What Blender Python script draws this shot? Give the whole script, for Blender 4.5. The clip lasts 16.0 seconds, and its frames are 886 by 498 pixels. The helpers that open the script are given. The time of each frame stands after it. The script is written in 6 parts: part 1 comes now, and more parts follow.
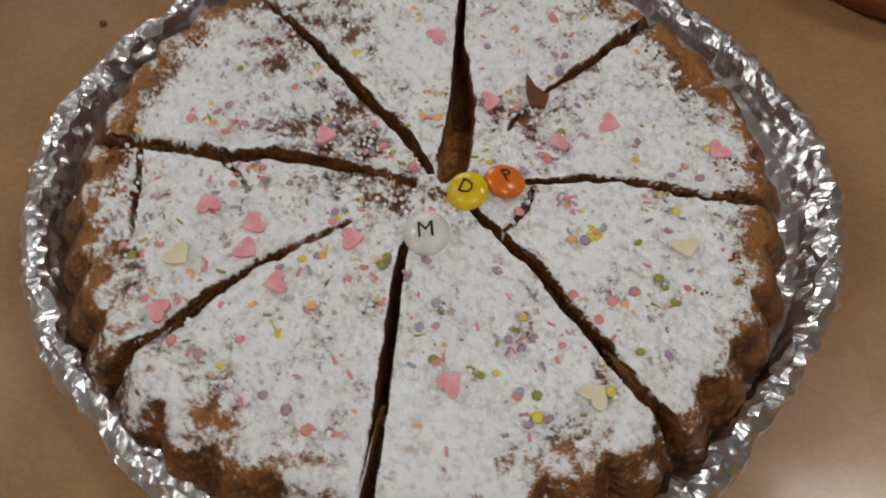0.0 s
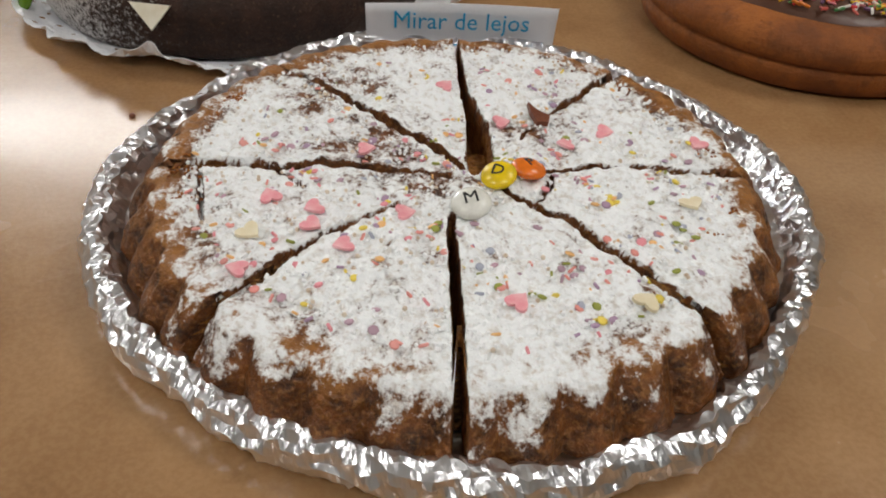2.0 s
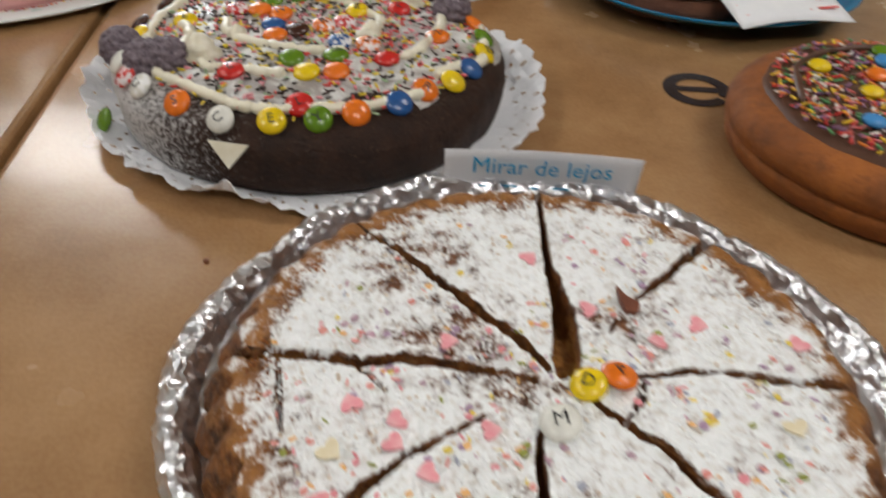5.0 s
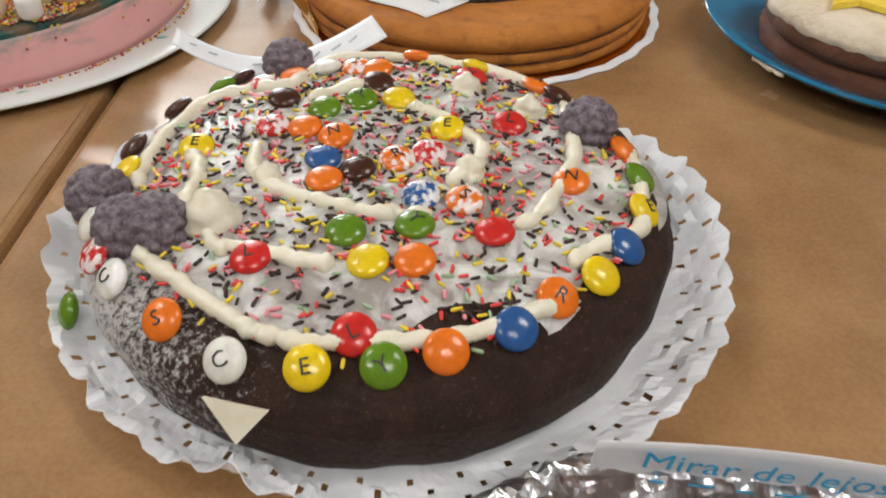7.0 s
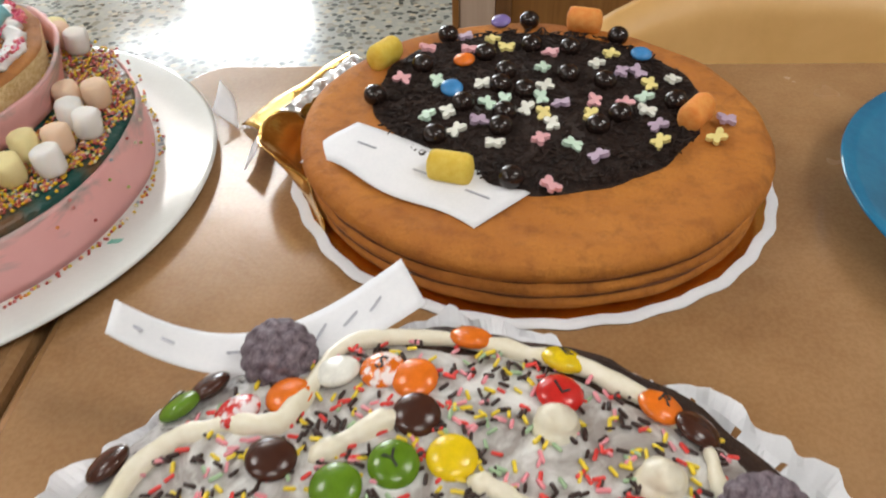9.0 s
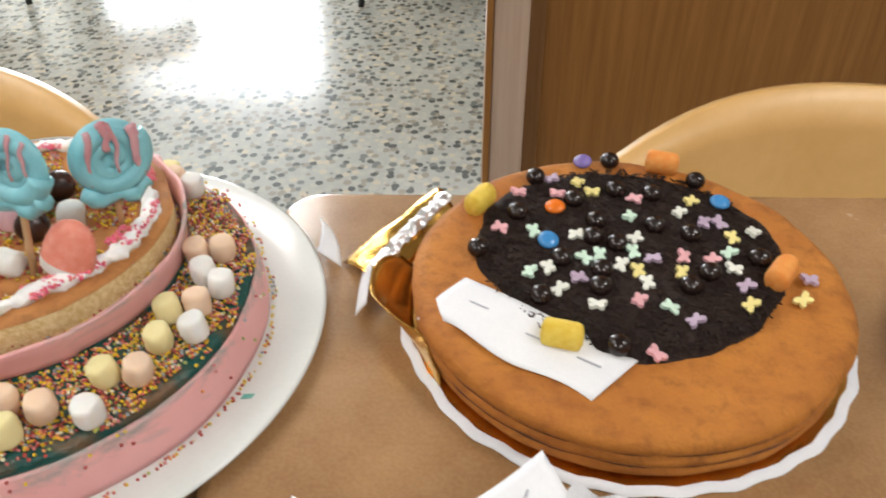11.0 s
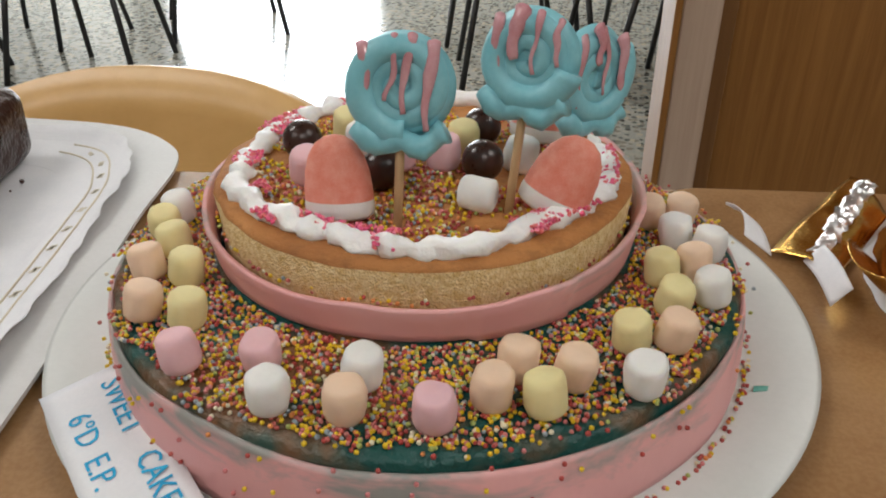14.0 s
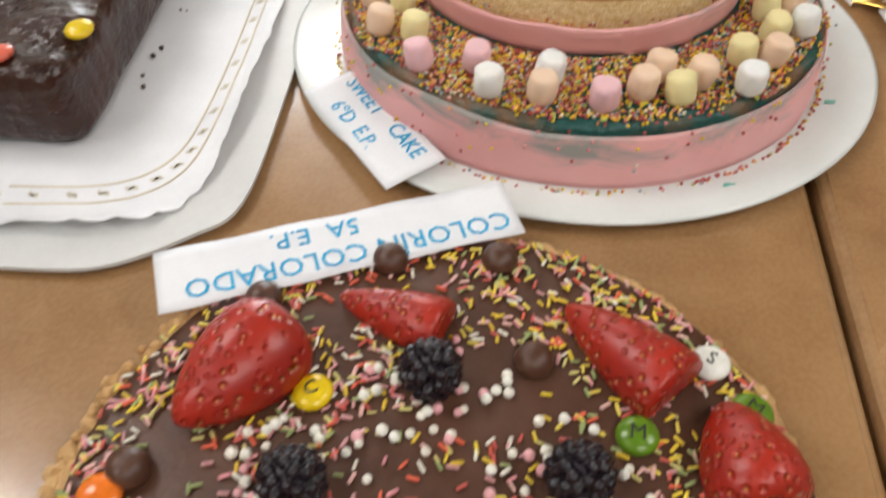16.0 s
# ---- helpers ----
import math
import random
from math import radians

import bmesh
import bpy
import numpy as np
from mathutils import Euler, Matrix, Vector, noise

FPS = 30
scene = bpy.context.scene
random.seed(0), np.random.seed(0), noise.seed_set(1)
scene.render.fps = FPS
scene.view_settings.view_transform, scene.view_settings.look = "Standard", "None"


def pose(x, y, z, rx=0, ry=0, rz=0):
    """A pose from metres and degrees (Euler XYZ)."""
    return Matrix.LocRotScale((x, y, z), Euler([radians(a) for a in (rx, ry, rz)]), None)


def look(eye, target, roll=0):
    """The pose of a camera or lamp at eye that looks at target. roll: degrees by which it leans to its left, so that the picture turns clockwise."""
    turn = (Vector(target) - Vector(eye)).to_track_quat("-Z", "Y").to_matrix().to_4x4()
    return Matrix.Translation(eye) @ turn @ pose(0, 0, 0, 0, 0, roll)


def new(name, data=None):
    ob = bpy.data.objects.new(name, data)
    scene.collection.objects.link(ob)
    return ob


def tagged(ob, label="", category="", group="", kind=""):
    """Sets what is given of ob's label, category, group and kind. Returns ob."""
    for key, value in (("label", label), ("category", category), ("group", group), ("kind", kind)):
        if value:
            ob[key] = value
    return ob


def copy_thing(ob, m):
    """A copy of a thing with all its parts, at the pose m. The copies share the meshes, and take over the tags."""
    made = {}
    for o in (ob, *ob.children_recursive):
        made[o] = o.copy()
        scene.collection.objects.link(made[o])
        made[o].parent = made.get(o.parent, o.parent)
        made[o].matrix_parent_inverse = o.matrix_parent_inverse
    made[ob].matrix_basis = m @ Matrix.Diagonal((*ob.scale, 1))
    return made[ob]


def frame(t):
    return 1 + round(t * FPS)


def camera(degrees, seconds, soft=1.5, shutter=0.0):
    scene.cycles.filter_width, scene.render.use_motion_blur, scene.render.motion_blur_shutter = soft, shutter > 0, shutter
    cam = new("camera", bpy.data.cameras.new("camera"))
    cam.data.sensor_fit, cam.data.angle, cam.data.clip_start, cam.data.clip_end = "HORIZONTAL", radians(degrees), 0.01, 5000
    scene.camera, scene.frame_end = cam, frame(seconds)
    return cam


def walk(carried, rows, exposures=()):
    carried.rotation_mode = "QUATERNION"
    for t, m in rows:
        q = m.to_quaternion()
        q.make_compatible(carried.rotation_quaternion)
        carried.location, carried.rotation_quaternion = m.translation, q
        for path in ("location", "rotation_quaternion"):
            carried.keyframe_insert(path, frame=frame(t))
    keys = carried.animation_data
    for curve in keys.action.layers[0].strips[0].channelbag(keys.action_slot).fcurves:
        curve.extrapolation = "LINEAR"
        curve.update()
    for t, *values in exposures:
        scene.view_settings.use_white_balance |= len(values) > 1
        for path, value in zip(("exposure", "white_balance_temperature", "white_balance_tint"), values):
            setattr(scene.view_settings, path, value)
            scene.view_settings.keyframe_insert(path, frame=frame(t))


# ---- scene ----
PATH = [  # seconds, eye x y z, turn to the left, pitch, roll
    (0.0, 0.1227, -0.1339, 0.2312, 5.37, -57.33, 1.80),
    (0.5, 0.0951, -0.1632, 0.2212, -0.71, -48.74, 3.47),
    (1.0, 0.0792, -0.1889, 0.1914, -2.29, -42.27, 4.72),
    (1.5, 0.0834, -0.2152, 0.1881, -2.14, -39.87, 3.55),
    (2.0, 0.0877, -0.2190, 0.1922, -2.53, -39.33, 3.16),
    (2.5, 0.0869, -0.2173, 0.1937, -2.06, -39.11, 4.06),
    (3.0, 0.0947, -0.2106, 0.2003, -2.44, -38.57, 4.49),
    (3.5, 0.0964, -0.2072, 0.1994, -2.55, -37.16, 4.64),
    (4.0, 0.0976, -0.2076, 0.2014, -1.76, -37.94, 4.49),
    (4.5, 0.0964, -0.2066, 0.2137, -1.23, -39.20, 4.05),
    (5.0, 0.0702, -0.1715, 0.2324, 1.50, -37.94, 2.92),
    (5.2, 0.0583, -0.1408, 0.2304, 4.00, -37.27, 2.34),
    (7.3, 0.0325, 0.0358, 0.2169, 8.38, -39.94, 0.07),
    (7.5, 0.0285, 0.0515, 0.2184, 8.59, -39.68, -0.33),
    (8.0, 0.0204, 0.0971, 0.2272, 9.54, -40.08, -0.97),
    (8.5, 0.0035, 0.1471, 0.2244, 9.39, -39.87, -0.75),
    (9.0, -0.0060, 0.1841, 0.2278, 9.01, -39.31, -1.01),
    (9.2, -0.0059, 0.1957, 0.2260, 7.91, -39.20, -1.15),
    (11.3, -0.0937, 0.1943, 0.3019, 9.34, -37.02, 0.03),
    (11.5, -0.1388, 0.1879, 0.2910, 9.76, -35.60, 0.32),
    (12.0, -0.2276, 0.1703, 0.2504, 11.03, -32.97, 0.42),
    (12.5, -0.2573, 0.1712, 0.1959, 13.64, -32.77, -0.69),
    (13.0, -0.2625, 0.1891, 0.1847, 12.20, -29.29, 0.00),
    (13.5, -0.2579, 0.1940, 0.1901, 11.66, -28.88, 0.41),
    (14.0, -0.2612, 0.1930, 0.1949, 11.93, -29.94, -0.02),
    (14.5, -0.2579, 0.1832, 0.1990, 12.31, -32.42, -0.17),
    (15.0, -0.2608, 0.1626, 0.2189, 12.58, -34.97, -0.81),
    (15.5, -0.2690, 0.1213, 0.2300, 14.73, -39.11, -1.38),
    (16.0, -0.2890, 0.0768, 0.2367, 15.92, -45.79, -0.62),
]
LENS = 58.02
cam = camera(LENS, 16.0, soft=1.9, shutter=0.3)


def carried_pose(x, y, z, yaw, pitch, roll):
    a, b = radians(yaw), radians(pitch)
    ahead = Vector((-math.sin(a) * math.cos(b), math.cos(a) * math.cos(b), math.sin(b)))
    eye = Vector((x, y, z))
    return look(eye, eye + ahead, roll)


walk(cam, [(row[0], carried_pose(*row[1:])) for row in PATH], [(0, -1.2), (0.5, -0.5), (1.5, -0.6), (3.0, -0.72), (4.5, -0.76), (5.2, -0.55), (7.5, -0.25), (8.0, -0.3), (8.5, -0.63), (9.0, -0.22), (11.4, 0.0), (12.5, -0.6), (15.0, -0.58), (15.5, -0.3), (16.0, -0.13)])

# ---- world and light ----
world = bpy.data.worlds.new("world")
scene.world = world
world.use_nodes = True
wn = world.node_tree
sky = wn.nodes.new("ShaderNodeTexSky")
sky.sky_type, sky.sun_disc = "NISHITA", False
sky.sun_elevation, sky.sun_rotation = radians(40), radians(200)
wn.nodes["Background"].inputs[1].default_value = 0.12
wn.links.new(sky.outputs[0], wn.nodes["Background"].inputs[0])


# Everything below is laid out at drawing size; the last lines of the file bring it to true size.
TRUE = 0.76
FLOOR, CEIL, BACK = -0.98, 2.6, 9.0


def area(name, m, sx, sy, watts, colour):
    lamp = bpy.data.lights.new(name, "AREA")
    lamp.shape, lamp.size, lamp.size_y, lamp.energy, lamp.color = "RECTANGLE", sx, sy, watts, colour
    ob = new(name, lamp)
    ob.matrix_basis = m
    return ob


LAMPS = [(-2.4, -1.8), (-2.7, 0.7), (0.9, -1.8), (2.0, 0.5), (-2.2, 4.2), (-0.9, 6.5)]
for lx, ly in LAMPS:
    area("ceiling_lamp", pose(lx, ly, CEIL - 0.075), 1.4, 0.7, 42, (1.0, 0.975, 0.945))
area("window_daylight", look((-4.15, BACK - 0.1, 0.6), (-3.3, 0, 0.3)), 2.4, 2.9, 460, (0.9, 0.96, 1.0))

# ---- materials ----
def nodes_of(name):
    m = bpy.data.materials.new(name)
    m.use_nodes = True
    t = m.node_tree
    return m, t, t.nodes["Principled BSDF"]


def ramp(t, fac, stops, interp="LINEAR"):
    r = t.nodes.new("ShaderNodeValToRGB")
    r.color_ramp.interpolation = interp
    e = r.color_ramp.elements
    while len(e) < len(stops):
        e.new(0.5)
    for k, (p, c) in zip(e, stops):
        k.position, k.color = p, (*c, 1)
    t.links.new(fac, r.inputs[0])
    return r.outputs[0]


def noise_tex(t, scale, detail=4.0, rough=0.6, dist=0.0, coord="Object", stretch=None):
    co = t.nodes.new("ShaderNodeTexCoord")
    n = t.nodes.new("ShaderNodeTexNoise")
    n.inputs["Scale"].default_value, n.inputs["Detail"].default_value = scale, detail
    n.inputs["Roughness"].default_value, n.inputs["Distortion"].default_value = rough, dist
    src = co.outputs[coord]
    if stretch:
        mp = t.nodes.new("ShaderNodeMapping")
        mp.inputs["Scale"].default_value = stretch
        t.links.new(src, mp.inputs[0])
        src = mp.outputs[0]
    t.links.new(src, n.inputs["Vector"])
    return n.outputs["Fac"]


def bump(t, bsdf, height, strength, distance):
    b = t.nodes.new("ShaderNodeBump")
    b.inputs["Strength"].default_value, b.inputs["Distance"].default_value = strength, distance
    t.links.new(height, b.inputs["Height"])
    if bsdf.inputs["Normal"].links:
        t.links.new(bsdf.inputs["Normal"].links[0].from_socket, b.inputs["Normal"])
    t.links.new(b.outputs[0], bsdf.inputs["Normal"])


def mixc(t, fac, a, b):
    m = t.nodes.new("ShaderNodeMix")
    m.data_type = "RGBA"
    for sock, v in ((m.inputs[0], fac), (m.inputs[6], a), (m.inputs[7], b)):
        if isinstance(v, (int, float)):
            sock.default_value = v
        elif isinstance(v, tuple):
            sock.default_value = (*v, 1)
        else:
            t.links.new(v, sock)
    return m.outputs[2]


def mat(name, dark, light, rough=0.5, scale=60, fine=400, relief=0.3, depth=0.001, metal=0.0, coat=0.0, sss=0.0, spread=0.0):
    """Two colours mixed by coarse and fine noise, with relief. spread: brightness change from piece to piece."""
    m, t, b = nodes_of(name)
    coarse, grain = noise_tex(t, scale), noise_tex(t, fine, 3)
    c = mixc(t, ramp(t, coarse, [(0.35, (0, 0, 0)), (0.65, (1, 1, 1))]), dark, light)
    c = mixc(t, 0.25, c, mixc(t, ramp(t, grain, [(0.4, (0, 0, 0)), (0.6, (1, 1, 1))]), dark, light))
    if spread:
        info = t.nodes.new("ShaderNodeObjectInfo")
        hsv = t.nodes.new("ShaderNodeHueSaturation")
        mr = t.nodes.new("ShaderNodeMapRange")
        mr.inputs[3].default_value, mr.inputs[4].default_value = 1 - spread, 1 + spread
        t.links.new(info.outputs["Random"], mr.inputs[0])
        t.links.new(mr.outputs[0], hsv.inputs["Value"])
        t.links.new(c, hsv.inputs["Color"])
        c = hsv.outputs[0]
    t.links.new(c, b.inputs["Base Color"])
    r = ramp(t, coarse, [(0.3, (rough * 0.8,) * 3), (0.7, (min(1, rough * 1.2),) * 3)])
    t.links.new(r, b.inputs["Roughness"])
    b.inputs["Metallic"].default_value = metal
    b.inputs["Coat Weight"].default_value = coat
    if sss:
        b.inputs["Subsurface Weight"].default_value = sss
        b.inputs["Subsurface Radius"].default_value = (0.004, 0.003, 0.002)
        b.inputs["Subsurface Scale"].default_value = 1.0
    if relief:
        bump(t, b, grain, relief, depth)
    return m


def island_mat(name, colours, rough=0.35):
    """Small pieces in one mesh, each with one of the colours."""
    m, t, b = nodes_of(name)
    g = t.nodes.new("ShaderNodeNewGeometry")
    n = len(colours)
    stops = [(i / n, c) for i, c in enumerate(colours)]
    t.links.new(ramp(t, g.outputs["Random Per Island"], stops, "CONSTANT"), b.inputs["Base Color"])
    b.inputs["Roughness"].default_value = rough
    return m


# ---- mesh helpers ----
def finish(bm, name, material, smooth=True):
    me = bpy.data.meshes.new(name)
    bm.to_mesh(me)
    bm.free()
    if smooth:
        me.polygons.foreach_set("use_smooth", [True] * len(me.polygons))
    for mm in material if isinstance(material, (list, tuple)) else [material]:
        me.materials.append(mm)
    return me


def part(name, bm, material, parent, label="", m=None, smooth=True):
    ob = new(name, finish(bm, name, material, smooth))
    ob.parent = parent
    if m is not None:
        ob.matrix_basis = m
    return tagged(ob, label)


def share(name, me, parent, m, label=""):
    ob = new(name, me)
    ob.parent = parent
    ob.matrix_basis = m
    return tagged(ob, label)


def base(name, m, label, category, group="", kind=""):
    ob = new(name)
    ob.empty_display_size = 0.02
    ob.matrix_basis = m
    return tagged(ob, label, category, group, kind)


def mesh_thing(name, bm, material, m, label, category, group="", kind="", smooth=True):
    ob = new(name, finish(bm, name, material, smooth))
    ob.matrix_basis = m
    return tagged(ob, label, category, group, kind)


def nz(x, y, z, s, seed=0.0):
    return noise.noise(Vector((x * s + seed, y * s - seed * 0.7, z * s + seed * 1.3)))


def fbm(x, y, z, s, seed=0.0, octaves=3):
    v, a = 0.0, 1.0
    for o in range(octaves):
        v += a * nz(x, y, z, s, seed + o * 7.1)
        s, a = s * 2.1, a * 0.5
    return v


def lathe(profile, seg=96, warp=None, cap=True):
    """A turned body from (radius, height) rows, outwards or inwards; warp(x, y, z, angle, row) gives the moved point. A first or last radius of 0 closes it."""
    bm = bmesh.new()
    rings = []
    for k, (r, z) in enumerate(profile):
        if r <= 1e-6:
            p = (0, 0, z)
            rings.append([bm.verts.new(warp(*p, 0.0, k) if warp else p)])
            continue
        ring = []
        for i in range(seg):
            a = 2 * math.pi * i / seg
            p = (r * math.cos(a), r * math.sin(a), z)
            ring.append(bm.verts.new(warp(*p, a, k) if warp else p))
        rings.append(ring)
    for a, b in zip(rings, rings[1:]):
        for i in range(seg):
            j = (i + 1) % seg
            if len(a) == 1 and len(b) == 1:
                continue
            if len(a) == 1:
                bm.faces.new((a[0], b[i], b[j]))
            elif len(b) == 1:
                bm.faces.new((a[i], b[0], a[j]))
            else:
                bm.faces.new((a[i], b[i], b[j], a[j]))
    bmesh.ops.recalc_face_normals(bm, faces=bm.faces)
    return bm


def boxm(sx, sy, sz, bevel=0.0, seg=2, at=(0, 0, 0), turn=None):
    bm = bmesh.new()
    bmesh.ops.create_cube(bm, size=1.0)
    bmesh.ops.scale(bm, vec=(sx, sy, sz), verts=bm.verts)
    if bevel:
        bmesh.ops.bevel(bm, geom=bm.edges[:], offset=bevel, segments=seg, profile=0.5, affect="EDGES")
    if turn is not None:
        bmesh.ops.transform(bm, matrix=turn, verts=bm.verts)
    bmesh.ops.translate(bm, vec=at, verts=bm.verts)
    return bm


def tube(points, radius, seg=10, ends=True):
    """A round bar along points; radius is a number or one per point."""
    bm = bmesh.new()
    pts = [Vector(p) for p in points]
    rad = radius if isinstance(radius, (list, tuple)) else [radius] * len(pts)
    rings, side = [], None
    for i, p in enumerate(pts):
        d = (pts[min(i + 1, len(pts) - 1)] - pts[max(i - 1, 0)]).normalized()
        if side is None:
            side = d.orthogonal().normalized()
        side = (side - d * side.dot(d)).normalized()
        up = d.cross(side)
        rings.append([bm.verts.new(p + rad[i] * (side * math.cos(2 * math.pi * k / seg) + up * math.sin(2 * math.pi * k / seg))) for k in range(seg)])
    for a, b in zip(rings, rings[1:]):
        for k in range(seg):
            bm.faces.new((a[k], a[(k + 1) % seg], b[(k + 1) % seg], b[k]))
    if ends:
        bm.faces.new(rings[0][::-1])
        bm.faces.new(rings[-1])
    bmesh.ops.recalc_face_normals(bm, faces=bm.faces)
    return bm


def sheet(outline, thick, warp=None, cuts=0):
    """A thin flat piece with the given outline (x, y), from z = 0 up to thick."""
    bm = bmesh.new()
    f = bm.faces.new([bm.verts.new((x, y, 0)) for x, y in outline])
    if cuts:
        bmesh.ops.triangulate(bm, faces=[f])
        bmesh.ops.subdivide_edges(bm, edges=bm.edges[:], cuts=cuts, use_grid_fill=True)
    low = bm.faces[:]
    ex = bmesh.ops.extrude_face_region(bm, geom=low)
    top = [v for v in ex["geom"] if isinstance(v, bmesh.types.BMVert)]
    bmesh.ops.translate(bm, vec=(0, 0, thick), verts=top)
    if warp:
        for v in bm.verts:
            v.co = warp(v.co)
    bmesh.ops.recalc_face_normals(bm, faces=bm.faces)
    return bm


def grid_strip(w, h, nx, ny, thick, warp):
    """A strip of paper, w by h, bent by warp(u, v) -> point, where u and v go from 0 to 1."""
    bm = bmesh.new()
    vs = [[bm.verts.new(warp(i / nx, j / ny)) for i in range(nx + 1)] for j in range(ny + 1)]
    for j in range(ny):
        for i in range(nx):
            bm.faces.new((vs[j][i], vs[j][i + 1], vs[j + 1][i + 1], vs[j + 1][i]))
    bmesh.ops.recalc_face_normals(bm, faces=bm.faces)
    bmesh.ops.solidify(bm, geom=bm.faces[:], thickness=thick)
    return bm


def merge(dst, src, m):
    """Adds bmesh-free data (verts, faces) to a list pair, moved by m."""
    off = len(dst[0])
    dst[0].extend([m @ v for v in src[0]])
    dst[1].extend([[i + off for i in f] for f in src[1]])


def joined(name, data, material, smooth=True):
    me = bpy.data.meshes.new(name)
    me.from_pydata([tuple(v) for v in data[0]], [], data[1])
    if smooth:
        me.polygons.foreach_set("use_smooth", [True] * len(me.polygons))
    me.materials.append(material)
    return me


def raw(bm):
    bm.verts.index_update()
    out = ([v.co.copy() for v in bm.verts], [[v.index for v in f.verts] for f in bm.faces])
    bm.free()
    return out


def ico(r, sub=1):
    bm = bmesh.new()
    bmesh.ops.create_icosphere(bm, subdivisions=sub, radius=r)
    return bm

# ---- the room ----
paper_m = mat("brown_paper", (0.26, 0.135, 0.055), (0.4, 0.23, 0.106), rough=0.24, scale=9, fine=350, relief=0.06, depth=0.0005, coat=0.5)
bump(paper_m.node_tree, paper_m.node_tree.nodes["Principled BSDF"], noise_tex(paper_m.node_tree, 7, 3, 0.5, 0.6), 0.16, 0.006)
paper_m.node_tree.nodes["Principled BSDF"].inputs["Coat Roughness"].default_value = 0.13
bump(paper_m.node_tree, paper_m.node_tree.nodes["Principled BSDF"], noise_tex(paper_m.node_tree, 34, 4, 0.6, 1.5), 0.1, 0.002)
edge_m = mat("table_edge", (0.25, 0.15, 0.08), (0.35, 0.22, 0.12), rough=0.5)
wall_m = mat("wall_paint", (0.36, 0.34, 0.3), (0.44, 0.42, 0.38), rough=0.7, scale=3)
ceil_m = mat("ceiling_paint", (0.5, 0.5, 0.49), (0.58, 0.58, 0.56), rough=0.8, scale=3)


def terrazzo():
    m, t, b = nodes_of("terrazzo")
    co = t.nodes.new("ShaderNodeTexCoord")
    v = t.nodes.new("ShaderNodeTexVoronoi")
    v.inputs["Scale"].default_value = 38
    v.inputs["Randomness"].default_value = 1.0
    t.links.new(co.outputs["Object"], v.inputs["Vector"])
    sep = t.nodes.new("ShaderNodeSeparateColor")
    t.links.new(v.outputs["Color"], sep.inputs[0])
    chips = ramp(t, sep.outputs[0], [(0.0, (0.06, 0.065, 0.06)), (0.2, (0.26, 0.24, 0.2)), (0.45, (0.42, 0.41, 0.36)), (0.7, (0.5, 0.44, 0.34)), (0.85, (0.14, 0.15, 0.14))], "CONSTANT")
    body = mixc(t, noise_tex(t, 120, 4), (0.3, 0.31, 0.28), (0.44, 0.44, 0.4))
    c = mixc(t, ramp(t, v.outputs["Distance"], [(0.5, (1, 1, 1)), (0.56, (0, 0, 0))]), body, chips)
    t.links.new(c, b.inputs["Base Color"])
    b.inputs["Roughness"].default_value = 0.16
    return m



H = CEIL - FLOOR
MID = (FLOOR + CEIL) / 2
flat = dict(kind="structure", smooth=False)
floor = mesh_thing("floor", boxm(12, 16, 0.1, at=(0, 2.5, FLOOR - 0.05)), terrazzo(), pose(0, 0, 0), "polished grey terrazzo floor with dark and pale chips", "floor", **flat)
ceiling = mesh_thing("ceiling", boxm(12, 16, 0.1, at=(0, 2.5, CEIL + 0.05)), ceil_m, pose(0, 0, 0), "plain white painted ceiling over the tables", "ceiling", **flat)
wall_south = mesh_thing("wall_south", boxm(11.7, 0.15, H, at=(0, -5.2, MID)), wall_m, pose(0, 0, 0), "plain pale painted wall behind the tables", "wall", **flat)
wall_east = mesh_thing("wall_east", boxm(0.15, 14.6, H, at=(5.85, 1.9, MID)), wall_m, pose(0, 0, 0), "plain pale painted side wall", "wall", **flat)
wall_west = mesh_thing("wall_west", boxm(0.15, 14.6, H, at=(-5.85, 1.9, MID)), wall_m, pose(0, 0, 0), "plain pale painted side wall", "wall", **flat)
wall_north = base("wall_north", pose(0, BACK, 0), "pale painted far wall with a wide glazed opening", "wall", kind="structure")
W0, W1, WT = -5.35, -2.95, 2.1
for a, b in ((-5.85, W0), (W1, 5.85)):
    part("pier", boxm(b - a, 0.15, H, at=((a + b) / 2, 0.15, MID)), wall_m, wall_north, smooth=False)
part("lintel", boxm(W1 - W0, 0.15, CEIL - WT, at=((W0 + W1) / 2, 0.15, (CEIL + WT) / 2)), wall_m, wall_north, smooth=False)
steel_m = mat("dark_metal", (0.012, 0.012, 0.013), (0.025, 0.025, 0.027), rough=0.4, relief=0.05)
window_1 = base("window_1", pose((W0 + W1) / 2, BACK + 0.15, 0), "tall glazed door front with dark metal frame", "window", kind="structure")
for x in (-1.17, 0.0, 1.17):
    part("window_frame", boxm(0.06, 0.08, WT - FLOOR, 0.004, at=(x, 0, (WT + FLOOR) / 2)), steel_m, window_1, smooth=False)
part("window_frame", boxm(2.3, 0.07, 0.08, 0.004, at=(0, 0, WT - 0.05)), steel_m, window_1, smooth=False)

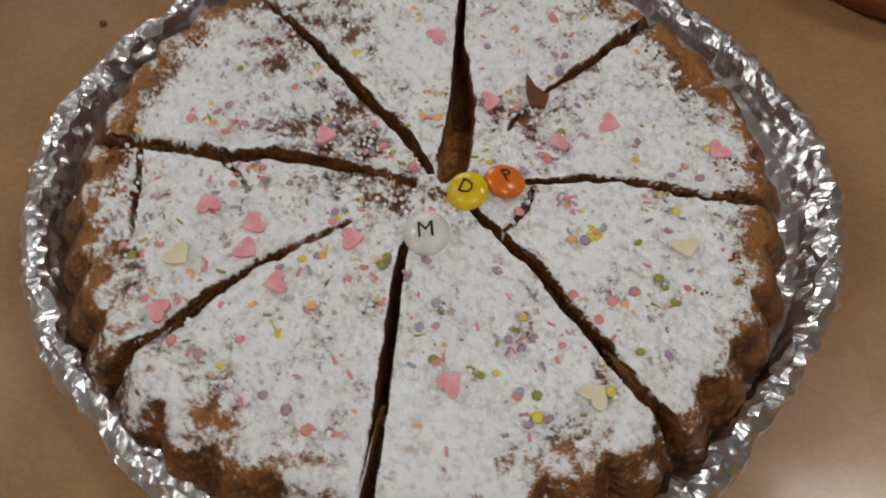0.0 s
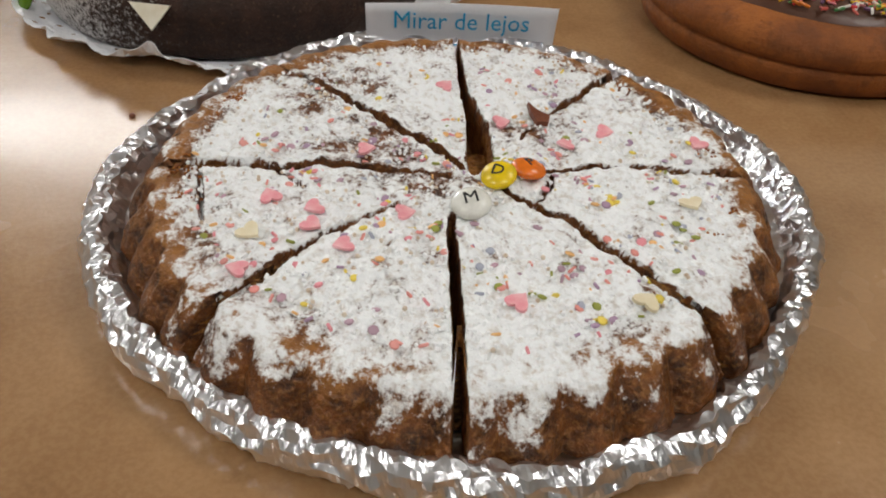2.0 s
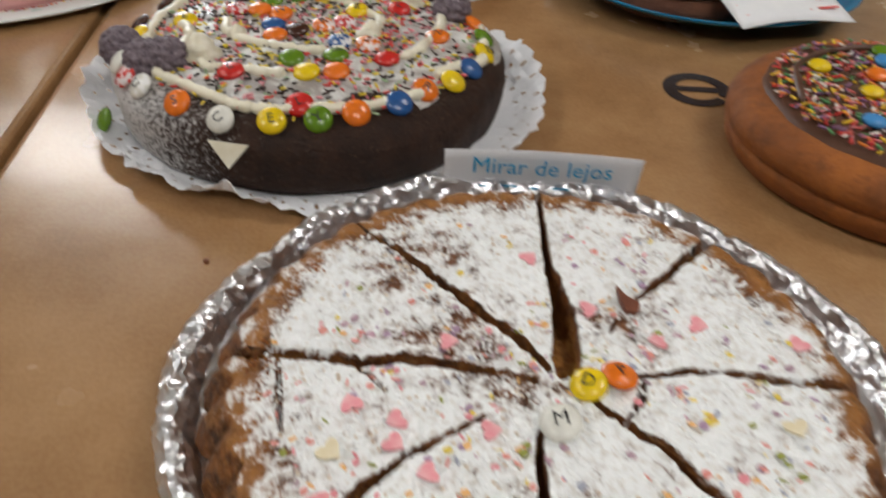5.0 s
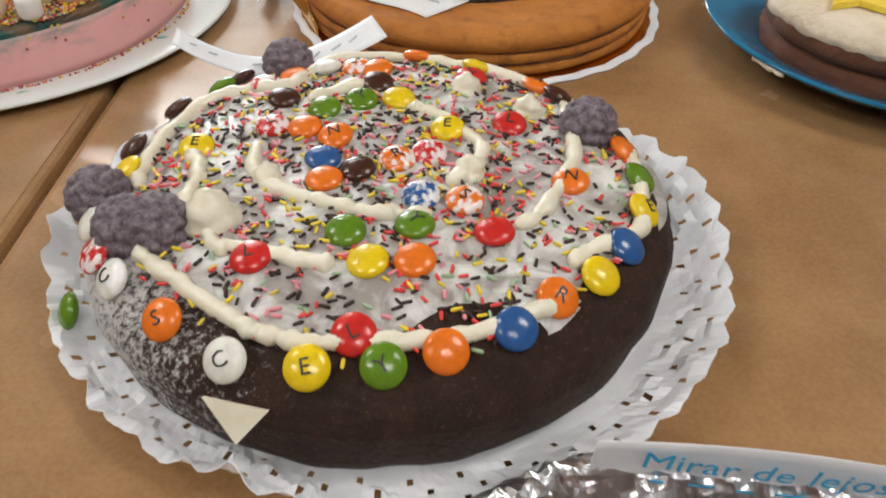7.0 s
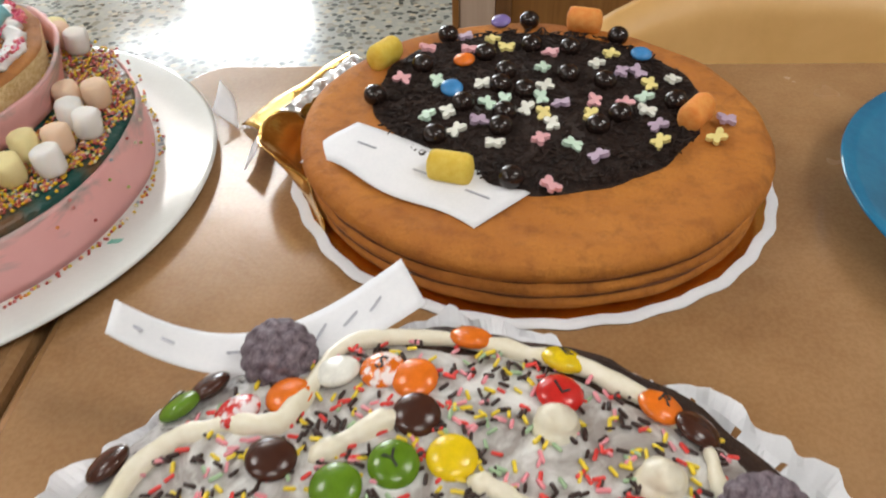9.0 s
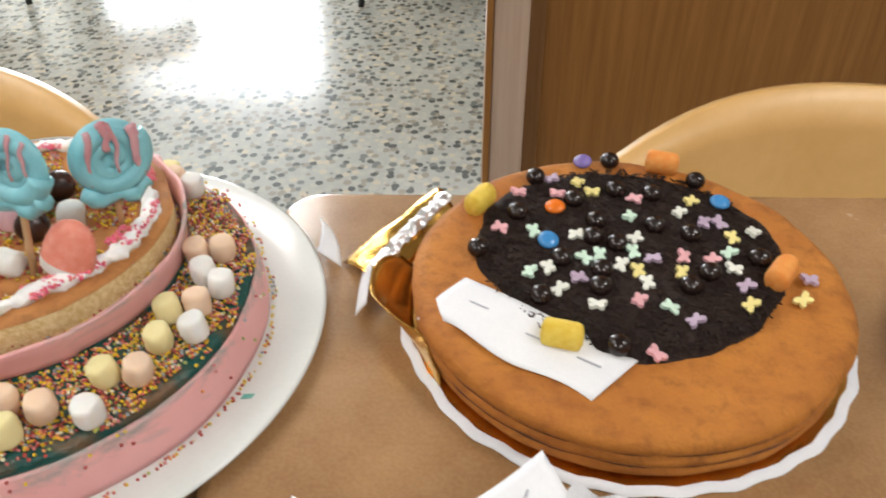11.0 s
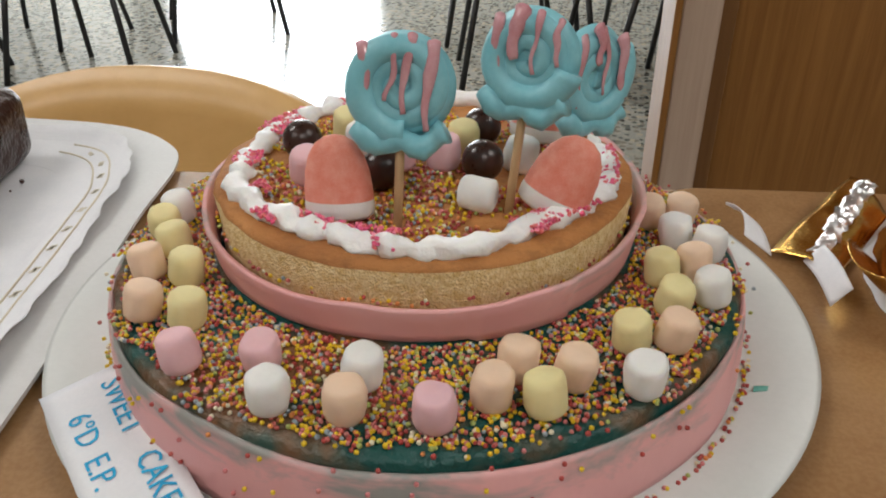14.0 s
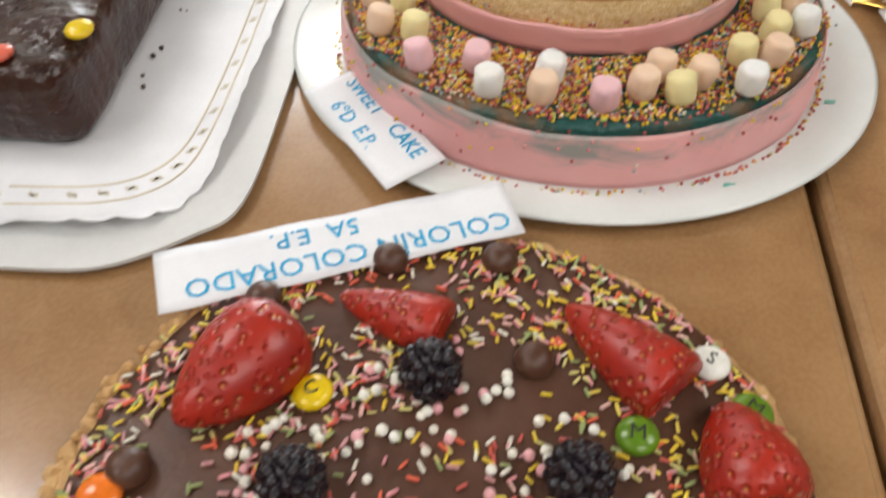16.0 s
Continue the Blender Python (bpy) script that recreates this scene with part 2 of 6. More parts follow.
# ---- the wooden door beside the tables ----
def wood(name, dark, light, rough=0.4, grain=(14, 14, 0.6)):
    m, t, b = nodes_of(name)
    f = noise_tex(t, 4, 6, 0.65, 0.4, stretch=grain)
    fine = noise_tex(t, 30, 3, 0.6, 0.0, stretch=grain)
    c = mixc(t, ramp(t, f, [(0.3, (0, 0, 0)), (0.7, (1, 1, 1))]), dark, light)
    c = mixc(t, 0.3, c, mixc(t, fine, dark, light))
    t.links.new(c, b.inputs["Base Color"])
    b.inputs["Roughness"].default_value = rough
    bump(t, b, fine, 0.15, 0.001)
    return m


brown_wood = wood("door_wood", (0.19, 0.078, 0.018), (0.36, 0.165, 0.045))
post_wood = wood("post_wood", (0.42, 0.3, 0.22), (0.55, 0.42, 0.33), 0.5)
ply_m = wood("plywood", (0.62, 0.36, 0.12), (0.75, 0.47, 0.19), 0.35, (2, 0.5, 2))
door_1 = base("door_1", pose(-0.225, 1.9, 0, 0, 0, 7), "closed brown wooden door in a pale wooden frame", "door", kind="structure")
part("door_frame", boxm(0.075, 0.12, H - 0.01, 0.004, at=(0.037, 0, MID)), post_wood, door_1, "pale wooden post", smooth=False)
part("door_stop", boxm(0.014, 0.13, H - 0.01, 0.002, at=(-0.008, 0.0, MID)), brown_wood, door_1, smooth=False)
part("door_stop", boxm(0.035, 0.07, H - 0.01, 0.003, at=(0.0935, 0.01, MID)), wood("stop_wood", (0.16, 0.07, 0.022), (0.25, 0.12, 0.045)), door_1, smooth=False)
part("door_leaf", boxm(1.05, 0.045, H - 0.01, 0.003, at=(0.637, 0.02, MID)), brown_wood, door_1, "plain brown veneer leaf", smooth=False)
wall_middle = mesh_thing("wall_middle", boxm(4.75, 0.15, H, at=(3.48, 2.02, MID)), wall_m, pose(0, 0, 0), "pale painted wall beside the wooden door", "wall", **flat)

# ---- ceiling lights ----
lens_m, lt, lb = nodes_of("lamp_diffuser")
lb.inputs["Emission Color"].default_value = (1, 0.97, 0.92, 1)
lb.inputs["Emission Strength"].default_value = 5.0
white_m = mat("white_enamel", (0.75, 0.75, 0.74), (0.82, 0.82, 0.81), rough=0.4, relief=0.03)
proto = base("ceiling_light", pose(*LAMPS[0], CEIL), "white ceiling light with a glowing flat diffuser", "ceiling light", "ceiling lights")
part("diffuser", boxm(1.4, 0.7, 0.012, at=(0, 0, -0.05)), lens_m, proto, smooth=False)
for sx, sy, x, y in ((1.48, 0.04, 0, 0.37), (1.48, 0.04, 0, -0.37), (0.04, 0.7, 0.72, 0), (0.04, 0.7, -0.72, 0)):
    part("frame", boxm(sx, sy, 0.06, 0.004, at=(x, y, -0.031)), white_m, proto, smooth=False)
for lx, ly in LAMPS[1:]:
    copy_thing(proto, pose(lx, ly, CEIL))

# ---- tables under brown paper ----
YAW = 7.5
turned = pose(0, 0, 0, 0, 0, YAW)


def table(u0, u1, v0, v1, label):
    cx, cy = (u0 + u1) / 2, (v0 + v1) / 2
    t = base("table", turned @ pose(cx, cy, FLOOR), label, "table", "tables under the cakes")
    sx, sy, top = u1 - u0, v1 - v0, -FLOOR
    part("tabletop", boxm(sx - 0.02, sy - 0.02, 0.035, 0.006, at=(0, 0, top - 0.024)), edge_m, t)
    for i in (-1, 1):
        for j in (-1, 1):
            part("leg", tube([(i * (sx / 2 - 0.1), j * (sy / 2 - 0.1), 0), (i * (sx / 2 - 0.1), j * (sy / 2 - 0.1), top - 0.04)], 0.02, 14), steel_m, t)
    return t


def cover(u0, u1, v0, v1, roll, label):
    """Brown paper over a tabletop, its edge rolled over by roll and hanging down."""
    def ring(grow, z, r):
        out = []
        for cx, cy, a0 in ((u1 - r, v1 - r, 0), (u0 + r, v1 - r, 90), (u0 + r, v0 + r, 180), (u1 - r, v0 + r, 270)):
            for k in range(9):
                a = radians(a0 + 11.25 * k)
                out.append((cx + (r + grow) * math.cos(a), cy + (r + grow) * math.sin(a), z))
        return out
    bm = bmesh.new()
    rings = [[bm.verts.new(p) for p in ring(g, z, 0.03)] for g, z in ((0, 0), (roll * 0.08, -0.0006), (roll * 0.6, -0.0018), (roll * 0.9, -0.0035), (roll, -0.008), (roll, -0.11))]
    bm.faces.new(rings[0])
    for a, b in zip(rings, rings[1:]):
        for i in range(len(a)):
            j = (i + 1) % len(a)
            bm.faces.new((a[i], b[i], b[j], a[j]))
    bmesh.ops.recalc_face_normals(bm, faces=bm.faces)
    return mesh_thing("table_cover", bm, paper_m, turned, label, "table cover", "paper table covers", smooth=False)


table(-0.197, 1.5, -1.2, 0.87, "long dark-edged table under glossy brown paper")
table(-1.75, -0.213, -1.2, 0.87, "long dark-edged table under glossy brown paper")
cover(-0.19, 1.47, -1.17, 0.845, 0.007, "glossy brown wrapping paper pulled over a tabletop")
cover(-1.72, -0.209, -1.17, 0.845, 0.006, "glossy brown wrapping paper pulled over a tabletop")


# ---- chairs ----
def chair(name, m, label, group):
    c = base(name, m, label, "chair", group)
    s = 1 / TRUE

    def shell(u, v):
        x = (u - 0.5) * 0.56
        h = 0.283 * (1 - 0.42 * (2 * abs(u - 0.5)) ** 2.6)
        return Vector((x, 0.2 - 0.1 * (2 * (u - 0.5)) ** 2 + 0.05 * v, 0.46 + 0.05 + (h - 0.05) * v)) * s
    part("backrest", grid_strip(1, 1, 28, 6, 0.014 * s, shell), ply_m, c, "honey-coloured bent plywood")
    part("seat", boxm(0.42 * s, 0.42 * s, 0.014 * s, 0.006 * s, at=(0, 0, 0.45 * s)), ply_m, c)
    for i in (-1, 1):
        for j in (-1, 1):
            part("leg", tube([(i * 0.24 * s, j * 0.22 * s, 0), (i * 0.17 * s, j * 0.15 * s, 0.44 * s)], 0.011 * s, 10), steel_m, c)
        part("back_post", tube([(i * 0.15 * s, 0.16 * s, 0.44 * s), (i * 0.14 * s, 0.235 * s, 0.65 * s)], 0.009 * s, 8), steel_m, c)
    return c


first = chair("chair", pose(-0.82, 0.74, FLOOR, 0, 0, 3) @ Matrix.Scale(0.985, 4), "honey plywood chair pushed against the table", "chairs at the tables")
copy_thing(first, pose(0.27, 0.815, FLOOR, 0, 0, 3) @ Matrix.Scale(1.0 / 0.996, 4))
far = chair("cafe_chair", pose(-0.75, 4.1, FLOOR, 0, 0, 12), "plywood chair with thin black metal legs", "chairs across the room")
for x, y, a in ((-0.2, 4.5, -20), (0.05, 4.0, 160), (-1.0, 4.9, 100), (-2.9, 3.8, 10), (-3.4, 4.2, 190), (-2.6, 4.7, 30), (-3.7, 3.5, 80)):
    copy_thing(far, pose(x, y, FLOOR, 0, 0, a))

# ---- where small things lie on the cakes ----
B_ORANGE = [(-0.098, 0.234), (0.02, 0.232), (0.062, 0.268), (0.093, 0.39), (0.065, 0.348), (0.0, 0.277), (0.016, 0.321), (-0.054, 0.329), (-0.022, 0.351), (-0.076, 0.373), (-0.058, 0.367), (-0.1, 0.435), (-0.067, 0.454), (-0.053, 0.45), (0.043, 0.452), (-0.034, 0.48)]
B_WHITE = [(-0.065, 0.217), (-0.085, 0.451), (-0.13, 0.255), (-0.159, 0.292)]
B_YELLOW = [(-0.032, 0.217), (0.08, 0.286), (0.101, 0.338), (-0.02, 0.273), (-0.001, 0.384), (-0.033, 0.413), (0.005, 0.472), (-0.159, 0.332), (-0.128, 0.351)]
B_RED = [(-0.017, 0.233), (0.032, 0.301), (-0.071, 0.269), (-0.007, 0.36), (0.031, 0.396), (-0.118, 0.426), (0.004, 0.45), (-0.146, 0.27), (-0.094, 0.373)]
B_GREEN = [(-0.003, 0.222), (0.1, 0.365), (-0.004, 0.3), (-0.034, 0.291), (-0.053, 0.407), (-0.071, 0.395), (-0.145, 0.431)]
B_BLUE = [(0.046, 0.248), (0.092, 0.308), (-0.005, 0.322), (-0.059, 0.346)]
B_BROWN = [(-0.04, 0.34), (-0.049, 0.431), (-0.097, 0.404), (0.056, 0.443), (-0.137, 0.442), (-0.16, 0.4), (-0.166, 0.355)]
B_BRAMBLE = [(-0.112, 0.459), (0.073, 0.404), (-0.135, 0.284), (-0.12, 0.285), (-0.163, 0.31)]
B_ROPE1 = [(-0.125, 0.272), (-0.108, 0.26), (-0.085, 0.246), (-0.063, 0.234), (-0.051, 0.23), (-0.032, 0.229), (-0.001, 0.234), (0.028, 0.243), (0.054, 0.26), (0.066, 0.273)]
B_ROPE2 = [(-0.147, 0.318), (-0.153, 0.348), (-0.147, 0.399), (-0.125, 0.419), (-0.098, 0.424), (-0.085, 0.471), (-0.032, 0.477), (0.015, 0.468), (0.058, 0.442)]
B_ROPE3 = [(0.058, 0.438), (0.065, 0.398), (0.066, 0.369), (0.054, 0.326), (0.041, 0.307)]
B_ROPE4 = [(-0.097, 0.356), (-0.09, 0.332), (-0.071, 0.318), (-0.054, 0.313), (-0.034, 0.308), (-0.019, 0.307), (0.002, 0.31)]
B_ROPE5 = [(-0.127, 0.346), (-0.117, 0.325), (-0.115, 0.303), (-0.101, 0.294), (-0.09, 0.276), (-0.074, 0.275), (-0.052, 0.271), (-0.034, 0.269)]
B_ROPE6 = [(-0.083, 0.406), (-0.066, 0.423), (-0.047, 0.435)]
B_ROPE7 = [(0.006, 0.335), (0.017, 0.354), (0.018, 0.372), (-0.007, 0.397), (-0.026, 0.405)]
B_ROPE8 = [(0.095, 0.39), (0.098, 0.377), (0.1, 0.352), (0.098, 0.323), (0.077, 0.303), (0.066, 0.291)]
B_BLOB = [(-0.099, 0.294), (-0.109, 0.261), (-0.082, 0.328), (0.015, 0.348), (0.003, 0.434), (0.04, 0.415)]
C_GUM_Y = [(-0.13, 0.762), (-0.063, 0.622)]
C_GUM_O = [(0.011, 0.836), (0.082, 0.703)]
C_BLUE = [(-0.076, 0.722), (0.052, 0.789)]
C_ORANGE = [(-0.073, 0.765)]
C_VIOLET = [(-0.053, 0.834)]
C_BALL = [(-0.031, 0.837), (-0.09, 0.804), (0.036, 0.816), (-0.101, 0.753), (-0.125, 0.705), (-0.059, 0.776), (-0.042, 0.75), (-0.044, 0.73), (-0.066, 0.702), (-0.027, 0.794), (0.001, 0.792), (0.001, 0.75), (0.026, 0.743), (0.071, 0.721), (0.035, 0.7), (0.021, 0.684), (-0.039, 0.675), (-0.038, 0.693), (-0.027, 0.724), (-0.078, 0.66), (-0.028, 0.62)]
C_PINK = [(-0.102, 0.782), (-0.072, 0.784), (-0.112, 0.734), (-0.014, 0.666), (-0.006, 0.617), (0.019, 0.717), (0.038, 0.717), (-0.012, 0.786)]
C_WHITE = [(-0.041, 0.657), (-0.066, 0.67), (-0.074, 0.692), (-0.014, 0.734), (-0.007, 0.685), (-0.025, 0.702), (-0.056, 0.733), (0.02, 0.772), (0.071, 0.754), (0.052, 0.708)]
C_MINT = [(-0.087, 0.685), (-0.017, 0.761), (0.006, 0.662), (-0.087, 0.733), (-0.05, 0.706), (-0.039, 0.711), (-0.016, 0.718), (0.051, 0.726)]
C_LEMON = [(-0.045, 0.79), (-0.057, 0.803), (0.03, 0.789), (0.056, 0.745), (0.058, 0.672), (0.093, 0.681), (0.016, 0.699), (-0.013, 0.697)]
C_LILAC = [(0.021, 0.651), (-0.054, 0.684), (0.101, 0.703), (0.037, 0.761), (0.048, 0.762), (0.058, 0.691), (-0.002, 0.712), (-0.077, 0.805)]
C_LABEL = [(-0.156, 0.647), (-0.124, 0.682), (-0.023, 0.596), (-0.03, 0.574), (-0.046, 0.573)]
C_CHOC = [(-0.132, 0.692), (-0.102, 0.654), (-0.044, 0.604), (0.003, 0.61), (0.086, 0.677), (0.07, 0.782), (0.009, 0.838), (-0.09, 0.827), (-0.122, 0.759)]
D_WHITE = [(-0.567, 0.61), (-0.459, 0.474), (-0.429, 0.495), (-0.317, 0.515), (-0.285, 0.585), (-0.285, 0.626), (-0.3, 0.637)]
D_LEMON = [(-0.567, 0.593), (-0.551, 0.575), (-0.534, 0.551), (-0.517, 0.518), (-0.353, 0.493), (-0.322, 0.543), (-0.304, 0.575), (-0.307, 0.598)]
D_PEACH = [(-0.553, 0.551), (-0.54, 0.52), (-0.429, 0.475), (-0.376, 0.494), (-0.368, 0.512), (-0.345, 0.513), (-0.305, 0.547), (-0.292, 0.606), (-0.297, 0.663), (-0.313, 0.659)]
D_PINK = [(-0.503, 0.489), (-0.472, 0.497), (-0.394, 0.478)]
DU_GUM = [(-0.458, 0.566), (-0.365, 0.593), (-0.379, 0.679)]
DU_CHOC = [(-0.5, 0.63), (-0.448, 0.601), (-0.401, 0.622), (-0.409, 0.668)]
DU_WHITE = [(-0.396, 0.589)]
DU_PINKM = [(-0.488, 0.602), (-0.446, 0.627), (-0.423, 0.632)]
DU_LEM = [(-0.484, 0.66), (-0.417, 0.653)]
DU_WHB = [(-0.469, 0.641), (-0.385, 0.636)]
DU_STICK = [(-0.431, 0.563), (-0.381, 0.583)]
DU_CREAM = [(-0.516, 0.611), (-0.507, 0.577), (-0.479, 0.552), (-0.443, 0.539), (-0.414, 0.54), (-0.384, 0.547), (-0.359, 0.563), (-0.339, 0.602), (-0.338, 0.643), (-0.354, 0.672)]
E_STRAW = [(-0.522, 0.27), (-0.469, 0.323), (-0.365, 0.33), (-0.31, 0.289)]
E_BLACK = [(-0.441, 0.292), (-0.478, 0.229), (-0.372, 0.26)]
E_YELLOW = [(-0.488, 0.273)]
E_GREEN = [(-0.352, 0.288), (-0.307, 0.312)]
E_WHITE = [(-0.325, 0.333)]
E_ORANGE = [(-0.55, 0.207)]
E_BALL = [(-0.53, 0.316), (-0.428, 0.37), (-0.4, 0.314), (-0.48, 0.356)]
F_YEL = [(-0.699, 0.447)]
F_OR = [(-0.738, 0.587), (-0.745, 0.633)]
F_C = [(-0.718, 0.519)]
F_RED = [(-0.728, 0.412)]
A_HEART = [(0.129, 0.105), (0.155, -0.066), (0.046, -0.051), (0.09, 0.039), (0.209, 0.062), (0.188, 0.049), (0.157, 0.068), (0.086, -0.034), (0.051, -0.002), (0.071, -0.021), (0.255, 0.053), (0.11, -0.011), (0.071, -0.009)]
A_LEAF = [(0.176, 0.073)]
A_CREAM = [(0.205, -0.064), (0.046, -0.027), (0.239, 0.002)]

# ---- kinds of small things ----
candy_m = {}
for cname, c in dict(orange=(0.85, 0.19, 0.015), yellow=(0.85, 0.6, 0.01), red=(0.62, 0.025, 0.02), green=(0.12, 0.24, 0.012), blue=(0.025, 0.1, 0.3), white=(0.8, 0.79, 0.72), brown=(0.06, 0.02, 0.012), sky=(0.06, 0.28, 0.62), violet=(0.22, 0.16, 0.42), coral=(0.8, 0.16, 0.1)).items():
    candy_m[cname] = mat("candy_" + cname, tuple(v * 0.8 for v in c), c, rough=0.22, scale=150, fine=900, relief=0.04, depth=0.0004)
ink_blue = mat("blue_ink", (0.0, 0.3, 0.58), (0.02, 0.42, 0.7), rough=0.6, relief=0)
ink_black = mat("black_ink", (0.015, 0.014, 0.012), (0.03, 0.03, 0.03), rough=0.5, relief=0)
ink_red = mat("red_ink", (0.7, 0.08, 0.08), (0.8, 0.2, 0.18), rough=0.6, relief=0)
card_m = mat("white_paper", (0.74, 0.75, 0.78), (0.82, 0.82, 0.84), rough=0.7, scale=25, fine=500, relief=0.08, depth=0.0004)


def lentil(r, h):
    rows = [(0, -h)] + [(r * math.sin(a), -h * math.cos(a) ** 1.0) for a in (0.35, 0.75, 1.1, 1.4)] + [(r, 0)]
    rows += [(p, -q) for p, q in rows[:-1][::-1]]
    return lathe(rows, 28)


for cname in ("orange", "red", "blue", "white"):
    mm = candy_m[cname].copy()
    mm.name = "sugared_" + cname
    t = mm.node_tree
    b = t.nodes["Principled BSDF"]
    old = b.inputs["Base Color"].links[0].from_socket
    mask = ramp(t, noise_tex(t, 210, 4, 0.6), [(0.47, (0, 0, 0)), (0.56, (0.85, 0.85, 0.85))])
    t.links.new(mixc(t, mask, old, (0.82, 0.82, 0.82)), b.inputs["Base Color"])
    candy_m["sugared_" + cname] = mm
CANDY = {}
for cname in candy_m:
    bm = lentil(0.0094, 0.0042)
    CANDY[cname] = finish(bm, "candy", candy_m[cname])


def letter_mesh(text, size, material, depth=0.0002, align="CENTER"):
    cu = bpy.data.curves.new("writing", "FONT")
    cu.body, cu.size, cu.extrude, cu.resolution_u = text, size, depth, 2
    cu.align_x, cu.align_y = align, "CENTER"
    tmp = bpy.data.objects.new("writing", cu)
    scene.collection.objects.link(tmp)
    me = bpy.data.meshes.new_from_object(tmp.evaluated_get(bpy.context.evaluated_depsgraph_get()))
    bpy.data.objects.remove(tmp)
    bpy.data.curves.remove(cu)
    me.materials.clear()
    me.materials.append(material)
    return me


rng = random.Random(4)


def upto(nx, ny, nzv, spin=0.0):
    """A turn that takes z to the given way."""
    q = Vector((0, 0, 1)).rotation_difference(Vector((nx, ny, nzv)))
    return q.to_matrix().to_4x4() @ Matrix.Rotation(spin, 4, "Z")


LETTER = {}


def candy(colour, x, y, z, label, group, tilt=(0, 0, 1), letter="", sink=0.0015, scale=1.0):
    m = Matrix.Translation((x, y, z + 0.0042 - sink)) @ upto(tilt[0] + rng.uniform(-0.1, 0.1), tilt[1] + rng.uniform(-0.1, 0.1), tilt[2], rng.uniform(-0.7, 0.7)) @ Matrix.Scale(scale, 4)
    ob = new("candy", CANDY[colour])
    ob.matrix_basis = m
    tagged(ob, label, "candy", group)
    if letter:
        if letter not in LETTER:
            LETTER[letter] = letter_mesh(letter, 0.0095, ink_black, 0.0003)
        share("letter", LETTER[letter], ob, pose(0, 0, 0.0041))
    return ob


def scatter_data(count, place, shape):
    """Many small pieces as one body. place(rng) gives a matrix or None."""
    data = ([], [])
    made = 0
    while made < count:
        m = place()
        if m is not None:
            merge(data, shape, m)
            made += 1
    return data


def rod_raw(length, r):
    return raw(tube([(-length / 2, 0, 0), (-length / 2 + r * 0.6, 0, 0), (length / 2 - r * 0.6, 0, 0), (length / 2, 0, 0)], [r * 0.5, r, r, r * 0.5], 6))


def flat_place(fx, cx, cy, rmax, rmin=0.0, z0=0.0, lie=0.25, power=0.5, ok=None):
    def one():
        a, r = rng.uniform(0, 2 * math.pi), rmin + (rmax - rmin) * rng.random() ** power
        x, y = cx + r * math.cos(a), cy + r * math.sin(a)
        if ok and not ok(x, y):
            return None
        return Matrix.Translation((x, y, fx(x, y) + z0)) @ upto(rng.uniform(-lie, lie), rng.uniform(-lie, lie), 1, rng.uniform(0, 6.3)) @ Matrix.Scale(rng.uniform(0.8, 1.15), 4)
    return one


def doily(name, m, r, label, scallops=46, lift=0.012, seed=0.0, wide=0.0):
    """White paper lace with a scalloped rim and punched holes, its rim lifted in waves."""
    bm = bmesh.new()
    seg = scallops * 8
    radii = [0.0, 0.5, 0.8, 0.85, 0.87, 0.89, 0.91, 0.93, 0.95, 0.97, 1.0]
    rings = []
    for k, f in enumerate(radii):
        ring = []
        for i in range(seg if f else 1):
            a = 2 * math.pi * i / seg
            rr = r * f * (1 + wide * math.cos(2 * a + 0.6))
            if k == len(radii) - 1:
                rr += 0.0035 * abs(math.sin(a * scallops / 2)) - 0.002
            w = max(0.0, f - 0.78) / 0.22
            crimp = nz(math.cos(a), math.sin(a), f * 1.5, 11, seed + 3) + 0.5 * nz(math.cos(a), math.sin(a), f * 3, 27, seed)
            rr += 0.004 * w * crimp
            z = 0.0008 + w * 0.3 * lift * abs(crimp) + w * w * lift * (0.75 + 0.9 * nz(math.cos(a), math.sin(a), 0, 3.2, seed)) + w * 0.0016 * math.sin(a * 23 + seed)
            ring.append(bm.verts.new((rr * math.cos(a), rr * math.sin(a), max(0.0006, z))))
        rings.append(ring)
    for k in range(1, len(rings)):
        a, b = rings[k - 1], rings[k]
        for i in range(seg):
            j = (i + 1) % seg
            if len(a) == 1:
                bm.faces.new((a[0], b[i], b[j]))
                continue
            if k == 5 and i % 8 == 1 or k == 7 and i % 8 == 4 or k == 9 and i % 8 == 1:
                continue
            bm.faces.new((a[i], b[i], b[j], a[j]))
    bmesh.ops.recalc_face_normals(bm, faces=bm.faces)
    bmesh.ops.solidify(bm, geom=bm.faces[:], thickness=0.0004)
    return mesh_thing(name, bm, card_m, m, label, "doily", smooth=False)


def write_lines(parent, lines, size, gap, ink, m, squeeze=1.0):
    for k, text in enumerate(lines):
        me = letter_mesh(text, size, ink, 0.00012)
        share("writing", me, parent, m @ pose(0, -k * gap, 0) @ Matrix.Diagonal((squeeze, 1, 1, 1)))

# ---- the sliced sugar-dusted cake in foil ----
AX, AY, ATOP, ABASE = 0.133, 0.034, 0.044, 0.0125
ACX, ACY = 0.137, 0.0155


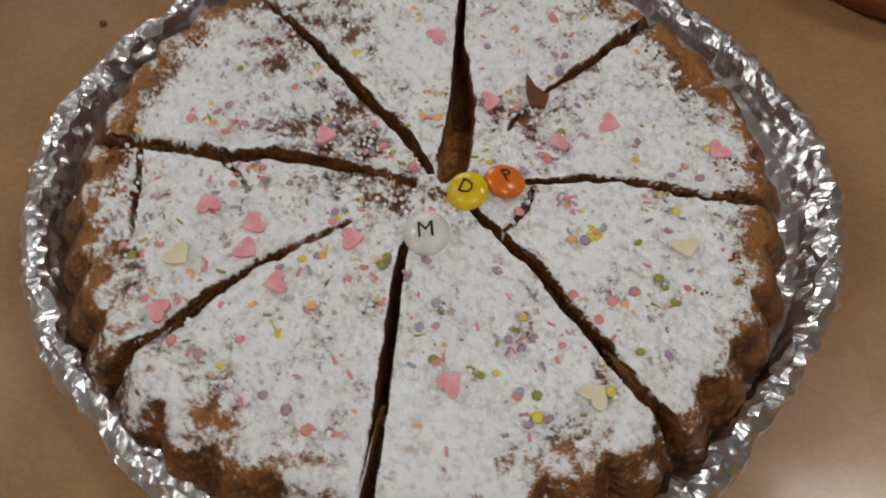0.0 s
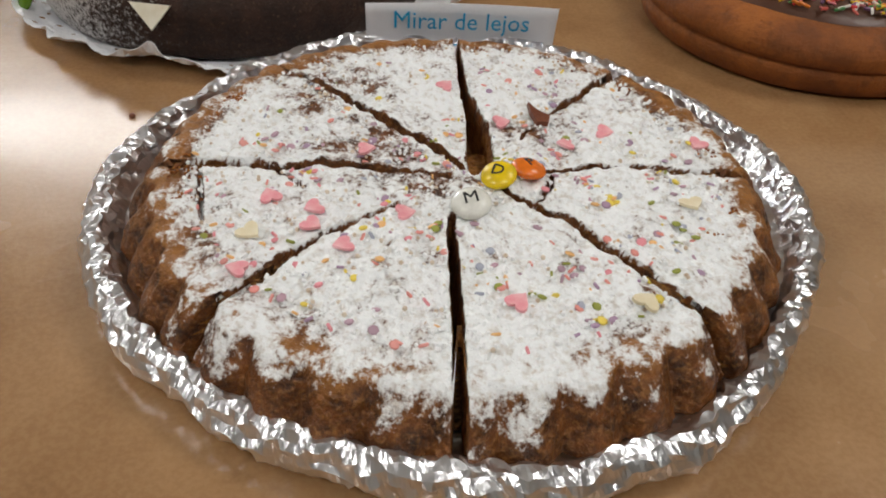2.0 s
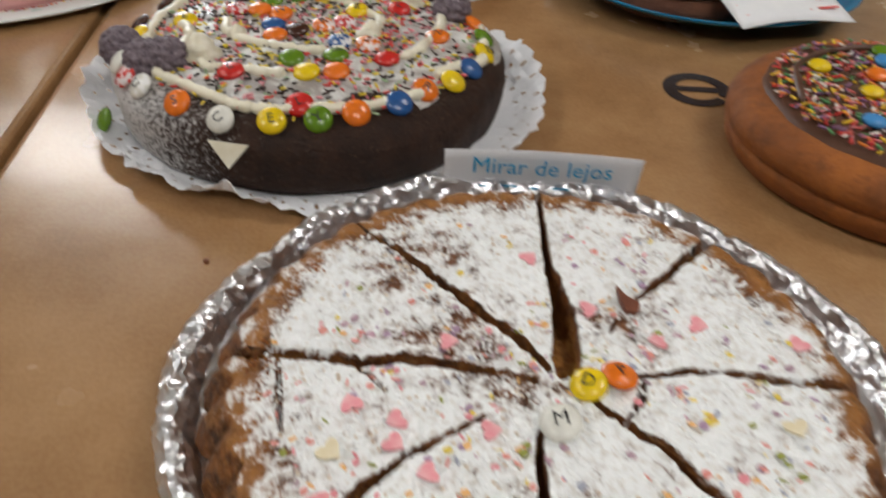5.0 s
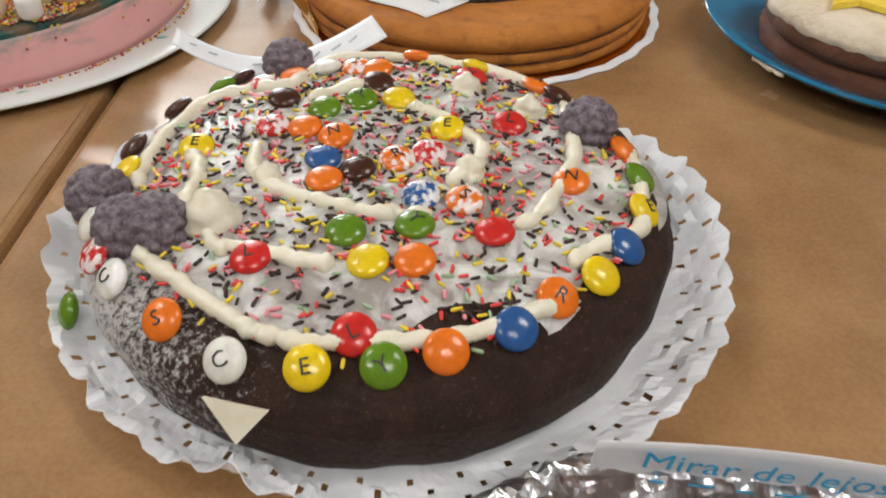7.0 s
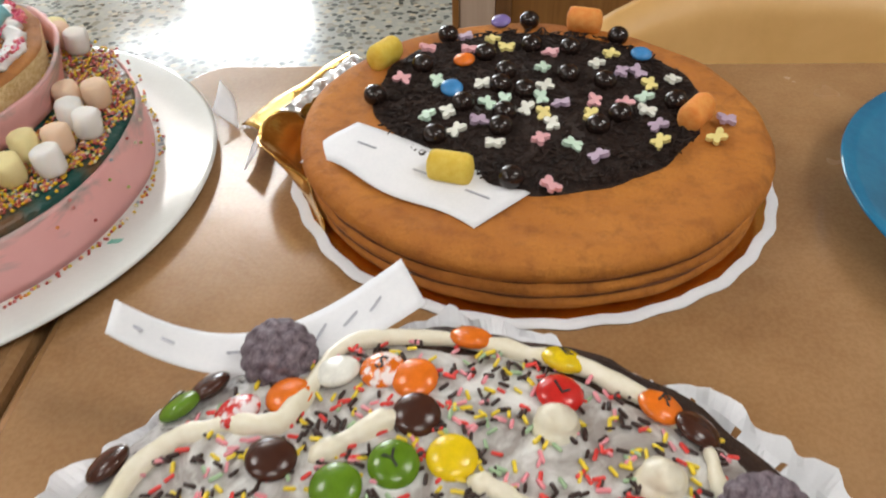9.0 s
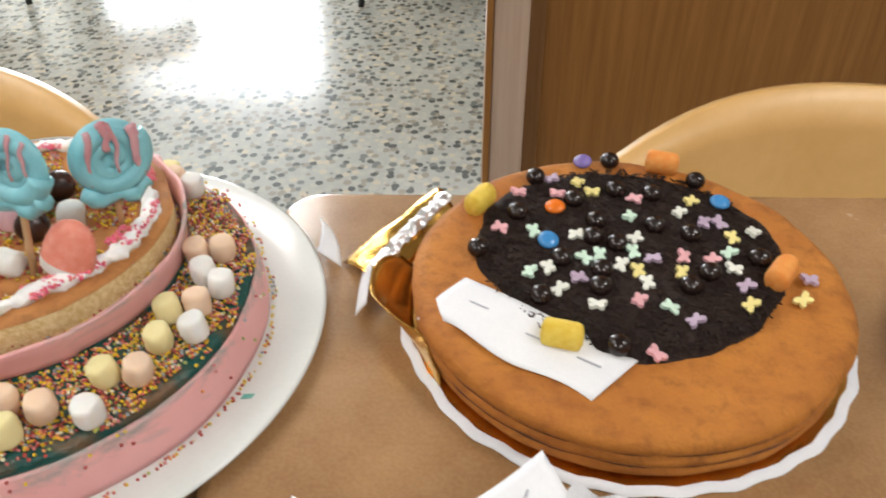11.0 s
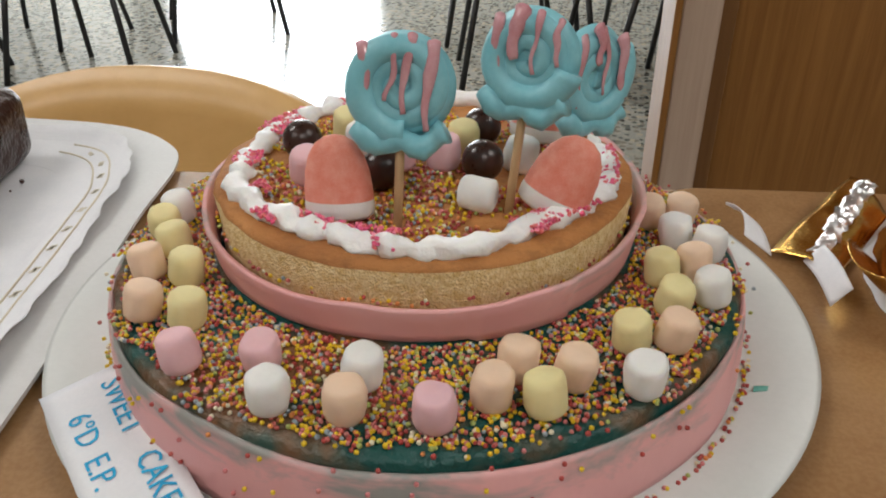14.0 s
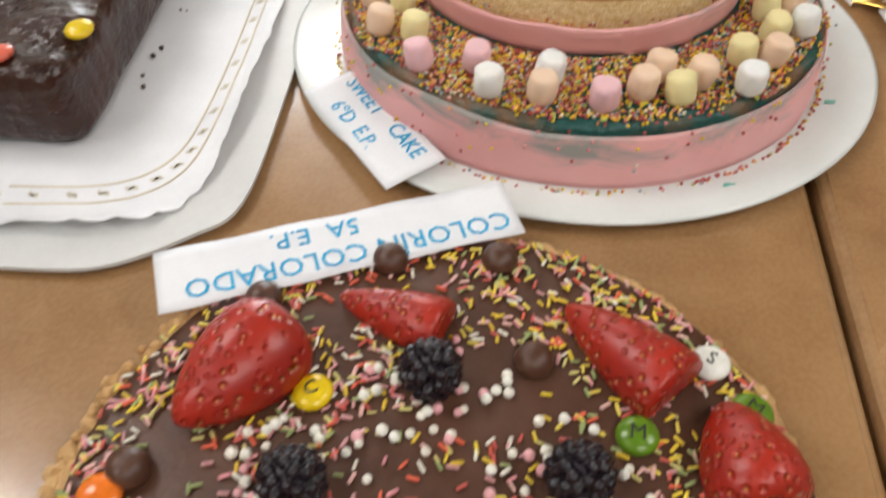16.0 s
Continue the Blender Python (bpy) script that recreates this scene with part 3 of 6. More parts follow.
def sugar_crust():
    """Dark oven-browned crust under icing sugar: thick on top, patchy on the side, bare on the crumbly rim."""
    m, t, b = nodes_of("sugared_crust")
    g = t.nodes.new("ShaderNodeNewGeometry")
    sep = t.nodes.new("ShaderNodeSeparateXYZ")
    t.links.new(g.outputs["Normal"], sep.inputs[0])
    co = t.nodes.new("ShaderNodeTexCoord")
    pos = t.nodes.new("ShaderNodeSeparateXYZ")
    t.links.new(co.outputs["Object"], pos.inputs[0])

    def math_node(op, a, b, c=None):
        n = t.nodes.new("ShaderNodeMath")
        n.operation = op
        for k, v in enumerate((a, b, c)):
            if isinstance(v, (int, float)):
                n.inputs[k].default_value = v
            elif v is not None:
                t.links.new(v, n.inputs[k])
        return n.outputs[0]

    def spread(src, a0, a1, v0, v1):
        n = t.nodes.new("ShaderNodeMapRange")
        for k, v in enumerate((a0, a1, v0, v1)):
            n.inputs[k + 1].default_value = v
        t.links.new(src, n.inputs[0])
        return n.outputs[0]

    crust = mixc(t, ramp(t, noise_tex(t, 95, 6, 0.75), [(0.36, (0, 0, 0)), (0.64, (1, 1, 1))]), (0.028, 0.007, 0.0012), (0.22, 0.068, 0.009))
    crust = mixc(t, ramp(t, noise_tex(t, 420, 3), [(0.5, (0, 0, 0)), (0.7, (0.4, 0.4, 0.4))]), crust, (0.5, 0.24, 0.07))
    big, mid, fine = noise_tex(t, 26, 3, 0.55), noise_tex(t, 105, 4, 0.65), noise_tex(t, 430, 3, 0.7)
    ln = t.nodes.new("ShaderNodeVectorMath")
    ln.operation = "LENGTH"
    flatv = t.nodes.new("ShaderNodeVectorMath")
    flatv.operation = "MULTIPLY_ADD"
    flatv.inputs[1].default_value, flatv.inputs[2].default_value = (1, 1, 0), (AX - 0.134, 0, 0)
    t.links.new(co.outputs["Object"], flatv.inputs[0])
    t.links.new(flatv.outputs[0], ln.inputs[0])
    # on the side the sugar lies in patches that thin out downwards
    steep = spread(sep.outputs[2], 0.15, 0.82, -0.42, 0.0)
    low = spread(pos.outputs[2], 0.004, 0.03, -0.12, 0.0)
    rim = spread(ln.outputs["Value"], 0.118, 0.134, 0.0, 1.0)
    back = spread(pos.outputs[1], -0.1, 0.0, -0.06, -0.27)
    # upward-facing parts of the rim are mixed towards a paler orange
    rim_tint = ramp(t, math_node("MULTIPLY", math_node("MULTIPLY", rim, spread(sep.outputs[2], 0.35, 0.8, 0.0, 1.0)), noise_tex(t, 140, 4, 0.7)), [(0.2, (0, 0, 0)), (0.55, (0.75, 0.75, 0.75))])
    crust = mixc(t, rim_tint, crust, (0.4, 0.165, 0.03))
    total = math_node("MULTIPLY_ADD", rim, back, steep)
    total = math_node("ADD", total, low)
    # barer patches at the back and round the middle
    for at, r1, v in (((-0.062, 0.088, 0.0), 0.06, -0.13), ((-0.05, 0.012, 0.0), 0.04, -0.1), ((0.02, 0.03, 0.0), 0.03, -0.09), ((-0.018, -0.012, 0.0), 0.036, -0.13), ((0.03, -0.06, 0.0), 0.03, -0.07)):
        patch = t.nodes.new("ShaderNodeVectorMath")
        patch.operation = "DISTANCE"
        patch.inputs[1].default_value = at
        t.links.new(flatv.outputs[0], patch.inputs[0])
        total = math_node("ADD", total, spread(patch.outputs["Value"], 0.01, r1, v, 0.0))
    for src, k in ((big, 0.72), (mid, 0.6), (fine, 0.58)):
        total = math_node("MULTIPLY_ADD", src, k, total)
    dust = ramp(t, spread(total, 0.53, 1.23, 0.0, 1.0), [(0.27, (0, 0, 0)), (0.36, (0.45,) * 3), (0.44, (0.86,) * 3), (0.58, (1, 1, 1))])
    sugar = mixc(t, ramp(t, noise_tex(t, 240, 4), [(0.32, (0, 0, 0)), (0.5, (1, 1, 1))]), (0.74, 0.71, 0.66), (0.95, 0.97, 0.97))
    t.links.new(mixc(t, dust, crust, sugar), b.inputs["Base Color"])
    t.links.new(ramp(t, dust, [(0, (0.5,) * 3), (1, (0.95,) * 3)]), b.inputs["Roughness"])
    bump(t, b, mid, 0.6, 0.005)
    bump(t, b, noise_tex(t, 260, 4, 0.7), 0.6, 0.0022)
    bump(t, b, fine, 0.4, 0.001)
    return m


def crumb(name, dark, light, scale=200):
    m, t, b = nodes_of(name)
    c = mixc(t, ramp(t, noise_tex(t, scale, 4), [(0.35, (0, 0, 0)), (0.65, (1, 1, 1))]), dark, light)
    co = t.nodes.new("ShaderNodeTexCoord")
    v = t.nodes.new("ShaderNodeTexVoronoi")
    v.inputs["Scale"].default_value = scale * 2.6
    t.links.new(co.outputs["Object"], v.inputs["Vector"])
    c = mixc(t, ramp(t, v.outputs["Distance"], [(0.1, (0.45,) * 3), (0.32, (0,) * 3)]), c, dark)
    t.links.new(c, b.inputs["Base Color"])
    b.inputs["Roughness"].default_value = 0.9
    bump(t, b, v.outputs["Distance"], 0.7, 0.0015)
    return m


crust_m = sugar_crust()
crumb_m = crumb("cake_crumb", (0.17, 0.06, 0.011), (0.4, 0.18, 0.042))
foil_m, ft, fb = nodes_of("foil")
fb.inputs["Metallic"].default_value = 1.0
ft.links.new(mixc(ft, noise_tex(ft, 60, 3), (0.74, 0.74, 0.77), (0.95, 0.95, 0.97)), fb.inputs["Base Color"])
fb.inputs["Roughness"].default_value = 0.3
def creases(scale, strength, depth):
    co = ft.nodes.new("ShaderNodeTexCoord")
    v = ft.nodes.new("ShaderNodeTexVoronoi")
    v.inputs["Scale"].default_value = scale
    ft.links.new(co.outputs["Object"], v.inputs["Vector"])
    bump(ft, fb, v.outputs["Distance"], strength, depth)


creases(110, 0.28, 0.003)
creases(260, 0.14, 0.0012)
bump(ft, fb, noise_tex(ft, 120, 2, 0.5, 0.8), 0.3, 0.002)

AFOOT = base("sugar_dusted_cake", pose(AX, AY, ABASE), "round brown cake cut in slices, dusted with icing sugar", "cake")


def a_radius(a):
    return 1.0 + 0.03 * abs(math.sin(a * 19)) + 0.008 * nz(math.cos(a), math.sin(a), 0, 4, 3.0)


# each cut: distance from the middle, direction in degrees, half width
KNIFE = [
    [(0.034, -149, 0.0003), (0.049, -147.6, 0.001), (0.07, -146.5, 0.0017), (0.088, -144, 0.0021), (0.113, -140.6, 0.002), (0.185, -140.5, 0.0014)],
    [(0.026, -104, 0.001), (0.04, -99.5, 0.0015), (0.077, -94, 0.0017), (0.108, -92.4, 0.0019), (0.185, -91.5, 0.0022)],
    [(0.016, -8, 0.0012), (0.032, -25.5, 0.0017), (0.057, -34, 0.0021), (0.085, -39, 0.0023), (0.113, -41.2, 0.0021), (0.185, -41, 0.0012)],
    [(0.036, 19, 0.0006), (0.061, 15.2, 0.0014), (0.08, 12.8, 0.0017), (0.111, 7.6, 0.0021), (0.185, 5.6, 0.0016)],
    [(0.072, 55, 0.0002), (0.082, 55, 0.0007), (0.093, 53.8, 0.0014), (0.119, 52.8, 0.0023), (0.185, 52.2, 0.0025)],
    [(0.012, 60, 0.003), (0.018, 65, 0.0055), (0.031, 74, 0.0062), (0.052, 81, 0.005), (0.079, 86.8, 0.003), (0.094, 88.7, 0.0014), (0.12, 89.6, 0.0009), (0.185, 90.6, 0.0012)],
    [(0.012, 95, 0.0008), (0.032, 115, 0.002), (0.062, 125.8, 0.0021), (0.1, 128.6, 0.0017), (0.128, 131, 0.0005), (0.185, 131.5, 0.0002)],
    [(0.008, 148, 0.0008), (0.028, 160.5, 0.0016), (0.045, 166.2, 0.0024), (0.064, 169.5, 0.0032), (0.088, 173.8, 0.0033), (0.122, 174.6, 0.0028), (0.185, 175.5, 0.0026)],
]
CRACKS = [[(0.034, -24, 0.0007), (0.039, -4, 0.0009), (0.043, 13, 0.0006)], [(0.062, 54, 0.0003), (0.057, 55, 0.0006), (0.048, 52, 0.0004)],
          [(0.086, 176, 0.0006), (0.08, 179, 0.0006), (0.073, 186, 0.0004)], [(0.123, 176.5, 0.0005), (0.1185, 187, 0.0007), (0.1176, 196, 0.0005)]]


def polar(r, a):
    return r * math.cos(radians(a)), r * math.sin(radians(a))


def crack_cut(px, py, line, wobble=0.0):
    """How deep the knife went at each point, 0 to 1, for one cut or crack."""
    pts = [(*polar(r, a), w) for r, a, w in line]
    best = np.full(px.shape, -1.0)
    for (x0, y0, w0), (x1, y1, w1) in zip(pts, pts[1:]):
        dx, dy = x1 - x0, y1 - y0
        f = np.clip(((px - x0) * dx + (py - y0) * dy) / (dx * dx + dy * dy), 0, 1)
        d = np.hypot(px - x0 - f * dx, py - y0 - f * dy)
        best = np.maximum(best, w0 + (w1 - w0) * f + wobble - d)
    return np.clip(best / 0.0015 + 0.5, 0, 1)


def sliced_cake():
    """One loaf on a fine ring grid, cut by the knife lines and parted into slices along them."""
    h = ATOP - ABASE
    na, nr = 1500, 150
    R = 0.141
    mx, my = 0.134 - ACX, AY - ACY
    side = [(0.97, h - 0.0026), (0.988, h - 0.0055), (1.005, h - 0.0095), (1.022, h * 0.58), (1.038, h * 0.46), (1.052, h * 0.34), (1.064, h * 0.22), (1.07, h * 0.1), (1.06, 0.0)]
    rows = nr + len(side)
    ang = np.linspace(0, 2 * math.pi, na, endpoint=False)
    flute = np.array([a_radius(a) for a in ang])
    P = np.zeros((rows, na, 3))
    for k in range(rows):
        f, z = (0.945 * (k / (nr - 1)) ** 0.85, h) if k < nr else side[k - nr]
        grow = 1 + (flute - 1) * min(1.35, max(0.0, (f - 0.86) / 0.12))
        P[k, :, 0], P[k, :, 1], P[k, :, 2] = R * f * grow * np.cos(ang), R * f * grow * np.sin(ang), z
    flat_xy = P[:, :, :2] + np.array((mx, my))
    lump = np.zeros((rows, na))
    edge = np.zeros((rows, na))
    for k in range(rows):
        for i in range(na):
            x, y, z = P[k, i]
            edge[k, i] = nz(x, y, 0, 150, 3.0) + 0.35 * nz(x, y, 0, 330, 8.0)
            lump[k, i] = 0.0026 * fbm(x, y, z * 2, 55, 1.0) + 0.0015 * nz(x, y, z, 210, 5.0) + 0.0007 * nz(x, y, z, 480, 5.0)
    top = np.arange(rows)[:, None] < nr
    rr = np.hypot(flat_xy[:, :, 0], flat_xy[:, :, 1])
    P[:, :, 2] += np.where(top, lump - 0.002 * np.clip((np.hypot(P[:, :, 0], P[:, :, 1]) - 0.108) / 0.024, 0, 1), 0)
    out = np.where(top, 0, lump * 0.8)
    P[:, :, 0] += out * np.cos(ang)
    P[:, :, 1] += out * np.sin(ang)
    depth = np.zeros((rows, na))
    for line in KNIFE:
        depth = np.maximum(depth, crack_cut(flat_xy[:, :, 0], flat_xy[:, :, 1], line, 0.0006 * edge))
    for line in CRACKS:
        depth = np.maximum(depth, 0.3 * crack_cut(flat_xy[:, :, 0], flat_xy[:, :, 1], line, 0.0006 * edge))
    # the middle gap is shallow and full of crumbs
    wide = np.clip(1 - np.hypot(flat_xy[:, :, 0] - 0.008, flat_xy[:, :, 1] - 0.032) / 0.03, 0, 1)
    bottom = np.where(top, P[:, :, 2] * (1 - depth * (0.97 - 0.5 * np.clip(wide * 2, 0, 1))), P[:, :, 2])
    P[:, :, 2] = bottom
    pull = np.where(top, 1.0, 1 - 0.22 * np.clip(depth, 0, 1))
    P[:, :, 0] *= pull
    P[:, :, 1] *= pull
    P[:, :, 0] += 0.134 - AX
    # which slice each face belongs to
    deg = np.degrees(np.arctan2(flat_xy[:, :, 1], flat_xy[:, :, 0]))
    bound = np.stack([np.interp(rr, [q[0] for q in line], [q[1] for q in line]) for line in KNIFE])
    owner = ((deg[None] - bound) % 360).argmin(0)
    for c in range(8):
        index, verts, faces, mats = {}, [], [], []
        for k in range(rows - 1):
            for i in np.nonzero(owner[k] == c)[0]:
                j = (i + 1) % na
                quad = []
                for q in ((k, i), (k + 1, i), (k + 1, j), (k, j)):
                    if q not in index:
                        index[q] = len(verts)
                        verts.append(tuple(P[q]))
                    quad.append(index[q])
                faces.append(quad)
                mats.append(1 if depth[k, i] + depth[k + 1, j] + depth[k, j] + depth[k + 1, i] > 1.4 else 0)
        me = bpy.data.meshes.new("slice")
        me.from_pydata(verts, [], faces)
        me.polygons.foreach_set("use_smooth", [True] * len(faces))
        me.polygons.foreach_set("material_index", mats)
        me.materials.append(crust_m)
        me.materials.append(crumb_m)
        share("slice", me, AFOOT, pose(0, 0, 0))


sliced_cake()
part("cake_bottom", lathe([(0, 0.0), (0.132, 0.0), (0.132, 0.002), (0, 0.002)], 64), crumb_m, AFOOT, m=pose(0.134 - AX, 0, 0))

# foil-wrapped board with a crumpled upturned rim
def foil_warp(x, y, z, a, k):
    r = math.hypot(x, y)
    if k < 3:
        return (x, y, z + 0.0008 * nz(x, y, 0, 60, 2.0))
    w = min(1.0, (k - 2) / 5)
    c, s = math.cos(a), math.sin(a)
    big = 1 + w * (0.018 * math.sin(a * 4 + 0.7) + 0.02 * nz(c, s, 0, 5, 1.0) + 0.007 * nz(c, s, 0, 13, 6.0))
    fold = 0.42 - abs(nz(c, s, k * 0.1, 15, 4.0)) * 1.5 + 0.12 * (0.3 - abs(nz(c, s, k * 0.16, 33, 9.0)))
    facet = 0.0042 * fold
    rr = (r * big + facet * w) * (1 - 0.03 * max(0.0, -s))
    crest = 0.006 * w * (4 < k < 14) * (0.5 + 0.5 * math.sin(a - 0.3))
    return (rr * c, rr * s, max(0.0012, z + crest + 0.0042 * w * (0.3 - abs(nz(c, s, k * 0.12, 18, 8.0)) - 0.12 * abs(nz(c, s, k * 0.2, 37, 2.0)))))


foil_rows = [(0, 0.011), (0.13, 0.011), (0.15, 0.0112), (0.158, 0.0114), (0.1625, 0.0122), (0.165, 0.0142), (0.1665, 0.0168), (0.1675, 0.0192), (0.1695, 0.0208), (0.1715, 0.0212), (0.174, 0.0204), (0.1765, 0.0182), (0.1785, 0.0152), (0.1795, 0.0115), (0.179, 0.0075), (0.1765, 0.004), (0.171, 0.0014), (0.14, 0.001)]
foil = base("foil_board", pose(AX + 0.003, AY + 0.010, 0), "silver foil wrapped round a cake board, crumpled rim", "cake board")
part("foil", lathe(foil_rows, 600, foil_warp), foil_m, foil, smooth=False)

heart_m = mat("pink_sugar", (0.82, 0.28, 0.32), (0.88, 0.5, 0.52), rough=0.6)
pale_m = mat("cream_sugar", (0.75, 0.65, 0.42), (0.82, 0.74, 0.55), rough=0.6)
leaf_m = mat("brown_flake", (0.12, 0.03, 0.012), (0.2, 0.06, 0.025), rough=0.5)


def heart_outline(r):
    pts = []
    for i in range(22):
        t = 2 * math.pi * i / 22
        pts.append((r * math.sin(t) ** 3, r * (0.8 * math.cos(t) - 0.32 * math.cos(2 * t) - 0.12 * math.cos(3 * t))))
    return pts


heart_me = finish(sheet(heart_outline(0.005), 0.0014), "sugar_heart", heart_m, False)
pale_me = finish(sheet(heart_outline(0.0055), 0.0014), "sugar_heart", pale_m, False)
for lst, me, lab in ((A_HEART, heart_me, "flat pink sugar heart on the dusted cake"), (A_CREAM, pale_me, "flat cream sugar heart on the dusted cake")):
    for x, y in lst:
        ob = new("sugar_heart", me)
        ob.matrix_basis = Matrix.Translation((x, y, ATOP + 0.001)) @ upto(rng.uniform(-0.15, 0.15), rng.uniform(-0.15, 0.15), 1, rng.uniform(0, 6))
        tagged(ob, lab, "sugar heart", "hearts on the dusted cake")
x, y = A_LEAF[0]
mesh_thing("chocolate_flake", sheet([(-0.003, -0.006), (0.003, -0.007), (0.006, -0.002), (0.001, 0.004), (-0.001, 0.011), (-0.003, 0.003)], 0.003), leaf_m, pose(x, y, ATOP + 0.0015, 8, 5, 20), "dark brown chocolate flake on the dusted cake", "chocolate flake", smooth=False)


def on_a(x, y):
    return ATOP + 0.0028 * fbm(x - AX, y - AY, 0, 55, 1.0) - 0.0002


gx, gy = np.meshgrid(np.linspace(-0.2, 0.2, 401), np.linspace(-0.2, 0.2, 401))
CLEAR = np.maximum.reduce([crack_cut(gx, gy, line, 0.0018) for line in KNIFE]) < 0.4


def off_cuts(x, y):
    return bool(CLEAR[int((y - ACY) * 1000 + 200.5), int((x - ACX) * 1000 + 200.5)]) and math.hypot(x - 0.134, y - AY) < 0.126


lump_m = island_mat("sugar_lumps", [(0.93, 0.94, 0.94)] * 9 + [(0.62, 0.5, 0.38), (0.72, 0.62, 0.5)], 0.95)
lump_data = scatter_data(2200, flat_place(on_a, 0.134, AY, 0.126, ok=off_cuts, lie=0.9), raw(ico(0.001, 1)))
tagged(new("sugar_lumps", joined("sugar_lumps", lump_data, lump_m, False)), "fine white lumps of icing sugar and cake crumbs", "crumbs", kind="stuff")
tiny = [(0.78, 0.3, 0.26), (0.85, 0.5, 0.2), (0.8, 0.3, 0.34), (0.42, 0.28, 0.4), (0.3, 0.32, 0.06), (0.8, 0.62, 0.1), (0.78, 0.34, 0.3), (0.45, 0.3, 0.36), (0.4, 0.42, 0.5), (0.55, 0.35, 0.42)]
fleck_m = island_mat("sugar_flecks", tiny, 0.7)
clusters = [(ACX + math.cos(q) * d, ACY + math.sin(q) * d) for q, d in ((rng.uniform(0, 6.28), 0.125 * rng.random() ** 0.6) for _ in range(26))]
near_cluster = lambda x, y: off_cuts(x, y) and (min(math.hypot(x - p, y - q) for p, q in clusters) < 0.014 or rng.random() < 0.25)
fleck_data = scatter_data(190, flat_place(on_a, ACX, ACY, 0.128, ok=near_cluster, lie=0.4), raw(lathe([(0, 0), (0.0017, 0), (0.0021, 0.0005), (0.0013, 0.0009), (0, 0.0009)], 7)))
merge_rods = scatter_data(330, flat_place(on_a, ACX, ACY, 0.128, ok=near_cluster, lie=0.4), rod_raw(0.0036, 0.00065))
merge(fleck_data, merge_rods, Matrix.Identity(4))
tagged(new("sugar_sprinkles", joined("sugar_sprinkles", fleck_data, fleck_m)), "tiny faded coloured sugar sprinkles on the dusted cake", "sprinkles", kind="stuff")
rim_m = island_mat("orange_crumbs", [(0.3, 0.1, 0.015), (0.16, 0.045, 0.007), (0.38, 0.15, 0.03), (0.26, 0.08, 0.012)], 0.9)


def rim_ok(x, y):
    return bool(CLEAR[int((y - ACY) * 1000 + 200.5), int((x - ACX) * 1000 + 200.5)]) and nz(x, y, 0, 30, 6.0) > -0.1 and y > AY - 0.05


rim_data = scatter_data(700, flat_place(lambda x, y: on_a(x, y) - 0.0018 - max(0.0, math.hypot(x - 0.134, y - AY) - 0.128) * 0.4, 0.134, AY, 0.134, 0.118, ok=rim_ok, lie=0.9, power=0.6), raw(ico(0.0008, 1)))
tagged(new("cake_crumbs", joined("cake_crumbs", rim_data, rim_m, False)), "orange-brown crumbs along the bare rim of the dusted cake", "crumbs", kind="stuff")
g_a = "candies on the dusted cake"
candy("yellow", 0.1525, 0.016, ATOP + 0.0014, "yellow candy with a printed letter on the dusted cake", g_a, (-0.15, -0.3, 1), "D", scale=0.9)
candy("orange", 0.167, 0.0235, ATOP + 0.0005, "orange candy with a printed letter on the dusted cake", g_a, (0.1, 0.1, 1), "P", scale=0.9)
candy("white", 0.139, -0.0065, ATOP + 0.0014, "white candy with a printed letter on the dusted cake", g_a, (0, -0.12, 1), "M", scale=0.97)

# folded card behind the cake
card = base("paper_card", pose(0.141, 0.215, 0.0, 0, 0, 0.5), "white paper card with blue handwriting, standing behind the cake", "card")
part("sheet", grid_strip(1, 1, 16, 6, 0.0004, lambda u, v: Vector(((u - 0.5) * 0.124, 0.012 * (1 - v) ** 2 * 0 + 0.004 * math.sin(u * 3) - 0.012 * v, 0.002 + 0.0485 * v))), card_m, card)
write_lines(card, ["Mirar de lejos"], 0.0185, 0.017, ink_blue, pose(0, -0.0098, 0.0385, 102.5, 0, 0), 0.86)
for k, w in enumerate((0.007, 0.012, 0.008, 0.014, 0.01, 0.016)):
    part("writing_bar", boxm(w * 0.8, 0.0013, 0.0004, at=(-0.036 + k * 0.0165, -0.0165 + 0.001 * (k % 2), 0)), ink_blue, card, m=pose(0, -0.0098, 0.0375, 102.5, 0, 0), smooth=False)

# ---- the chocolate cake with candies on a doily ----
BX, BY, BB = -0.030, 0.350, 0.003


def on_b(x, y):
    r = math.hypot(x - BX, y - BY)
    return 0.060 - 0.013 * (min(r, 0.15) / 0.145) ** 4 + 0.0012 * nz(x, y, 0, 45, 2.0)


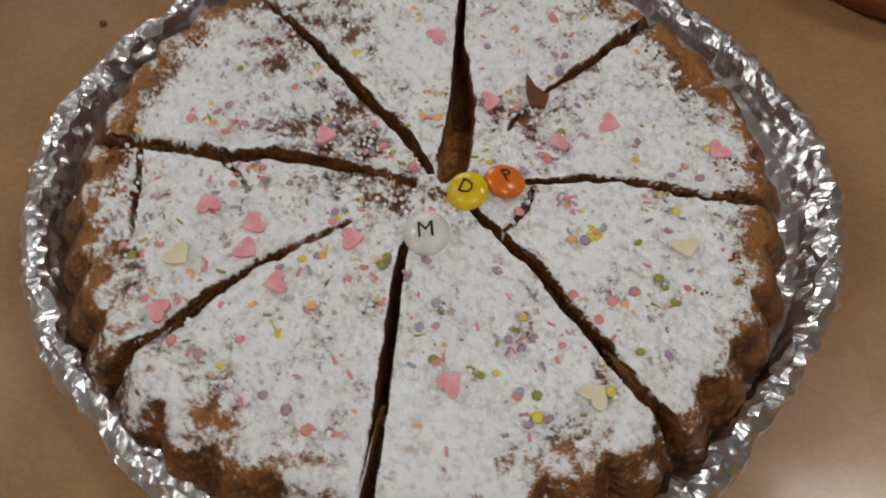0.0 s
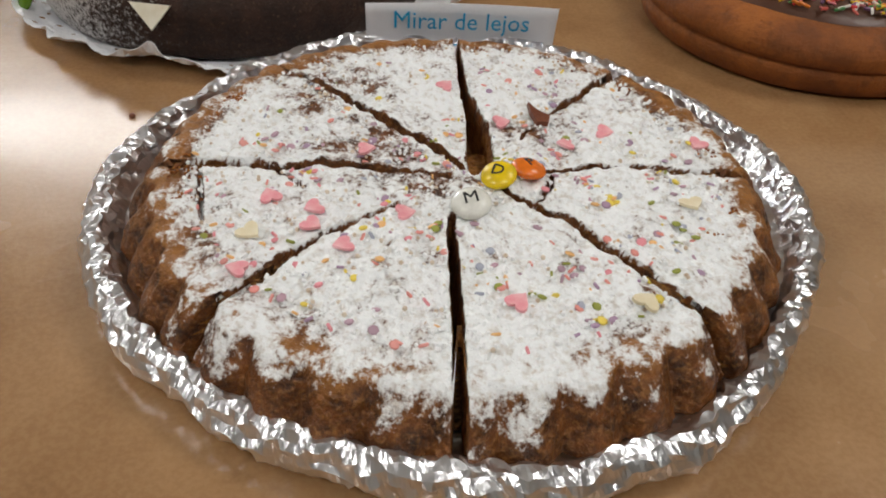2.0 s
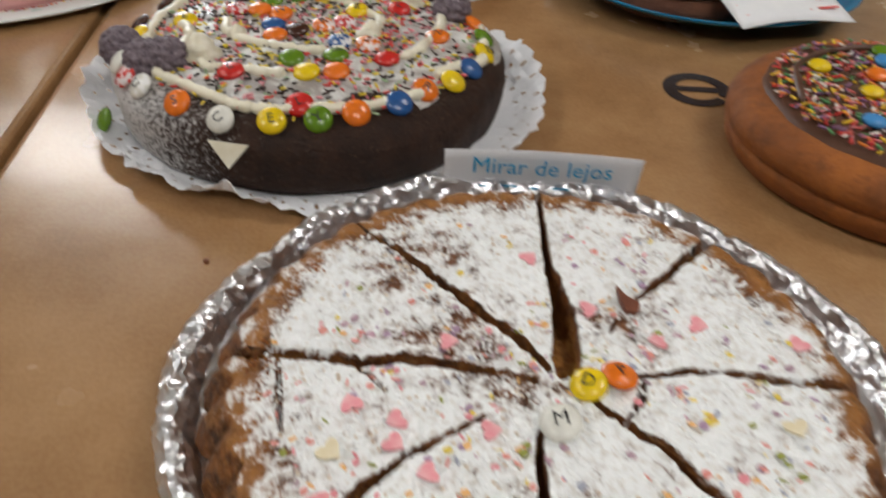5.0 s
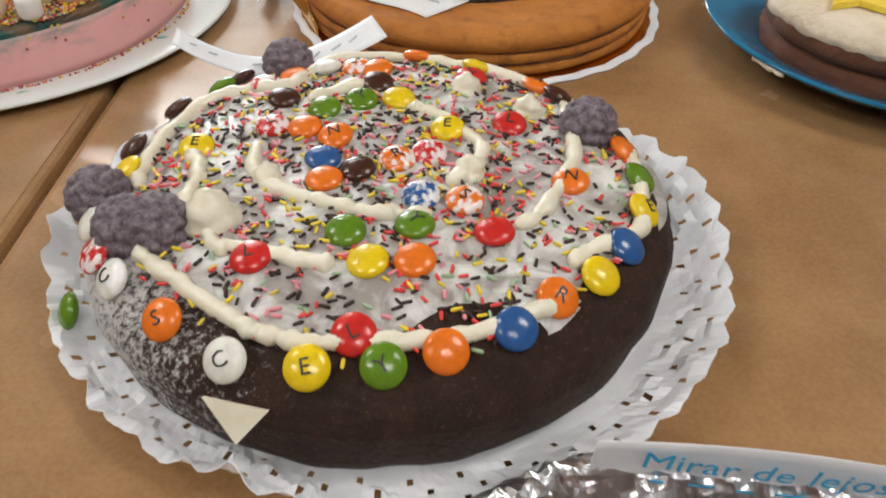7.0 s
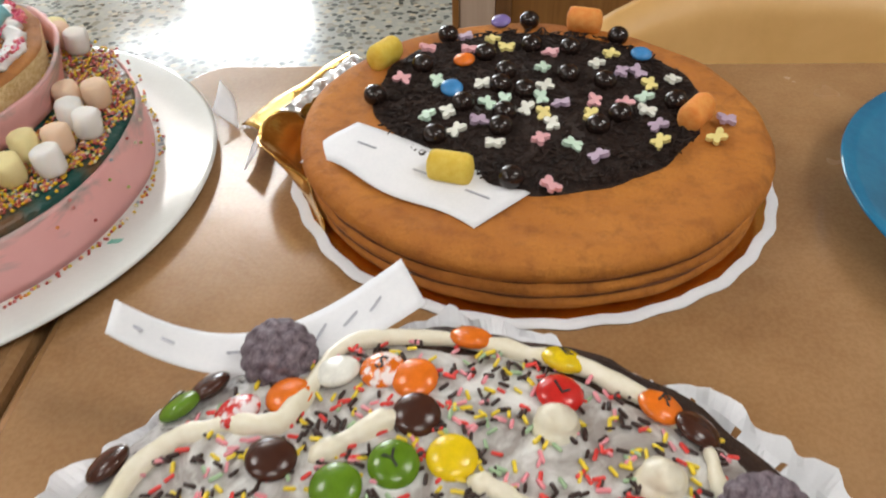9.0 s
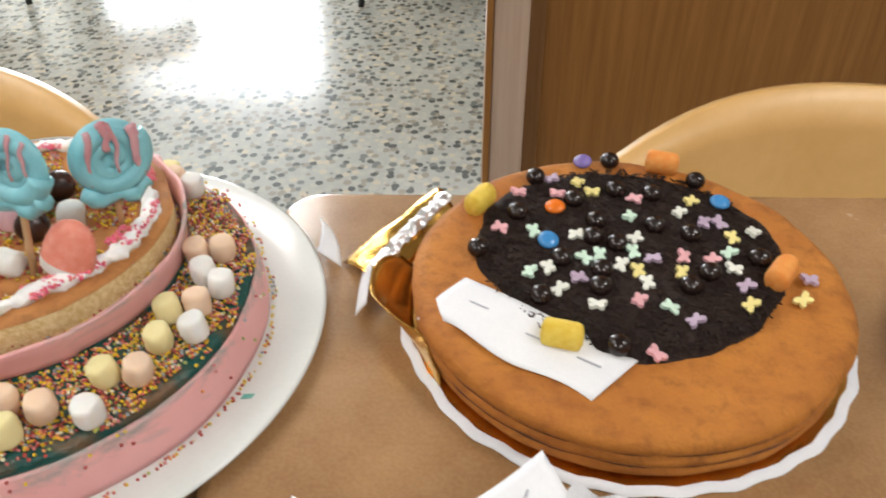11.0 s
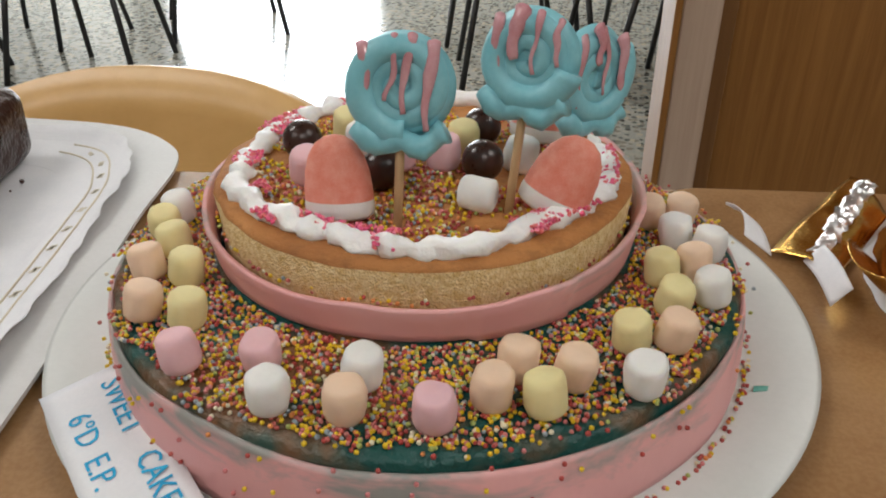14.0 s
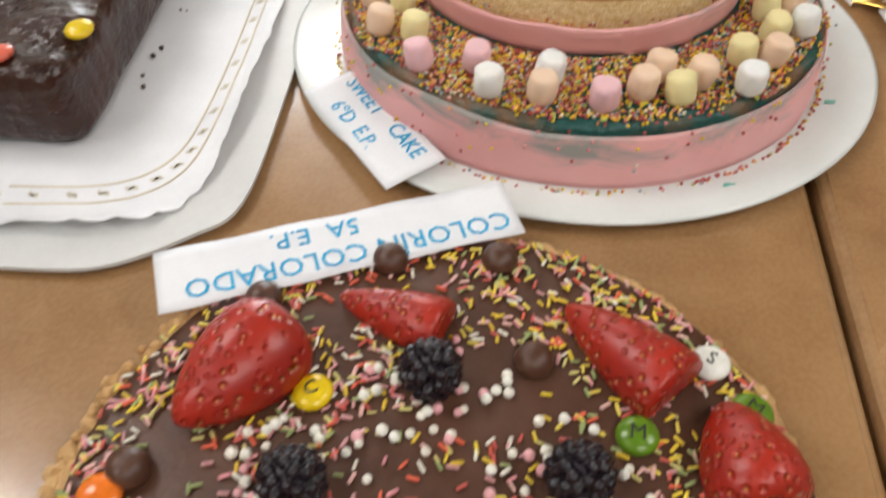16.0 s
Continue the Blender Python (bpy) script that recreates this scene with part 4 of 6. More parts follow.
def chocolate_crust(name, dark, light, dusting):
    m, t, b = nodes_of(name)
    c = mixc(t, ramp(t, noise_tex(t, 60, 5, 0.7), [(0.3, (0, 0, 0)), (0.7, (1, 1, 1))]), dark, light)
    c = mixc(t, ramp(t, noise_tex(t, 480, 3, 0.7), [(0.6, (0, 0, 0)), (0.7, (0.5, 0.5, 0.5))]), c, (0.16, 0.09, 0.05))
    if dusting:
        co = t.nodes.new("ShaderNodeTexCoord")
        sep = t.nodes.new("ShaderNodeSeparateXYZ")
        t.links.new(co.outputs["Object"], sep.inputs[0])
        reach = t.nodes.new("ShaderNodeMath")
        reach.operation = "MULTIPLY_ADD"
        reach.inputs[1].default_value, reach.inputs[2].default_value = -3.2, -0.12
        t.links.new(sep.outputs[0], reach.inputs[0])
        add = t.nodes.new("ShaderNodeMath")
        t.links.new(noise_tex(t, 330, 4, 0.75), add.inputs[0])
        t.links.new(reach.outputs[0], add.inputs[1])
        c = mixc(t, ramp(t, add.outputs[0], [(0.55, (0, 0, 0)), (0.72, (0.8, 0.8, 0.8))]), c, (0.75, 0.73, 0.72))
    t.links.new(c, b.inputs["Base Color"])
    b.inputs["Roughness"].default_value = 0.6
    b.inputs["Specular IOR Level"].default_value = 0.3
    bump(t, b, noise_tex(t, 170, 5, 0.7), 0.8, 0.004)
    bump(t, b, noise_tex(t, 700, 3), 0.4, 0.0008)
    return m


def ragged(r0, seed, amount=0.0016, s=30):
    def warp(x, y, z, a, k):
        w = amount * fbm(x, y, z, s, seed)
        n = 1 + w / max(r0, 1e-3) * 1.6
        return (x * n, y * n, z + w * 0.5)
    return warp


choc_m = chocolate_crust("chocolate_cake", (0.014, 0.006, 0.004), (0.045, 0.018, 0.009), True)
b_cake = base("chocolate_cake", pose(BX, BY, BB), "round dark chocolate cake with white glaze, sugar and candies", "cake")
prof = [(0, 0.0), (0.136, 0.0), (0.143, 0.003), (0.146, 0.010), (0.1475, 0.02), (0.149, 0.030), (0.148, 0.036), (0.1445, 0.041), (0.138, 0.0455), (0.125, 0.0495)]
prof += [(r, 0.060 - 0.013 * (r / 0.145) ** 4 - BB) for r in (0.11, 0.09, 0.06, 0.03)] + [(0, 0.057)]
part("sponge", lathe(prof, 160, ragged(0.146, 3.0)), choc_m, b_cake)
glaze_m, gt, gb = nodes_of("white_glaze")
gt.links.new(mixc(gt, ramp(gt, noise_tex(gt, 42, 4, 0.6, 0.8), [(0.41, (0, 0, 0)), (0.64, (1, 1, 1))]), (0.32, 0.29, 0.27), (0.74, 0.75, 0.73)), gb.inputs["Base Color"])
gb.inputs["Roughness"].default_value = 0.3
bump(gt, gb, noise_tex(gt, 60, 3), 0.5, 0.004)


def glaze_warp(x, y, z, a, k):
    w = 1 + (0.05 * math.sin(3 * a + 1) + 0.06 * nz(math.cos(a), math.sin(a), 0, 3.5, 6.0) + (-0.05 if math.sin(a + 0.5) < -0.4 else 0.04)) * (k / 8)
    x, y = x * w, y * w
    lift = 0.0014 if k < 8 else -0.001
    return (x, y, on_b(x + BX, y + BY) - BB + lift)


part("glaze", lathe([(0, 0)] + [(0.128 * k / 8, 0) for k in range(1, 8)] + [(0.128, 0), (0.129, 0)], 120, glaze_warp), glaze_m, b_cake, "patchy translucent white glaze")
doily("paper_doily", pose(BX + 0.004, BY + 0.004, 0, 0, 0, 8), 0.174, "white scalloped paper lace doily under the chocolate cake", 46, 0.019, 2.0, 0.02)

icing_m = mat("cream_icing", (0.72, 0.66, 0.5), (0.8, 0.76, 0.63), rough=0.35, scale=80, fine=300, relief=0.15, depth=0.001)


def smooth_line(points, n=8):
    out = []
    p = [Vector((*q, 0)) for q in points]
    p = [p[0] * 2 - p[1]] + p + [p[-1] * 2 - p[-2]]
    for i in range(1, len(p) - 2):
        for k in range(n):
            t = k / n
            a, b, c, d = p[i - 1 : i + 3]
            out.append(0.5 * ((2 * b) + (c - a) * t + (2 * a - 5 * b + 4 * c - d) * t * t + (3 * b - a - 3 * c + d) * t ** 3))
    return out + [p[-2]]


def icing_rope(points, radius, seed, surface, parent_name="icing_rope", label="piped cream-coloured icing line on the chocolate cake", group="icing lines"):
    line = smooth_line(points)
    pts, rad = [], []
    for i, q in enumerate(line):
        rad.append(radius * (1 + 0.6 * nz(i * 0.45, seed, 0, 1.0)) * (0.5 if i in (0, len(line) - 1) else 1))
        pts.append((q.x + 0.002 * nz(i * 0.4, seed, 2, 1), q.y + 0.002 * nz(i * 0.4, seed, 5, 1), surface(q.x, q.y) + radius * 0.55))
    return mesh_thing(parent_name, tube(pts, rad, 10), icing_m, pose(0, 0, 0), label, "icing", group)


for k, rope in enumerate((B_ROPE1, B_ROPE2, B_ROPE3, B_ROPE4, B_ROPE5, B_ROPE6, B_ROPE7, B_ROPE8)):
    icing_rope(rope, 0.0039, k * 3.3, on_b)


def swirl(r, seed):
    """A soft piped blob with two turns and a tip."""
    def warp(x, y, z, a, k):
        w = 1 + 0.1 * math.sin(2 * a + k * 0.9 + seed) + 0.1 * nz(x, y, z, 120, seed)
        return (x * w, y * w, z)
    return lathe([(0, 0), (r, 0), (r * 1.05, r * 0.3), (r * 0.85, r * 0.55), (r * 0.8, r * 0.62), (r * 0.78, r * 0.85), (r * 0.5, r * 1.05), (r * 0.42, r * 1.12), (r * 0.25, r * 1.35), (0, r * 1.45)], 28, warp)


for k, (x, y) in enumerate(B_BLOB):
    r = (0.0135, 0.005, 0.008, 0.0085, 0.009, 0.009)[k]
    mesh_thing("icing_blob", swirl(r, k), icing_m, pose(x, y, on_b(x, y) - 0.0005), "soft blob of cream-coloured icing on the chocolate cake", "icing", "icing blobs")
g_b = "candies on the chocolate cake"
NAMES = dict(orange=B_ORANGE, white=B_WHITE, yellow=B_YELLOW, red=B_RED, green=B_GREEN, blue=B_BLUE, brown=B_BROWN)
MARKS = dict(orange="SNR", white="C", yellow="EX", red="LR", green="YC", blue="", brown="")
for cname, spots in NAMES.items():
    for k, (x, y) in enumerate(spots):
        d = math.hypot(x - BX, y - BY)
        t = 0.9 * max(0.0, d - 0.1) / 0.04
        letters = MARKS[cname]
        dusty = (cname, k) in (('orange', 6), ('orange', 8), ('orange', 12), ('blue', 2), ('red', 3), ('red', 7), ('red', 8), ('red', 5), ('white', 2))
        candy(('sugared_' if dusty else '') + cname, x, y, on_b(x, y), f"{'sugar-dusted' if dusty else 'glossy'} {cname} sugar-shelled candy on the chocolate cake", g_b, (t * (x - BX) / max(d, 1e-3), t * (y - BY) / max(d, 1e-3) - 0.12, 1), letters[k % len(letters)] if letters and k % 2 == 0 else "", sink=0.0008)
candy("green", BX - 0.136, BY - 0.085, 0.016, "green candy fallen beside the chocolate cake", g_b, (-0.8, -0.5, 0.5))

bramble_m = mat("bramble_gum", (0.05, 0.028, 0.042), (0.27, 0.22, 0.25), rough=0.6, scale=260, fine=900, relief=0.5, depth=0.001)


def berry(r, n, seed, tall=1.0, name="berry", material=None, deep=0.16):
    """A round body whose skin bulges in n beads."""
    dirs = np.array([(math.sqrt(1 - z * z) * math.cos(i * 2.39996 + seed), math.sqrt(1 - z * z) * math.sin(i * 2.39996 + seed), z) for i, z in ((i, 1 - 2 * (i + 0.5) / n) for i in range(n))])
    dirs += np.random.RandomState(seed).normal(0, 0.04, dirs.shape)
    bm = ico(1.0, 5)
    near = 2.0 / math.sqrt(n)
    for v in bm.verts:
        d = np.sqrt(((dirs - np.array(v.co)) ** 2).sum(1).min())
        v.co *= r * (1 - deep + deep * math.sqrt(max(0.0, 1 - min(1, d / near) ** 2)))
        v.co.z *= tall
    return finish(bm, name, material)


bme = berry(0.0165, 70, 3, 0.95, "bramble_gum", bramble_m, 0.15)
for x, y in B_BRAMBLE:
    ob = new("bramble_gum", bme)
    ob.matrix_basis = Matrix.Translation((x, y, on_b(x, y) + 0.005)) @ upto(rng.uniform(-0.3, 0.3), -0.2, 1, rng.uniform(0, 6))
    tagged(ob, "dark purple bramble-shaped gum drop on the chocolate cake", "gum drop", "bramble gums")
rod_m = island_mat("sugar_strands", [(0.03, 0.012, 0.008)] * 5 + [(0.7, 0.05, 0.04), (0.8, 0.28, 0.32), (0.75, 0.06, 0.05), (0.8, 0.6, 0.03), (0.35, 0.5, 0.3), (0.82, 0.62, 0.05), (0.75, 0.3, 0.34)], 0.35)
tagged(new("sugar_strands", joined("sugar_strands", scatter_data(2100, flat_place(on_b, BX, BY, 0.13, z0=0.0024, power=0.6), rod_raw(0.0048, 0.00085)), rod_m)), "chocolate and coloured sugar strands scattered over the glaze", "sprinkles", kind="stuff")


# paper strip behind it, held up at its ends
def strip_b(u, v):
    x, y = -0.187 + 0.116 * u, 0.470 + 0.047 * u * u - 0.006 * math.sin(u * math.pi)
    z = 0.068 - 0.004 * u - 0.016 * math.sin(u * math.pi)
    return Vector((x + (0.004 + 0.012 * u) * (1 - v), y - (0.018 + 0.008 * u) * (1 - v), z - 0.002 * (1 - v)))


note = base("paper_strip", pose(0, 0, 0), "curled white paper strip with faint handwriting behind the chocolate cake", "paper strip")
part("sheet", grid_strip(1, 1, 30, 6, 0.0004, strip_b), card_m, note)
pencil = mat("pencil", (0.35, 0.36, 0.42), (0.45, 0.46, 0.5), rough=0.7, relief=0)
for u, w, a in ((0.1, 0.006, -25), (0.2, 0.008, -20), (0.42, 0.006, 10), (0.48, 0.004, 70), (0.7, 0.012, 80), (0.8, 0.011, 70), (0.88, 0.011, 75)):
    p = strip_b(u, 0.5)
    part("writing_bar", boxm(w, 0.0012, 0.0003), pencil, note, m=pose(p.x, p.y, p.z + 0.0014, 5, 0, a), smooth=False)

# a white triangle of icing on the front of the cake
mesh_thing("icing_triangle", sheet([(-0.013, 0.007), (0.014, 0.006), (0.002, -0.010)], 0.002, cuts=2), icing_m, pose(BX - 0.028, BY - 0.1485, 0.038, 62, 0, -4), "white icing triangle on the front of the chocolate cake", "icing", smooth=False)

# ---- the plain sponge cake with a chocolate centre ----
CX, CY = -0.02, 0.700
CT = 0.0375


def sponge(name, dark, light, relief=0.35):
    m, t, b = nodes_of(name)
    c = mixc(t, ramp(t, noise_tex(t, 18, 4), [(0.3, (0, 0, 0)), (0.7, (1, 1, 1))]), dark, light)
    c = mixc(t, ramp(t, noise_tex(t, 80, 5, 0.72), [(0.48, (0, 0, 0)), (0.72, (0.7, 0.7, 0.7))]), c, tuple(v * 0.6 for v in dark))
    fine = noise_tex(t, 420, 4, 0.7)
    c = mixc(t, ramp(t, fine, [(0.35, (0.35,) * 3), (0.5, (0,) * 3)]), c, dark)
    t.links.new(c, b.inputs["Base Color"])
    b.inputs["Roughness"].default_value = 0.75
    bump(t, b, fine, min(1.0, relief * 1.7), 0.0012)
    bump(t, b, noise_tex(t, 90, 4), 0.4, 0.003)
    return m


sponge_m = sponge("golden_sponge", (0.35, 0.108, 0.011), (0.55, 0.21, 0.029))
seam_m = sponge("sponge_seam", (0.1, 0.03, 0.006), (0.2, 0.065, 0.014))
c_cake = base("sponge_cake", pose(CX, CY, 0.0025), "round golden three-layer sponge cake on a gold board", "cake")
for k, (z0, z1, r0) in enumerate(((0.0, 0.0115, 0.147), (0.0105, 0.021, 0.1485), (0.020, 0.0358, 0.1495))):
    h = z1 - z0
    if k < 2:
        rows = [(0, z0), (r0 - 0.005, z0), (r0 - 0.0012, z0 + h * 0.2), (r0, z0 + h * 0.5), (r0 - 0.0012, z0 + h * 0.8), (r0 - 0.006, z1), (0, z1)]
    else:
        rows = [(0, z0), (r0 - 0.004, z0), (r0, z0 + 0.005), (r0 + 0.0005, z0 + 0.009), (r0 - 0.0025, z0 + 0.0135), (r0 - 0.009, z0 + 0.0168), (r0 - 0.02, z1 - 0.0002), (r0 - 0.036, z1 - 0.0008), (0, z1 - 0.002)]
    part("layer", lathe(rows, 140, ragged(0.148, 5.0 + k, 0.0012, 22)), sponge_m, c_cake)
for z in (0.0108, 0.0205):
    part("filling", lathe([(0, z - 0.0006), (0.1462, z - 0.0006), (0.1462, z + 0.0008), (0, z + 0.0008)], 120, ragged(0.146, 9.0, 0.0014, 26)), seam_m, c_cake)
shav_m = chocolate_crust("grated_chocolate", (0.01, 0.005, 0.004), (0.03, 0.013, 0.008), False)
CCX, CCY = -0.019, 0.722


def choc_edge(x, y, z, a, k):
    w = 1 + 0.035 * math.sin(3 * a) + 0.05 * nz(math.cos(a), math.sin(a), 0, 4, 2.0)
    return (x * w, y * w * 1.0, z + (0.001 * nz(x, y, 0, 90) if k < 4 else 0))


part("chocolate_centre", lathe([(0, 0.004), (0.05, 0.004), (0.09, 0.0035), (0.104, 0.0025), (0.112, -0.001)], 90, choc_edge), shav_m, c_cake, "dark grated chocolate topping", m=pose(CCX - CX, CCY - CY, 0.034))
on_c = lambda x, y: CT + 0.0032
shave_data = scatter_data(3000, flat_place(on_c, CCX, CCY, 0.106, power=0.55, lie=0.5), rod_raw(0.0065, 0.0006))
tagged(new("chocolate_shavings", joined("chocolate_shavings", shave_data, shav_m)), "fine dark chocolate shavings on the sponge cake", "shavings", kind="stuff")

gold_m, gdt, gdb = nodes_of("gold_foil")
gdb.inputs["Metallic"].default_value, gdb.inputs["Roughness"].default_value = 1.0, 0.22
gdt.links.new(mixc(gdt, noise_tex(gdt, 30), (0.62, 0.34, 0.07), (0.8, 0.5, 0.14)), gdb.inputs["Base Color"])
bump(gdt, gdb, noise_tex(gdt, 70, 3), 0.25, 0.002)
board = base("gold_cake_board", pose(CX, CY, 0), "gold cardboard cake board with a white scalloped edge", "cake board")


def board_edge(x, y, z, a, k):
    w = 1 + (0.006 * math.sin(a * 31) + 0.014 * nz(math.cos(a), math.sin(a), 0, 4, 2.0)) * (1 if k else 0)
    return (x * w, y * w, z)


part("card", lathe([(0, 0.0004), (0.156, 0.0004), (0.1585, 0.001), (0.1585, 0.0016), (0.152, 0.0022), (0, 0.0022)], 150, board_edge), card_m, board, "white scalloped cardboard")
part("gold_face", lathe([(0, 0.0024), (0.1515, 0.0024)], 100, board_edge), gold_m, board)


def flap(u, v):
    """The torn edge of the board, bent up beside the cake."""
    a = radians(172 + 46 * u)
    r = 0.150 + 0.030 * v * math.sin(math.pi * min(1, u * 1.15 + 0.12)) ** 0.6
    return Vector((r * math.cos(a), r * math.sin(a), 0.003 + 0.030 * v ** 1.2 * (0.4 + 0.6 * math.sin(math.pi * u)) + 0.004 * math.sin(u * 12) * v))


part("torn_flap", grid_strip(1, 1, 24, 8, 0.0006, flap), gold_m, board, "bent-up torn gold edge")


def between(p, q, f):
    return Vector(p).lerp(Vector(q), f)


def wing(u, v):
    """A gold corner of the torn board, rising from its tip beside the cake."""
    outer = between((-0.212, 0.024, 0.004), (-0.150, 0.112, 0.022), u)
    inner = between((-0.178, -0.004, 0.003), (-0.128, 0.085, 0.006), u)
    p = outer.lerp(inner, v)
    p.z += 0.004 * math.sin(v * math.pi) + 0.003 * nz(u * 4, v * 3, 0, 1.0, 2.0)
    return p


def silver_band(u, v):
    mid = between((-0.188, 0.016, 0.007), (-0.142, 0.100, 0.022), u)
    return mid + Vector((0.012 * (v - 0.5), -0.006 * (v - 0.5), 0.003 * math.sin(v * math.pi))) + Vector((0.002 * nz(u * 14, v * 4, 0, 1, 3.0), 0.003 * nz(u * 14, v * 4, 5, 1, 3.0), 0.0025 * nz(u * 18, v * 4, 9, 1, 3.0)))


def curl(u, v):
    """A strip of white card that curls up to a thin tip."""
    p = Vector((-0.212 - 0.008 * u - 0.018 * u * u, 0.018 + 0.040 * u, 0.003 + 0.017 * u + 0.004 * math.sin(u * 4)))
    return p + Vector((-0.018 * v * (1 - u) ** 0.7, 0.002 * v, 0.012 * v * (1 - u) ** 0.7))


part("torn_flap", grid_strip(1, 1, 24, 10, 0.0006, wing), gold_m, board, "gold corner torn upwards")
part("torn_edge", grid_strip(1, 1, 60, 6, 0.0005, silver_band), foil_m, board, "crinkled silver foil edge", smooth=False)
part("white_ribbon", grid_strip(1, 1, 20, 4, 0.0005, curl), card_m, board, "curled strip of white card")
part("white_ribbon", grid_strip(1, 1, 6, 12, 0.0005, lambda u, v: Vector((-0.194 + 0.009 * u + 0.006 * v, 0.014 - 0.05 * v, 0.004 + 0.013 * u + 0.003 * math.sin(v * 3)))), card_m, board, "folded strip of white card")

# sugar-coated gums
def gum_mesh(length, r, colour, name):
    rows = [(0, 0), (r * 0.5, 0.0003), (r * 0.88, length * 0.06), (r, length * 0.16), (r, length * 0.84), (r * 0.88, length * 0.94), (r * 0.5, length - 0.0003), (0, length)]
    bm = lathe(rows, 32, lambda x, y, z, a, k: (x * (1 + 0.05 * nz(x, y, z, 90)), y * 0.86, z))
    return finish(bm, name, colour)


sugar_y = mat("yellow_sugar_gum", (0.72, 0.48, 0.03), (0.82, 0.62, 0.12), rough=0.7, scale=200, fine=1400, relief=0.6, depth=0.0008, sss=0.2)
sugar_o = mat("orange_sugar_gum", (0.78, 0.24, 0.03), (0.85, 0.38, 0.1), rough=0.7, scale=200, fine=1400, relief=0.6, depth=0.0008, sss=0.2)
for spots, mm, word, turns in ((C_GUM_Y, sugar_y, "yellow", (65, 172)), (C_GUM_O, sugar_o, "orange", (170, 60))):
    me = gum_mesh(0.027, 0.0098, mm, "sugar_gum")
    for (x, y), a in zip(spots, turns):
        ob = new("sugar_gum", me)
        ob.matrix_basis = Matrix.Translation((x, y, CT + 0.0085)) @ pose(0, 0, 0, 0, 0, a) @ pose(0, 0, 0, 0, 90, 0) @ pose(0, 0, -0.0135)
        tagged(ob, f"{word} sugar-coated gum lying on the sponge cake", "gum", "gums on the sponge cake")
pearl_m = mat("chocolate_pearl", (0.012, 0.007, 0.006), (0.025, 0.013, 0.01), rough=0.2, scale=200, relief=0.05)
pearl_me = finish(ico(0.0078, 3), "chocolate_pearl", pearl_m)
for x, y in C_BALL:
    ob = new("chocolate_pearl", pearl_me)
    ob.matrix_basis = Matrix.Translation((x, y, CT + 0.0062)) @ Matrix.Diagonal((1, 1, 0.9, 1))
    tagged(ob, "glossy near-black chocolate pearl on the sponge cake", "chocolate pearl", "pearls on the sponge cake")


def butterfly_outline(s):
    q = [(0, 0.22), (0.18, 0.42), (0.5, 0.55), (0.72, 0.42), (0.66, 0.12), (0.42, 0.0), (0.58, -0.18), (0.55, -0.42), (0.3, -0.48), (0.1, -0.28)]
    return [(x * s, y * s) for x, y in q] + [(-x * s, y * s) for x, y in q[:0:-1]]


for spots, word, c in ((C_PINK, "pink", (0.8, 0.42, 0.45)), (C_WHITE, "white", (0.8, 0.8, 0.72)), (C_MINT, "mint green", (0.62, 0.8, 0.66)), (C_LEMON, "pale yellow", (0.85, 0.72, 0.28)), (C_LILAC, "lilac", (0.5, 0.38, 0.5))):
    me = finish(sheet(butterfly_outline(0.0088), 0.0028), "butterfly_sprinkle", mat("butterfly_" + word, tuple(v * 0.9 for v in c), c, rough=0.6), False)
    for x, y in spots:
        ob = new("butterfly_sprinkle", me)
        ob.matrix_basis = Matrix.Translation((x, y, CT + 0.0035)) @ upto(rng.uniform(-0.3, 0.3), rng.uniform(-0.4, 0.1), 1, rng.uniform(0, 6.3))
        tagged(ob, f"{word} butterfly-shaped sugar sprinkle on the sponge cake", "sprinkle", "butterfly sprinkles")
g_c = "candies on the sponge cake"
for spots, cname in ((C_BLUE, "sky"), (C_ORANGE, "orange"), (C_VIOLET, "violet")):
    for x, y in spots:
        candy(cname, x, y, CT + 0.003, f"small {'light blue' if cname == 'sky' else cname} sugar-shelled candy on the sponge cake", g_c, (0, -0.2, 1), scale=0.82)


# torn paper note lying over the edge
def note_c(u, v):
    x, y = -0.158 + 0.114 * u + 0.028 * v, 0.637 - 0.062 * u + 0.038 * v + 0.004 * math.sin(u * 9) * (1 - v)
    d = math.hypot(x - CX, y - CY)
    z = 0.0402 - 0.012 * max(0.0, (d - 0.128) / 0.03) ** 1.6
    return Vector((x, y, z + 0.0015 * math.sin(u * 5)))


note2 = base("paper_note", pose(0, 0, 0), "torn white paper note with faint pencil writing on the sponge cake", "paper note")
part("sheet", grid_strip(1, 1, 24, 8, 0.0004, note_c), card_m, note2)
for u, w in ((0.22, 0.014), (0.55, 0.012), (0.85, 0.016)):
    p = note_c(u, 0.55)
    part("writing_bar", boxm(w, 0.0014, 0.0003), pencil, note2, m=pose(p.x, p.y, p.z + 0.0006, 0, 0, -25), smooth=False)

# ---- the two-tier pink cake ----
DX, DY, DT = -0.428, 0.615, 0.047
UX, UY = -0.435, 0.636
plate_m = mat("white_porcelain", (0.68, 0.7, 0.68), (0.74, 0.76, 0.74), rough=0.14, scale=12, fine=300, relief=0.02)
plate = base("dinner_plate", pose(-0.427, 0.622, 0), "large white porcelain plate under the pink cake", "plate")
part("dish", lathe([(0, 0.003), (0.1, 0.003), (0.104, 0.0), (0.112, 0.0), (0.15, 0.002), (0.196, 0.0055), (0.2015, 0.007), (0.2025, 0.0088), (0.1995, 0.0096), (0.165, 0.0058), (0.14, 0.0046), (0, 0.0046)], 160), plate_m, plate)
